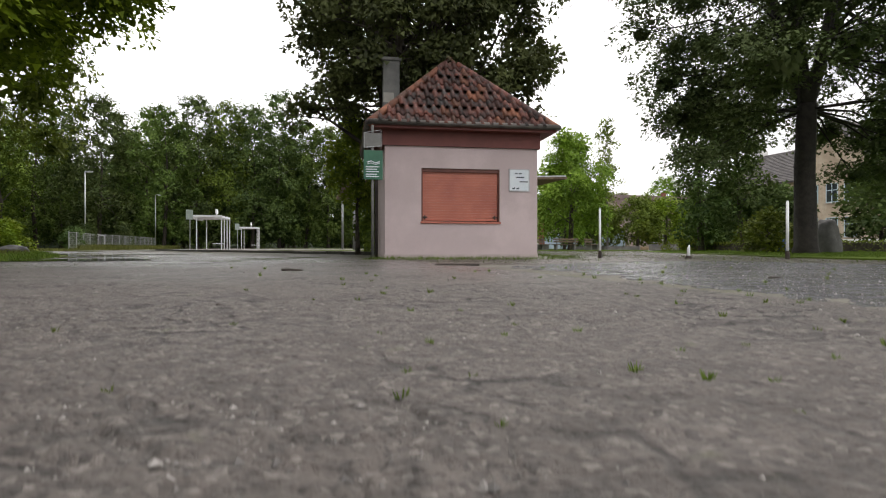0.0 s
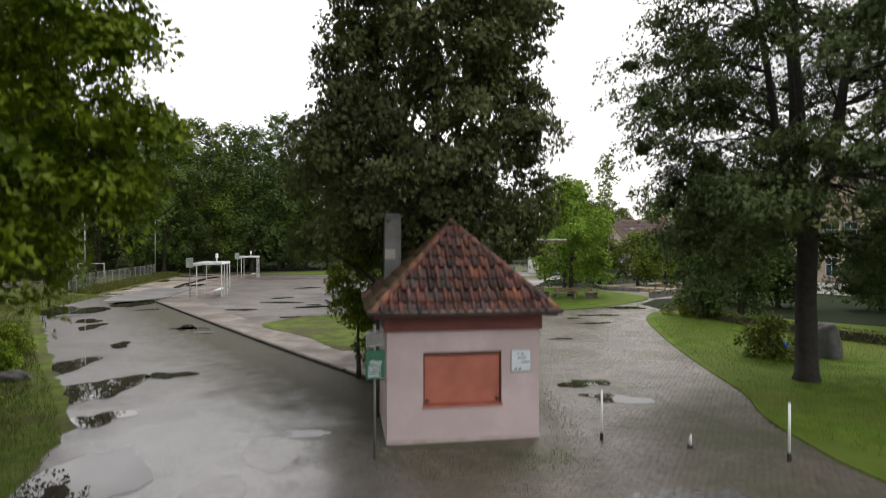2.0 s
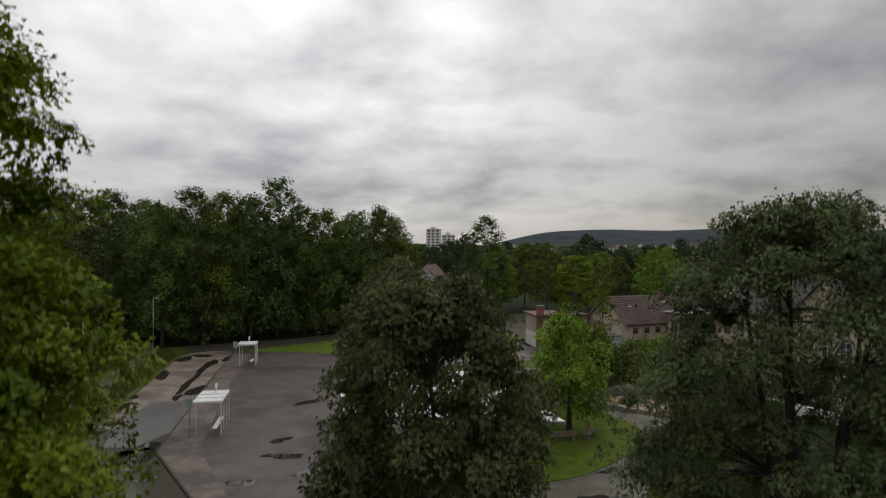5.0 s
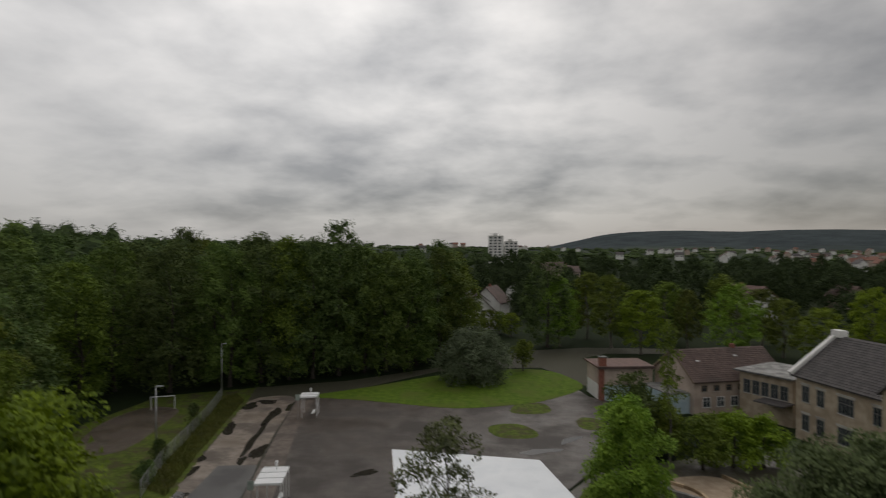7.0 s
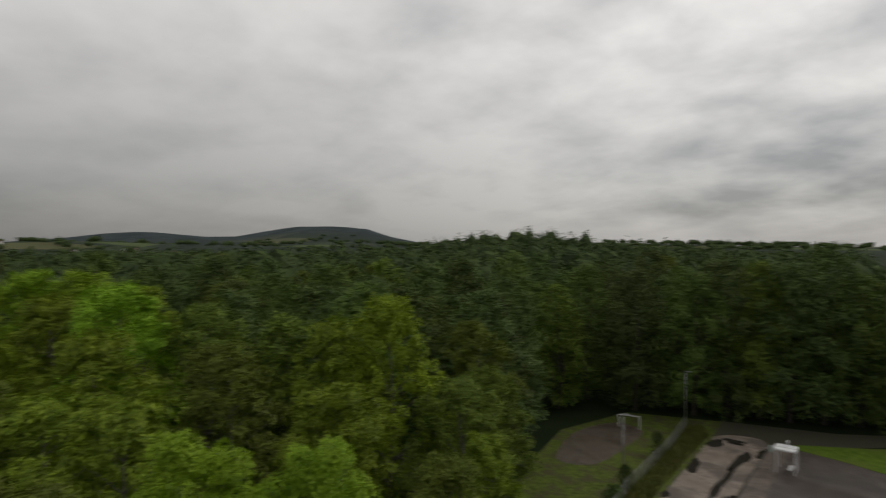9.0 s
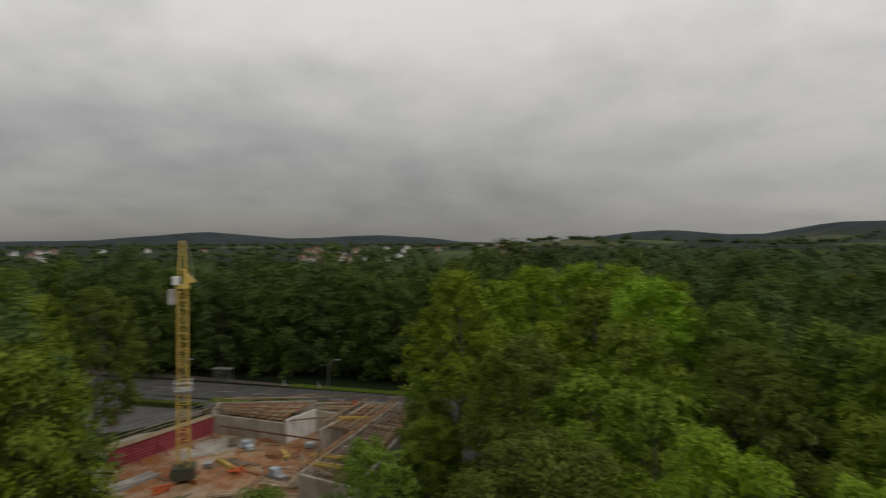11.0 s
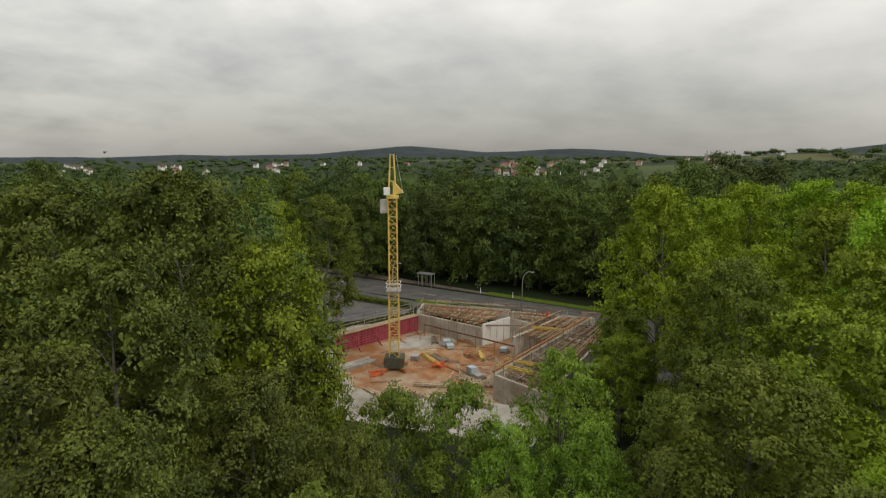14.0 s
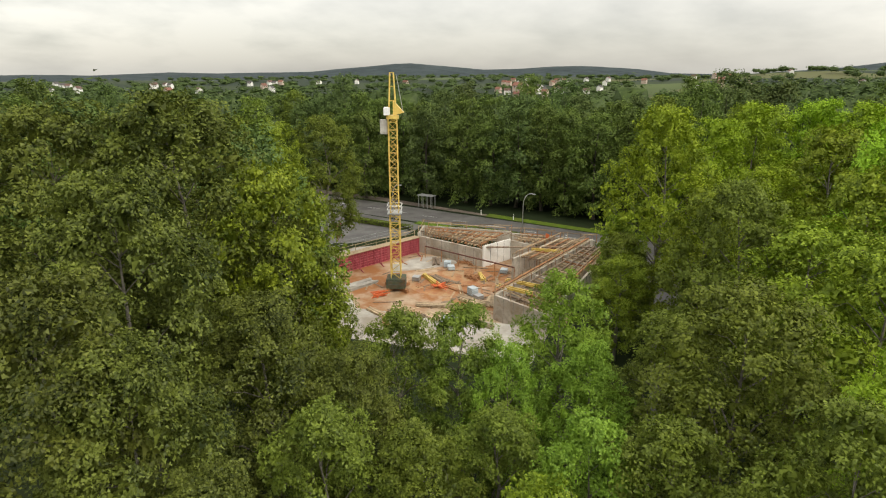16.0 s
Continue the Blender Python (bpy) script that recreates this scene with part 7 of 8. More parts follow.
def plant_village():
    rng = random.Random(21)
    kinds, far_kinds, spots = [], [], []
    for b, d in ((2.2, 150), (2.9, 172), (-11.4, 255), (-22.2, 200), (-2.2, 385), (3.4, 196), (-30.8, 172), (-5.6, 400), (0.4, 300), (-12.8, 262), (-4.0, 430), (-9.6, 300), (-7.2, 285), (-30.5, 215), (-25.5, 255), (-1.0, 350)):
        spots.append((b, d))
    for _ in range(70):
        spots.append((rng.uniform(-36, -13) if rng.random() < 0.75 else rng.uniform(-13, 12), 560 + 800 * rng.random() ** 0.8))
    for _ in range(34):
        spots.append((rng.uniform(-33, -21), 430 + 420 * rng.random()))
    for b, w, n in ((148, 1.2, 6), (141, 1.2, 5), (133, 3.0, 6), (124, 4.0, 4), (108, 2.2, 26), (102, 3.0, 6), (91.5, 2.0, 9), (84, 3.0, 4), (77, 2.5, 6)):
        for _ in range(n):
            spots.append((rng.gauss(b, w), 700 + 420 * rng.random()))
    for n, (wall, roof, lab) in enumerate((("white_wall", "roof_red", "small white house with red roof in the distant town"), ("white_wall", "roof_dark", "small white house with dark roof in the distant town"), ("pink_wall", "roof_orange", "small cream house with orange roof in the distant town"))):
        x, y = az(106 + 2 * n, 800 + 40 * n)
        far_kinds.append(far_house((x, y, terrain(x, y) + 5.0), 40 * n, wall, roof, lab))
    for i, (b, d) in enumerate(spots):
        x, y = az(b, d)
        z = terrain(x, y) + (2.0 if d > 300 else 0.0) + (5.0 if d > 470 else 0)
        if i < 5:
            L, W, ez, rz, wall, roof, lab = ((11, 9, 4.5, 9.0, "white_wall", "roof_brown", "white rendered village house with steep brown roof"), (13, 9.5, 5.5, 9.2, "white_wall", "roof_dark", "white village house with dark roof"),
                                             (12, 9, 4.6, 8.5, "pink_wall", "roof_red", "cream village house with red roof"), (14, 10, 6.0, 9.6, "white_wall", "roof_red", "white village house with red tiled roof"),
                                             (24, 10, 6.2, 9.6, "pink_wall", "roof_brown", "long terrace of village houses with brown roof"))[i]
            kinds.append(village_house((x, y, z), (100, 100, 75, 115, 8)[i], L, W, ez, rz, wall, roof, lab))
        else:
            k = 4 if b in (-5.6, -4.0) else 0 if b in (3.4,) else rng.randrange(4) if d < 420 else 5 + rng.randrange(3)
            c = copy_thing((kinds + far_kinds)[k], pose(x, y, z, 0, 0, rng.choice((0, 90, 180, 270)) + rng.uniform(-25, 25)))
            if k > 4:
                c.scale = (0.58, 0.58, 0.62)


plant_village()


def tower_block(at, turn, w, d, floors, label):
    t = thing("apartment_block", label, "apartment block", at, turn, "apartment blocks")
    h = floors * 2.9
    part("wall", box(bmesh.new(), (0, 0, -8), (w, d, h)), "white_wall", t)
    part("roof", box(bmesh.new(), (-0.2, -0.2, h), (w + 0.2, d + 0.2, h + 0.6)), "concrete", t)
    part("roof_house", box(bmesh.new(), (w * 0.3, d * 0.3, h + 0.6), (w * 0.6, d * 0.7, h + 3.0)), "white_wall", t)
    for f in range(floors):
        for i in range(max(2, round(w / 4.5))):
            x = 1.2 + i * 4.4
            if x + 2.6 < w:
                part("window", box(bmesh.new(), (x, -0.12, f * 2.9 + 0.7), (x + 2.4, 0.05, f * 2.9 + 2.2)), "window", t)
    for k in range(5):
        part("antenna", bar(bmesh.new(), (w * (0.15 + 0.16 * k), d / 2, h), (w * (0.15 + 0.16 * k), d / 2, h + 3.5), 0.18), "steel", t)
    return t


tower_block((-31.0, 597, 4), 4, 15, 13, 9, "white ten-storey apartment block beyond the village")
tower_block((-15.0, 601, 4), 4, 13, 12, 7, "white eight-storey apartment block beyond the village")


# ======== the building site ========
FZ = FLOOR_Z


def wall_thing(p, q, z0, z1, th, mat, label, name="concrete_wall", posts=0):
    t = thing(name, label, "wall", group="site walls")
    part("wall_panel", bar(bmesh.new(), (*p, (z0 + z1) / 2), (*q, (z0 + z1) / 2), th, z1 - z0), mat, t)
    d = Vector((q[0] - p[0], q[1] - p[1]))
    n = max(2, int(d.length / 1.35))
    nrm = Vector((-d.y, d.x)).normalized() * (th / 2 + 0.012)
    for s in (1, -1):
        for i in range(1, n):
            c = Vector(p) + d * i / n + nrm * s
            part("joint_rib", bar(bmesh.new(), (*c, z0 + 0.02), (*c, z1 - 0.02), 0.03), "concrete_dark", t)
    # a rough guard rail on posts along the top, some of them leaning
    r = random.Random(int(abs(p[0] * 7 + q[1] * 3)))
    k = max(2, int(d.length / 2.1))
    tops = []
    for i in range(k + 1):
        c = Vector(p) + d * (i + r.uniform(-0.12, 0.12)) / k
        lean = Vector((r.uniform(-0.08, 0.08), r.uniform(-0.08, 0.08)))
        hh = r.uniform(0.75, 1.15)
        tops.append((c + lean * 0.8, z1 + hh * 0.85))
        part("guard_post", bar(bmesh.new(), (*c, z1 - 0.4), (*(c + lean), z1 + hh), 0.06), r.choice(("wood", "timber", "rust")), t)
    for (a, za), (b, zb) in zip(tops, tops[1:]):
        if r.random() < 0.85:
            part("guard_rail", bar(bmesh.new(), (*a, za), (*b, zb), 0.04, 0.11), r.choice(("wood", "timber")), t)
    for i in range(posts):
        c = Vector(p) + d * (i + 0.5) / posts
        part("starter_bar", bar(bmesh.new(), (*c, z1), (c.x, c.y, z1 + 0.9), 0.045), "rust", t)
    return t


def formwork():
    """Red panel formwork: panels with ribs, walings, raking props and a boarded walkway."""
    t = thing("formwork_wall", "dark red steel formwork wall with raking props", "formwork", (-76.0, -42.0, FZ), math.degrees(math.atan2(-5.0, 14.6)))
    L, h = 15.2, 2.3
    n = 12
    w = L / n
    bm = bmesh.new()
    box(bm, (0.02, -0.06, 0), (w - 0.02, 0, h))
    pm = mesh_of(bm, "panel", M["formwork_red"])
    bm = bmesh.new()
    for k in range(7):
        z = 0.06 + k * (h - 0.12) / 6
        box(bm, (0.03, 0, z - 0.04), (w - 0.03, 0.09, z + 0.04))
    rm = mesh_of(bm, "rib_set", M["formwork_rib"])
    bm = bmesh.new()
    for x in (0.06, w / 2, w - 0.06):
        box(bm, (x - 0.03, 0.0, 0.02), (x + 0.03, 0.11, h - 0.02))
    sm = mesh_of(bm, "stud_set", M["formwork_rib"])
    for i in range(n):
        p = new("panel", pm)
        p.parent = t
        p.matrix_basis = pose(i * w, 0, 0)
        for me in (rm, sm):
            r = new(me.name.split(".")[0], me)
            r.parent = p
    for x in (2.0, 5.5, 9.0, 12.6):
        part("prop", bar(bmesh.new(), (x, 0.1, 2.0), (x - 0.3, 2.0, 0.0), 0.08), "formwork_red", t)
        part("prop", bar(bmesh.new(), (x, 0.1, 1.2), (x - 0.3, 2.0, 0.0), 0.06), "formwork_red", t)
    part("walkway", box(bmesh.new(), (0, -1.1, h + 0.02), (L, 0.25, h + 0.09)), "timber", t, "timber walkway boards")
    for i in range(9):
        x = 0.2 + i * (L - 0.4) / 8
        part("bracket", bar(bmesh.new(), (x, 0.2, h - 0.15), (x, -1.0, h - 0.02), 0.07), "rust", t)
        part("guard_post", bar(bmesh.new(), (x, -1.0, h), (x, -1.0, h + 1.0), 0.05), "timber", t)
    part("guard_rail", bar(bmesh.new(), (0, -1.0, h + 0.95), (L, -1.0, h + 0.95), 0.12, 0.03), "timber", t)
    part("guard_rail", bar(bmesh.new(), (0, -1.0, h + 0.5), (L, -1.0, h + 0.5), 0.12, 0.03), "timber", t)


formwork()
wall_thing((-76.0, -42.0), (-73.6, -30.6), FZ, 1.35, 0.3, "concrete_raw", "pale concrete wall of the pit")
wall_thing((-80.4, -43.6), (-83.2, -30.0), FZ, 1.75, 0.3, "concrete_raw", "pale concrete wall of the pit")
wall_thing((-83.2, -30.0), (-84.6, -17.4), FZ, 1.5, 0.3, "concrete_raw", "pale concrete wall of the pit")
wall_thing((-76.0, -42.2), (-80.4, -43.6), FZ, 1.8, 0.3, "concrete_raw", "pale concrete corner wall")
wall_thing((-73.4, -30.5), (-78.6, -28.4), FZ, 1.9, 0.25, "white_wall", "white faced concrete cross wall")
wall_thing((-78.6, -28.2), (-77.6, -24.4), FZ, 1.7, 0.25, "concrete_raw", "pale concrete room wall")
wall_thing((-71.0, -25.2), (-84.2, -22.2), FZ, 1.5, 0.3, "concrete_raw", "pale concrete room wall", posts=9)
wall_thing((-57.0, -22.2), (-84.4, -17.8), FZ, 1.75, 0.3, "concrete_raw", "long pale concrete wall")
wall_thing((-57.0, -22.2), (-54.4, -15.6), FZ, 1.7, 0.3, "concrete_raw", "pale concrete end wall with form ties")
wall_thing((-54.4, -15.6), (-82.0, -14.2), FZ, 1.6, 0.3, "concrete_raw", "pale concrete outer wall")
wall_thing((-66.0, -20.7), (-64.4, -15.2), FZ, 1.5, 0.25, "concrete_raw", "pale concrete room wall")
wall_thing((-74.0, -19.4), (-72.8, -14.8), FZ, 1.5, 0.25, "concrete_raw", "pale concrete room wall")


def joist_deck(a, b, c, d, z, n, label):
    """Timber joists laid across between two walls, on steel props."""
    t = thing("joist_deck", label, "formwork deck")
    A, B, C, D = (Vector(p) for p in (a, b, c, d))
    for i in range(n):
        f0 = (i + 0.5) / n
        p, q = A.lerp(B, f0), D.lerp(C, f0)
        zz = z + random.uniform(-0.04, 0.04)
        part("joist", bar(bmesh.new(), (*p, zz), (*q, zz), 0.11, 0.2), random.choice(("timber", "timber", "rust", "wood")), t)
        m_ = p.lerp(q, random.uniform(0.25, 0.75))
        part("prop", bar(bmesh.new(), (*m_, FZ), (*m_, zz - 0.1), 0.06), "rust", t)
    for f0 in (0.3, 0.7):
        p, q = A.lerp(D, f0), B.lerp(C, f0)
        part("bearer", bar(bmesh.new(), (*p, z - 0.2), (*q, z - 0.2), 0.12, 0.2), "wood", t)
    for f0 in (0.08, 0.36, 0.62, 0.94):
        p, q = A.lerp(D, f0), B.lerp(C, f0)
        part("runner", bar(bmesh.new(), (*p, z + 0.17), (*q, z + 0.17), 0.16, 0.12), random.choice(("timber", "wood", "rust")), t)
    part("rail", bar(bmesh.new(), (*A, z + 0.95), (*B, z + 0.95), 0.05, 0.12), "timber", t)
    part("rail", bar(bmesh.new(), (*D, z + 0.95), (*C, z + 0.95), 0.05, 0.12), "timber", t)
    k = max(2, int((B - A).length / 2.2))
    for i in range(k + 1):
        for P, Q in ((A, B), (D, C)):
            p = P.lerp(Q, i / k)
            part("rail_post", bar(bmesh.new(), (*p, z), (*p, z + 1.0), 0.05), "rust", t)


joist_deck((-76.4, -41.2), (-74.2, -31.4), (-82.4, -30.6), (-80.0, -42.6), 1.5, 17, "timber joists and rails over the pit's edge")
joist_deck((-79.0, -27.8), (-79.6, -23.9), (-83.8, -23.2), (-83.2, -28.4), 1.55, 7, "timber joists between concrete walls")
joist_deck((-72.0, -24.6), (-83.2, -22.2), (-83.6, -18.6), (-71.4, -20.4), 1.5, 14, "timber joists between concrete walls")
joist_deck((-57.6, -21.4), (-81.6, -17.6), (-80.8, -15.0), (-55.6, -16.2), 1.45, 24, "weathered timber joists over the near rooms")
wb = thing("steel_beam", "long dark brown steel beam on the wall", "beam")
part("flange", bar(bmesh.new(), (-57.2, -22.5, 1.98), (-83.8, -18.2, 2.0), 0.3, 0.05), "rust", wb)
part("web", bar(bmesh.new(), (-57.2, -22.5, 1.87), (-83.8, -18.2, 1.88), 0.08, 0.2), "frame_dark", wb)
wb2 = thing("steel_beam", "long dark steel beam laid over the rooms", "beam")
part("flange", bar(bmesh.new(), (-73.6, -31.0, 1.62), (-79.8, -17.4, 1.75), 0.25, 0.16), "wood", wb2)


wb3 = thing("steel_beam", "long brown steel beam resting on trestles", "beam")
part("flange", bar(bmesh.new(), (-73.6, -39.8, 0.62), (-70.0, -24.6, 0.62), 0.22, 0.14), "frame_dark", wb3)
for k in range(6):
    x, y = -73.6 + 3.6 * k / 5, -39.8 + 15.2 * k / 5
    part("trestle", bar(bmesh.new(), (x, y, FZ), (x, y, 0.55), 0.09), "rust", wb3)
M["ballast"] = material("ballast", (0.035, 0.05, 0.03), (0.07, 0.085, 0.05), 1.5, 0.7, None, 0.2, 30, c3=(0.10, 0.06, 0.03), big=0.8)


def crane():
    """Tower crane with its jib folded: lattice mast, ballast, ring, cab, peak."""
    t = thing("tower_crane", "yellow lattice tower crane with folded jib and white cab", "crane", (-60.3, -36.8, FZ), 116)
    w = 0.55
    H = 21.2

    def lattice(name, z0, z1, hw, step, r):
        bm = bmesh.new()
        for sx, sy in ((-1, -1), (1, -1), (1, 1), (-1, 1)):
            bar(bm, (sx * hw, sy * hw, z0), (sx * hw, sy * hw, z1), r * 2.2)
        k, z = 0, z0
        while z < z1 - 0.05:
            zt = min(z + step, z1)
            c = [(-hw, -hw), (hw, -hw), (hw, hw), (-hw, hw)]
            for i in range(4):
                a, b = c[i], c[(i + 1) % 4]
                if k % 2:
                    a, b = b, a
                bar(bm, (*a, z), (*b, zt), r * 1.4)
                bar(bm, (*c[i], z), (*c[(i + 1) % 4], z), r * 1.3)
            z, k = zt, k + 1
        return part(name, bm, "yellow", t)

    lattice("lower_mast", 0.6, 10.0, w + 0.04, 1.0, 0.045)
    lattice("upper_mast", 10.0, H, w - 0.05, 0.9, 0.04)
    part("base_cross", bar(bar(bmesh.new(), (-1.5, -1.5, 0.3), (1.5, 1.5, 0.3), 0.3, 0.4), (-1.5, 1.5, 0.3), (1.5, -1.5, 0.3), 0.3, 0.4), "rust", t)
    part("ballast_block", box(bmesh.new(), (-1.2, -1.1, 0.4), (1.2, 1.1, 1.7), 0.06), "ballast", t, "dark green stacked ballast block")
    for z in (1.0, 1.5):
        part("ballast_joint", box(bmesh.new(), (-1.21, -1.11, z - 0.02), (1.21, 1.11, z + 0.02)), "ink", t)
    part("power_box", box(bmesh.new(), (-0.45, 0.5, 2.0), (0.45, 1.1, 3.2), 0.05), "white_paint", t, "white control box")
    rg = part("platform", box(bmesh.new(), (-0.85, -0.85, 9.9), (0.85, 0.85, 10.05)), "steel", t, "grey steel work platform")
    for z in (10.5, 11.0):
        for a, b in (((-.85, -.85), (.85, -.85)), ((.85, -.85), (.85, .85)), ((.85, .85), (-.85, .85)), ((-.85, .85), (-.85, -.85))):
            part("railing", bar(bmesh.new(), (*a, z), (*b, z), 0.06), "white_paint", rg)
    cab = part("cab", box(bmesh.new(), (-1.45, -0.45, H - 1.75), (-0.64, 0.45, H - 0.1), 0.06), "concrete", t, "pale grey driver's cab")
    part("cab_window", box(bmesh.new(), (-1.47, -0.38, H - 1.1), (-1.40, 0.38, H - 0.3)), "window", cab)
    part("cab_window", box(bmesh.new(), (-1.35, 0.43, H - 1.1), (-0.75, 0.47, H - 0.3)), "window", cab)
    part("slewing_ring", tube(bmesh.new(), [(0, 0, H), (0, 0, H + 0.4)], 0.75, 18), "yellow", t)
    bm = bmesh.new()
    vs = [bm.verts.new(c) for c in ((0.1, -0.5, H + 0.4), (1.35, -0.35, H + 0.7), (0.1, -0.4, H + 2.1), (0.1, 0.5, H + 0.4), (1.35, 0.35, H + 0.7), (0.1, 0.4, H + 2.1))]
    for f in ((0, 1, 2), (5, 4, 3), (0, 3, 4, 1), (1, 4, 5, 2), (2, 5, 3, 0)):
        bm.faces.new([vs[i] for i in f])
    part("jib_foot", bm, "yellow", t, "yellow triangular jib foot")
    part("winch_box", box(bmesh.new(), (-1.0, -0.5, H + 0.4), (-0.3, 0.5, H + 1.3), 0.06), "white_paint", t)
    for sx, sy in ((-1, -1), (1, -1), (1, 1), (-1, 1)):
        part("peak_leg", bar(bmesh.new(), (sx * 0.42, sy * 0.42, H + 0.4), (sx * 0.2, sy * 0.2, H + 5.2), 0.10), "yellow", t)
    for z, q in ((H + 2.0, 0.36), (H + 3.6, 0.28), (H + 5.1, 0.21)):
        part("peak_tie", box(box(bmesh.new(), (-q, -q, z), (q, -q + 0.08, z + 0.08)), (-q, q - 0.08, z), (q, q, z + 0.08)), "yellow", t)
    part("hoist_rope", tube(bmesh.new(), [(0.5, 0.0, H + 5.0), (1.25, 0, H + 0.7)], 0.03, 5), "steel", t)


crane()


# stacks and odds and ends on the site floor
def board_stack(at, turn, n, L, mat, label, w=0.18, th=0.06, rows=3, z=FZ):
    t = thing("board_stack", label, "building material", (*at, z), turn, "stacks on the site floor")
    r = random.Random(int(at[0] * 10))
    for k in range(rows):
        for i in range(n):
            x0 = r.uniform(-0.2, 0.2)
            y = (i - n / 2) * (w + 0.04) + r.uniform(-0.05, 0.05)
            b = part("board", box(bmesh.new(), (-L / 2 + x0, y, k * (th + 0.03)), (L / 2 + x0, y + w, k * (th + 0.03) + th)), mat, t)
            b.matrix_basis = pose(0, 0, 0, 0, 0, r.uniform(-4, 4))


board_stack((-64.9, -34.2), 50, 4, 5.0, "yellow", "stack of yellow formwork beams", 0.12, 0.2, 2)
board_stack((-69.0, -28.8), 35, 3, 2.8, "yellow", "short stack of yellow beams", 0.14, 0.2, 2)
board_stack((-66.0, -33.5), 60, 5, 3.2, "wood", "stack of dark timber boards")
board_stack((-72.4, -37.4), 30, 4, 3.0, "wood", "stack of dark timber boards", 0.2, 0.12, 2)
board_stack((-69.8, -31.0), 20, 6, 2.6, "rust", "pile of rusty steel and timber")
board_stack((-60.6, -26.2), 75, 7, 3.8, "timber", "stack of pale sawn timber")
board_stack((-61.6, -24.4), 15, 5, 3.4, "timber", "loose pile of sawn timber")
board_stack((-57.6, -29.6), 110, 5, 5.0, "timber", "row of sawn boards at the pit's edge")
board_stack((-58.6, -42.0), 160, 4, 6.0, "concrete", "row of concrete slabs at the pit's edge", 0.4, 0.15, 2)
board_stack((-66.6, -24.6), 40, 6, 2.6, "wood", "heap of used shuttering boards")
board_stack((-56.0, -25.6), 95, 5, 3.6, "timber", "stack of pale sawn timber")


rb = random.Random(21)
for _ in range(16):
    x, y = rb.uniform(-71, -57.5), rb.uniform(-38, -24)
    if inside(x, y, PIT) and inside(x + 1.5, y, PIT) and math.hypot(x + 60.3, y + 36.8) > 3.2:
        board_stack((x, y), rb.uniform(0, 180), rb.randint(2, 4), rb.uniform(1.6, 4.2), rb.choice(("wood", "wood", "timber", "rust")), "loose heap of used shuttering boards on the floor", 0.16, 0.07, rb.randint(1, 2))
plank_meshes = [mesh_of(box(bmesh.new(), (-L_ / 2, -0.1, 0), (L_ / 2, 0.1, 0.05), 0.008), "plank", M[mat]) for L_, mat in ((2.2, "timber"), (3.4, "wood"), (4.4, "timber"), (1.4, "wood"), (2.8, "rust"))]
for k in range(64):
    x, y = rb.uniform(-75, -55), rb.uniform(-42, -22)
    if inside(x, y, PIT) and inside(x + 2.4, y, PIT) and inside(x - 2.4, y, PIT) and math.hypot(x + 60.3, y + 36.8) > 3.4:
        ob = new("plank", plank_meshes[k % 5])
        ob.matrix_basis = pose(x, y, FZ + 0.025, 0, 0, rb.choice((20, 75, 110, 160)) + rb.uniform(-12, 12))
        tagged(ob, "loose weathered shuttering plank lying on the site floor", "plank", "planks on the site floor")
for x, y, turn, n, L, mat in ((-50.2, -33.0, 70, 4, 3.6, "timber"), (-51.4, -30.2, 95, 3, 4.4, "wood"), (-51.9, -27.4, 60, 5, 2.4, "timber"), (-52.4, -22.0, 85, 4, 3.2, "wood"), (-52.2, -40.2, 130, 4, 4.0, "timber"), (-48.4, -31.0, 40, 3, 2.6, "rust"), (-55.0, -43.4, 140, 3, 4.6, "wood")):
    board_stack((x, y), turn, n, L, mat, "rough stack of used boards beside the pit", 0.18, 0.08, 2, 0.026)
for at, turn in (((-59.2, -20.9), 80), ((-61.5, -20.6), 85), ((-75.6, -21.9), 100)):
    g = thing("deck_beam", "yellow formwork beam laid on the joists", "beam", (*at, 1.62), turn, "yellow beams on the joists")
    for k in range(2):
        part("flange", box(bmesh.new(), (-2.2, k * 0.5, 0), (2.2, k * 0.5 + 0.14, 0.05)), "yellow", g)
        part("web", box(bmesh.new(), (-2.2, k * 0.5 + 0.05, 0.05), (2.2, k * 0.5 + 0.09, 0.2)), "yellow", g)
        part("flange", box(bmesh.new(), (-2.2, k * 0.5, 0.2), (2.2, k * 0.5 + 0.14, 0.25)), "yellow", g)


def pallet_load(at, turn, mat, label, n=3):
    t = thing("pallet_load", label, "pallet", (*at, FZ), turn, "pallets on the site floor")
    for i in range(4):
        part("pallet_board", box(bmesh.new(), (-0.6, -0.5 + i * 0.27, 0.08), (0.6, -0.3 + i * 0.27, 0.12)), "wood", t)
    for i in range(3):
        part("bearer", box(bmesh.new(), (-0.6 + i * 0.55, -0.5, 0), (-0.5 + i * 0.55, 0.5, 0.08)), "wood", t)
    for i in range(n):
        part("bale", box(bmesh.new(), (-0.55, -0.48, 0.12 + i * 0.25), (0.55, 0.48, 0.35 + i * 0.25), 0.06), mat, t)


pallet_load((-71.3, -35.0), 20, "tarp", "pallet of grey wrapped insulation")
pallet_load((-70.4, -34.0), 35, "tarp", "pallet of grey wrapped insulation", 2)
pallet_load((-72.4, -26.9), 10, "tarp", "pallet of grey wrapped blocks", 2)
pallet_load((-62.6, -27.3), 60, "tarp", "pallet of blue-grey wrapped material", 4)
pallet_load((-61.8, -26.2), 60, "steel", "pallet with grey steel parts", 2)
pallet_load((-64.4, -36.2), 15, "steel", "pallet with grey steel parts", 2)


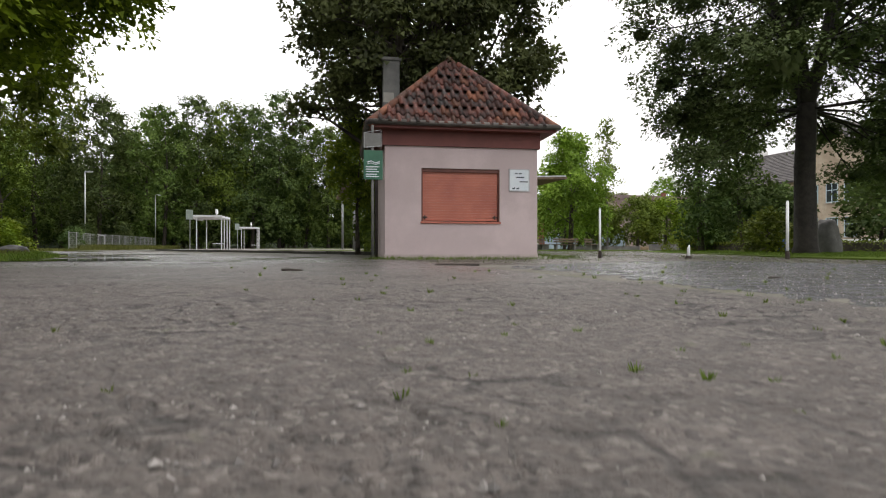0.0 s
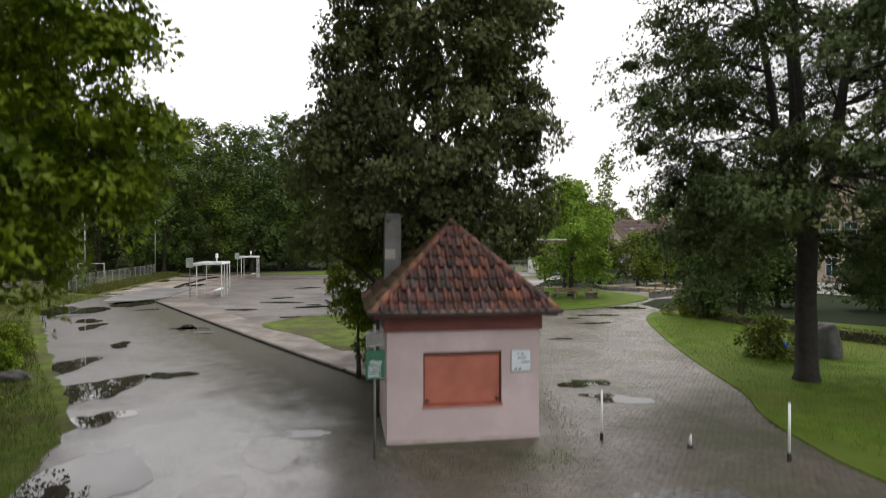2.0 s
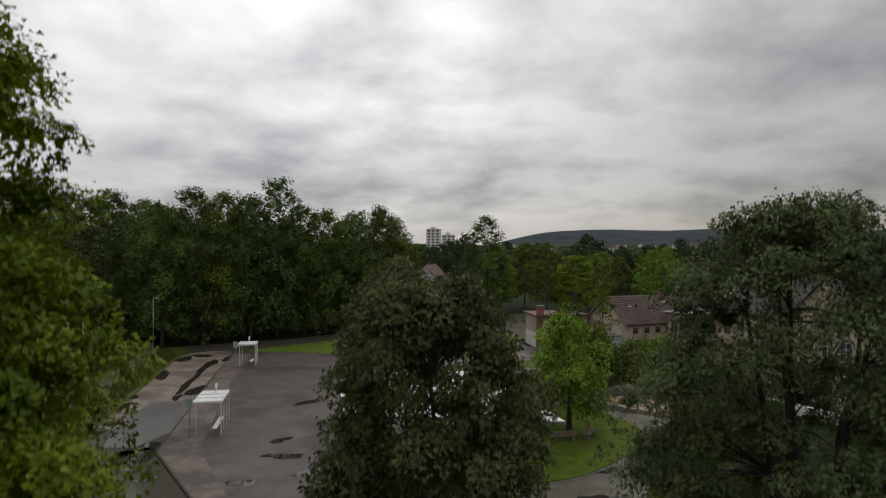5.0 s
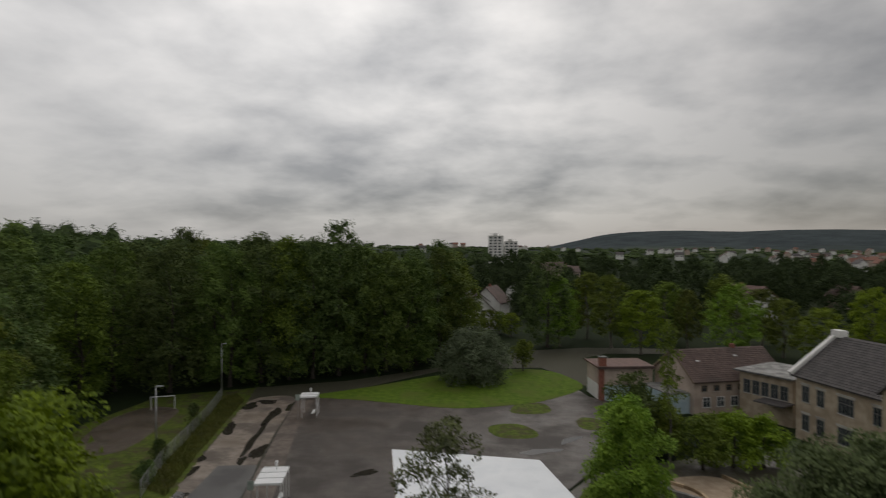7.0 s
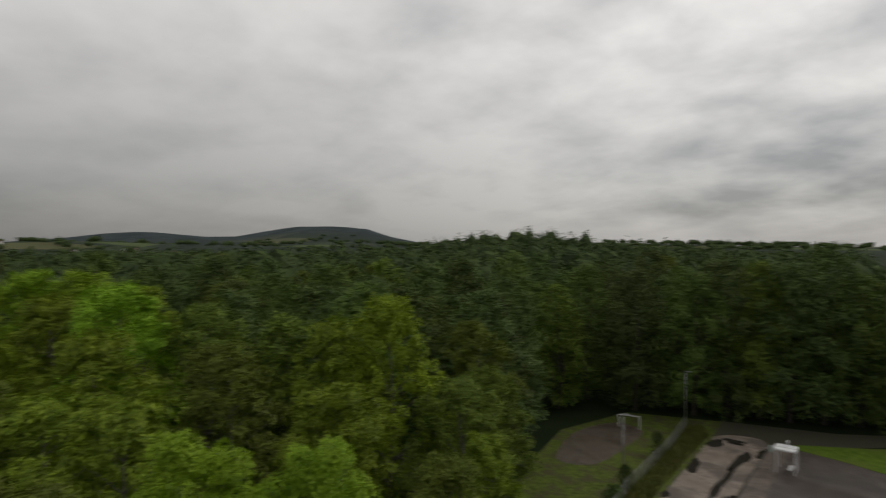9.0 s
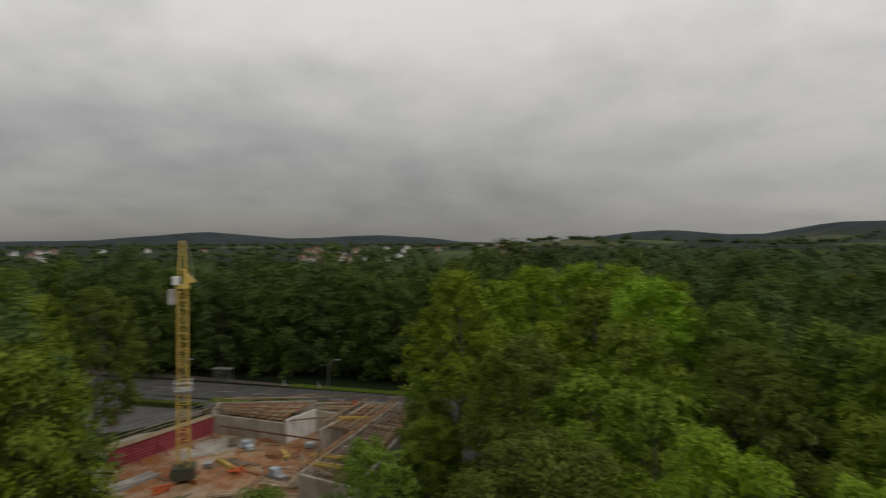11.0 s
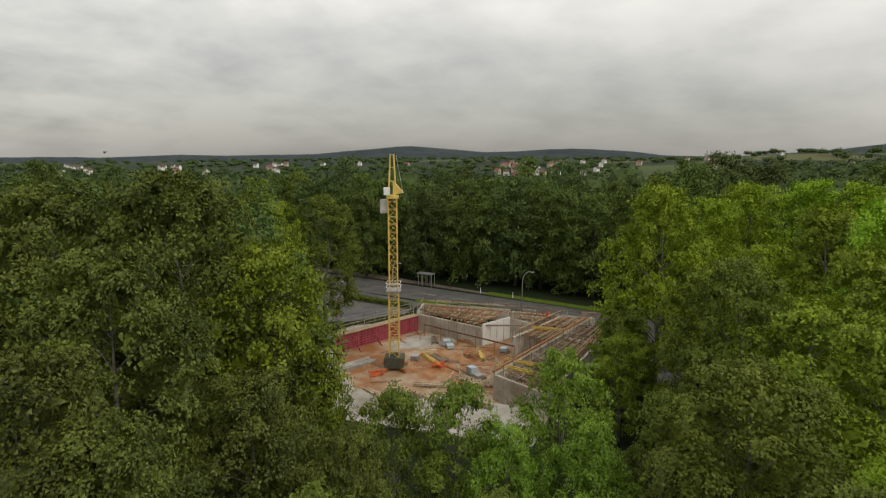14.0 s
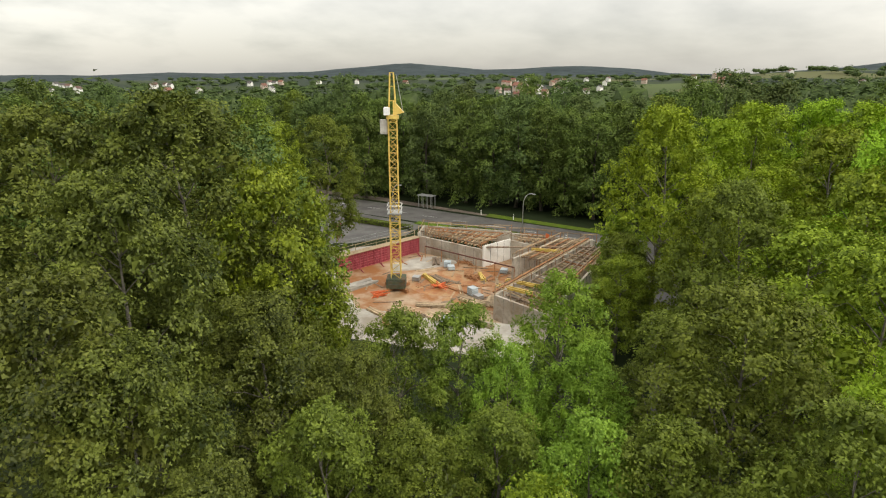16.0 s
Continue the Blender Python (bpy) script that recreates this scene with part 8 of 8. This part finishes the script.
def clamp_heap(at, label, mat, n, seed):
    t = thing("steel_heap", label, "building material", (*at, FZ))
    r = random.Random(seed)
    for _ in range(n):
        a = r.uniform(0, 6.28)
        L = r.uniform(0.5, 1.1)
        x, y, z = r.uniform(-0.6, 0.6), r.uniform(-0.6, 0.6), r.uniform(0.04, 0.4)
        part("rod", bar(bmesh.new(), (x - L * math.cos(a), y - L * math.sin(a), z * 0.5), (x + L * math.cos(a), y + L * math.sin(a), z + 0.2), 0.09), mat, t)


clamp_heap((-63.4, -32.4), "heap of orange-red steel props", "orange", 22, 3)
clamp_heap((-57.4, -37.6), "heap of orange-red steel props", "orange", 14, 4)
clamp_heap((-68.4, -29.8), "heap of rusty rods", "rust", 14, 5)
clamp_heap((-74.0, -33.0), "heap of rusty rods", "rust", 10, 6)
sk = thing("skip", "rust brown open skip on the hard standing", "skip", (-43.5, -39.5, 0.02), 30)
for a, b in (((-2, -1, 0.1), (2, -0.9, 1.5)), ((-2, 0.9, 0.1), (2, 1, 1.5)), ((-2, -1, 0.1), (-1.9, 1, 1.5)), ((1.9, -1, 0.1), (2, 1, 1.5)), ((-2, -1, 0), (2, 1, 0.1))):
    part("skip_plate", box(bmesh.new(), a, b, 0.02), "rust", sk)
bt = single("tarpaulin", tube(bmesh.new(), [(0, 0, 0), (0.3, 0, 0.4), (1.2, 0.1, 0.6), (2.2, 0, 0.5), (2.6, 0, 0.05)], [0.3, 0.6, 0.7, 0.6, 0.3], 10), "tarp", "pale blue tarpaulin over a heap", "tarpaulin", (-50.6, -25.6, 0.02), 110, smooth=True)
vn = thing("site_cabin", "small white site cabin by the trees", "cabin", (-55.8, -48.6, 0.02), 20)
part("body", box(bmesh.new(), (-1.5, -1.1, 0.1), (1.5, 1.1, 2.4), 0.05), "white_wall", vn)
part("roof", box(bmesh.new(), (-1.6, -1.2, 2.4), (1.6, 1.2, 2.5), 0.02), "steel", vn)
part("door", box(bmesh.new(), (-0.45, 1.1, 0.15), (0.45, 1.14, 2.1)), "steel", vn)


# along the main road: lamps, fence, hedges, shelter, signs
street_lamp((-85.4, -28.9, 0), 7.5, 1.5, 75, "curved grey street lamp on the main road", "steel", True, "main road lamps")
street_lamp((-84.2, -51.6, 0), 7.2, 1.5, 75, "curved grey street lamp on the main road", "steel", True, "main road lamps")
hedge("hedge", [(-83.6, -60), (-83.0, -53), (-82.6, -47.4)], 0.9, 1.1, "clipped green hedge along the car park", "leaf_mid", 3000, 0.22)
hedge("hedge", [(-86.4, -41), (-86.0, -30), (-85.6, -17.4)], 0.9, 1.2, "rough green hedge between road and site", "leaf_mid", 5200, 0.25)


def site_fence(pts, label):
    f = thing("fence", label, "fence")
    for a, b in zip(pts, pts[1:]):
        part("post", bar(bmesh.new(), (*a, 0), (*a, 1.15), 0.07), "steel", f)
        for z in (0.55, 1.05):
            part("rail", bar(bmesh.new(), (*a, z), (*b, z), 0.06), "steel", f)
    part("post", bar(bmesh.new(), (*pts[-1], 0), (*pts[-1], 1.15), 0.07), "steel", f)


site_fence([(-85.0 + 0.03 * i, -43.6 + i * 2.4) for i in range(12)], "grey steel fence between road and site")
site_fence([(-81.8 + i * 2.2, -46.8 - 0.8 * i) for i in range(8)], "grey steel fence at the car park")
bsx = thing("bus_shelter", "pale steel bus shelter frame on the far footway", "shelter", (-98.6, -52.8, 0.09), 85)
for x in (-1.5, -0.5, 0.5, 1.5):
    part("post", bar(bmesh.new(), (x, 0.6, 0), (x, 0.6, 2.3), 0.09), "steel", bsx)
    part("post", bar(bmesh.new(), (x, -0.5, 0), (x, -0.5, 2.4), 0.09), "steel", bsx)
part("roof", box(bmesh.new(), (-1.7, -0.8, 2.35), (1.7, 0.8, 2.48), 0.03), "steel", bsx)
for i, (x, y) in enumerate(((-86.8, -27.2), (-87.3, -22.4), (-96.9, -34.5), (-97.6, -41.0), (-86.7, -25.0))):
    s_ = thing("marker_post", "white reflector post beside the main road", "post", (x, y, 0.05), 0, "road marker posts")
    part("shaft", bar(bmesh.new(), (0, 0, 0), (0, 0, 1.0), 0.12, 0.1), "white_paint", s_)
    part("reflector", box(bmesh.new(), (-0.065, -0.06, 0.72), (0.065, 0.06, 0.86)), "ink", s_)
single("lane_mark", prism(bmesh.new(), [(-87.6, -24.6), (-87.2, -22.2), (-88.6, -21.4), (-88.9, -22.2), (-87.9, -22.6), (-88.0, -24.6)], 0.021, 0.028), "line_paint", "white painted traffic island outline", "road marking", kind="structure")
single("lane_mark", prism(bmesh.new(), [(-87.8, -28.0), (-87.4, -25.4), (-87.8, -25.3), (-88.2, -28.0)], 0.021, 0.028), "line_paint", "white painted stop line", "road marking", kind="structure")
sg_ = thing("site_sign", "small orange warning sign on a post", "sign", (-80.6, -23.4, 0), 60)
part("post", bar(bmesh.new(), (0, 0, FZ), (0, 0, 2.4), 0.07), "steel", sg_)
part("panel", box(bmesh.new(), (-0.35, -0.06, 2.0), (0.35, -0.035, 2.8), 0.01), "orange", sg_)
rd = thing("red_stand", "dark red steel stand beside the car park", "stand", (-73.6, -55.2, 0.02), 20)
for x in (-1.0, 0, 1.0):
    part("post", bar(bmesh.new(), (x, 0, 0), (x, 0, 2.4), 0.12), "formwork_red", rd)
part("panel", box(bmesh.new(), (-1.1, -0.05, 1.4), (1.1, 0.05, 2.4), 0.02), "formwork_red", rd)


# ======== small things on the ground, and pieces ========
WET_PATCH = [(2.1, -5.0), (1.8, 0.5), (1.65, 2.2), (1.2, 5.0), (0.7, 6.8), (1.2, 7.8), (1.9, 8.7), (3.0, 9.6), (4.4, 9.9), (5.3, 8.4), (7.0, 6.2), (9.6, 2.0), (10.5, -5.0)]


def setts():
    """Stone setts of the paving: those nearest are pieces, the rest joined."""
    rng = random.Random(3)

    def sett(x, y, s, z, turn):
        h = s * 0.49
        c, n = math.cos(turn), math.sin(turn)
        top = [(x + c * a - n * b, y + n * a + c * b, z) for a, b in ((-h * .9, -h * .9), (h * .9, -h * .9), (h * .9, h * .9), (-h * .9, h * .9))]
        low = [(x + c * a - n * b, y + n * a + c * b, 0.008) for a, b in ((-h, -h), (h, -h), (h, h), (-h, h))]
        return low + top

    faces0 = ((4, 5, 6, 7), (0, 1, 5, 4), (1, 2, 6, 5), (2, 3, 7, 6), (3, 0, 4, 7))
    verts, faces = [], []
    s = 0.13
    near = []
    wet_v, wet_f = [], []
    me1 = bpy.data.meshes.new("sett")
    me1.from_pydata(sett(0, 0, s, 0.020, 0), [], faces0)
    me1.materials.append(M["setts_wet"])
    row = 0
    y = -4.0
    while y < 44:
        x = -1.8 + (row % 2) * s / 2
        while x < 12.5:
            px_, py_ = x + rng.uniform(-0.012, 0.012), y + rng.uniform(-0.012, 0.012)
            if inside(px_, py_, PATHWAY) and not inside(px_, py_, ISLAND) and not (-2 < px_ < 2.2 and 11.6 < py_ < 17.5):
                z, turn = 0.020 + rng.uniform(-0.004, 0.003), rng.uniform(-0.12, 0.12)
                wet = inside(px_ + rng.uniform(-0.2, 0.2), py_ + rng.uniform(-0.3, 0.3), WET_PATCH)
                if wet and 1.4 < py_ < 4.1 and px_ < 3.4:
                    near.append((px_, py_, z - 0.020, turn))
                elif wet:
                    n0 = len(wet_v)
                    wet_v += sett(px_, py_, s, z, turn)
                    wet_f += [tuple(n0 + i for i in f) for f in faces0]
                elif py_ > 8.0:
                    n0 = len(verts)
                    verts += sett(px_, py_, s, z, turn)
                    faces += [tuple(n0 + i for i in f) for f in faces0]
            x += s
        y += s
        row += 1
    for px_, py_, z, turn in near:
        o = new("sett", me1)
        o.parent = path_sheet
        o.matrix_basis = pose(px_, py_, z, 0, 0, math.degrees(turn))
    for v, f, mat, label in ((verts, faces, "setts", "worn brown-grey stone setts with mossy joints"), (wet_v, wet_f, "setts_wet", "wet stone setts before the booth, sky reflection tinted in blue-grey")):
        me = bpy.data.meshes.new("sett_field")
        me.from_pydata(v, [], f)
        me.materials.append(M[mat])
        o = new("sett_field", me)
        o.parent = path_sheet
        tagged(o, label, kind="stuff")


setts()


def stones():
    """Loose grit and chips on the asphalt."""
    rng = np.random.default_rng(4)
    n = 7200
    d = 0.45 + 9.5 * rng.uniform(0, 1, n) ** 1.6
    x = rng.uniform(-0.85, 0.85, n) * d
    y = d
    keep = np.array([inside(a, b, ROAD) or inside(a, b, PATHWAY) for a, b in zip(x, y)]) & (y < 11.2)
    x, y, d = x[keep], y[keep], d[keep]
    n = len(x)
    s = 0.0018 + 0.0035 * rng.uniform(0, 1, n) ** 4 + 0.006 * rng.uniform(0, 1, n) ** 14 + 0.0005 * d
    base = np.array([(1, 0, 0), (0, 1, 0), (-1, 0, 0), (0, -1, 0), (0, 0, 0.8), (0, 0, -0.5)], float)
    v = base[None] * s[:, None, None] * rng.uniform(0.6, 1.3, (n, 6, 1))
    v = v + np.stack([x, y, 0.021 + s * 0.3], 1)[:, None, :]
    f0 = np.array([(0, 1, 4), (1, 2, 4), (2, 3, 4), (3, 0, 4), (1, 0, 5), (2, 1, 5), (3, 2, 5), (0, 3, 5)])
    f = (f0[None] + (np.arange(n) * 6)[:, None, None]).reshape(-1, 3)
    me = bpy.data.meshes.new("grit")
    me.from_pydata(v.reshape(-1, 3).tolist(), [], f.tolist())
    me.materials.append(M["grit"])
    tagged(new("grit", me), "loose grey stone grit on the asphalt", "grit", kind="stuff")


M["grit"] = material("grit", (0.12, 0.11, 0.105), (0.24, 0.225, 0.21), 9, 0.7, None, 0.1, 60, island=0.6)
stones()


def blades(name, label, polys, count, h, w, mat, seed, keepout=(), z=0.03, lean=0.45):
    """Grass blades over an area."""
    rng = random.Random(seed)
    xs = [p[0] for poly in polys for p in poly]
    ys = [p[1] for poly in polys for p in poly]
    out = []
    tries = 0
    while len(out) < count and tries < count * 20:
        tries += 1
        x, y = rng.uniform(min(xs), max(xs)), rng.uniform(min(ys), max(ys))
        if not any(inside(x, y, poly) for poly in polys) or any(inside(x, y, k) for k in keepout):
            continue
        hh, a = h * rng.uniform(0.45, 1.25), rng.uniform(0, 6.28)
        dx, dy = math.cos(a) * w / 2, math.sin(a) * w / 2
        lx, ly = rng.gauss(0, lean) * hh, rng.gauss(0, lean) * hh
        out.append(((x - dx, y - dy, z), (x + dx, y + dy, z), (x + dx * 0.25 + lx, y + dy * 0.25 + ly, z + hh), (x - dx * 0.25 + lx, y - dy * 0.25 + ly, z + hh)))
    tagged(new(name, quads_mesh(name, np.array(out), mat)), label, "grass", kind="stuff")


blades("lawn_grass", "short green lawn grass", [[(7.0, 12.6), (8.0, 19.0), (9.0, 26.5), (10.6, 33), (13.5, 35), (20, 28), (24, 20), (16, 10), (9, 10)]], 42000, 0.045, 0.014, "grass_blade", 1, z=0.05)
blades("verge_grass", "short mossy grass beside the drive", [[(-6.1, 4), (-6.5, 8), (-8.3, 12), (-10.5, 15), (-14.6, 20), (-22.6, 30.4), (-27, 31), (-17.5, 16), (-12.5, 8), (-10.5, 3)]], 30000, 0.10, 0.016, "grass_blade", 7, z=0.03)
blades("verge_grass", "rough uncut grass on the verge", [[(-9.3, 12.2), (-14.3, 19.3), (-18.3, 24.6), (-22.2, 29.8), (-25.6, 35), (-27.8, 46), (-33, 46), (-30, 34), (-22, 22), (-16, 12), (-11, 8), (-6.6, 6.5)]], 15000, 0.15, 0.022, "grass_rough", 2, z=0.03)
blades("verge_grass", "tall weeds along the fence", [[(-29.4, 47), (-32.0, 56), (-37.0, 77), (-39.4, 80), (-41.0, 78), (-36.4, 62), (-32.2, 48)]], 7000, 0.42, 0.06, "grass_rough", 3, z=0.03)
blades("moss_tufts", "sparse grass in the paving joints", [[(-1.7, 9.8), (2.2, 10.6), (2.2, 11.7), (-1.7, 11.6)], [(1.9, 12.0), (2.6, 12.0), (2.4, 17), (1.9, 17)]], 1500, 0.05, 0.012, "grass_blade", 4, z=0.03)
blades("moss_tufts", "sparse grass in the paving joints", [[p for p in PATHWAY if p[1] > 5]], 5200, 0.03, 0.016, "grass_blade", 5, [ISLAND, [(-6, -2), (10, -2), (10, 8), (-6, 8)]], 0.022)


def tuft(x, y, h, seed):
    rng = random.Random(seed)
    t = []
    for _ in range(14):
        a, r = rng.uniform(0, 6.28), rng.uniform(0, h * 0.4)
        bx, by = x + math.cos(a) * r, y + math.sin(a) * r
        lx, ly, hh = math.cos(a) * h * 0.4, math.sin(a) * h * 0.4, h * rng.uniform(0.5, 1.1)
        w = h * 0.09
        t.append(((bx - w, by, 0.02), (bx + w, by, 0.02), (bx + lx + w * 0.2, by + ly, 0.02 + hh), (bx + lx - w * 0.2, by + ly, 0.02 + hh)))
    tagged(new("grass_tuft", quads_mesh("grass_tuft", np.array(t), "grass_blade")), "small green grass tuft in a crack", "grass tuft", "tufts in the asphalt")


rt = random.Random(12)
for i, (x, y, h) in enumerate(((-0.52, 0.86, 0.02), (0.05, 0.72, 0.016), (0.44, 0.78, 0.014), (0.62, 1.3, 0.02), (0.02, 0.98, 0.018), (0.95, 1.35, 0.022), (-1.05, 1.5, 0.02), (0.0, 2.0, 0.02), (1.3, 2.3, 0.03), (-0.6, 2.4, 0.02), (0.75, 2.7, 0.025), (1.7, 1.9, 0.025), (-0.2, 1.25, 0.014))):
    tuft(x, y, h * 0.75, i)


for i in range(64):
    d_ = rt.uniform(0.8, 6.5)
    tuft(rt.uniform(-0.4, 0.72) * d_, d_, rt.uniform(0.010, 0.02) + 0.002 * d_, 40 + i)


def twig(x, y, turn, L, r):
    rr = random.Random(int(x * 100))
    pts = [(-L / 2, 0, r), (-L * 0.15, rr.uniform(-.06, .06) * L, r * 1.3), (L * 0.2, rr.uniform(-.06, .06) * L, r), (L / 2, 0, r * 0.9)]
    single("twig", tube(bmesh.new(), pts, [r, r * 0.9, r * 0.8, r * 0.5], 6), "bark", "small dark broken twig on the asphalt", "twig", (x, y, 0.022), turn, "twigs", smooth=True)


for x, y, turn, L, r in ((-1.55, 5.4, 5, 0.19, 0.012), (-0.42, 1.35, 30, 0.025, 0.003), (0.72, 1.15, -25, 0.03, 0.003), (-0.9, 2.2, 45, 0.04, 0.004), (2.2, 4.2, 20, 0.12, 0.008)):
    twig(x, y, turn, L, r)
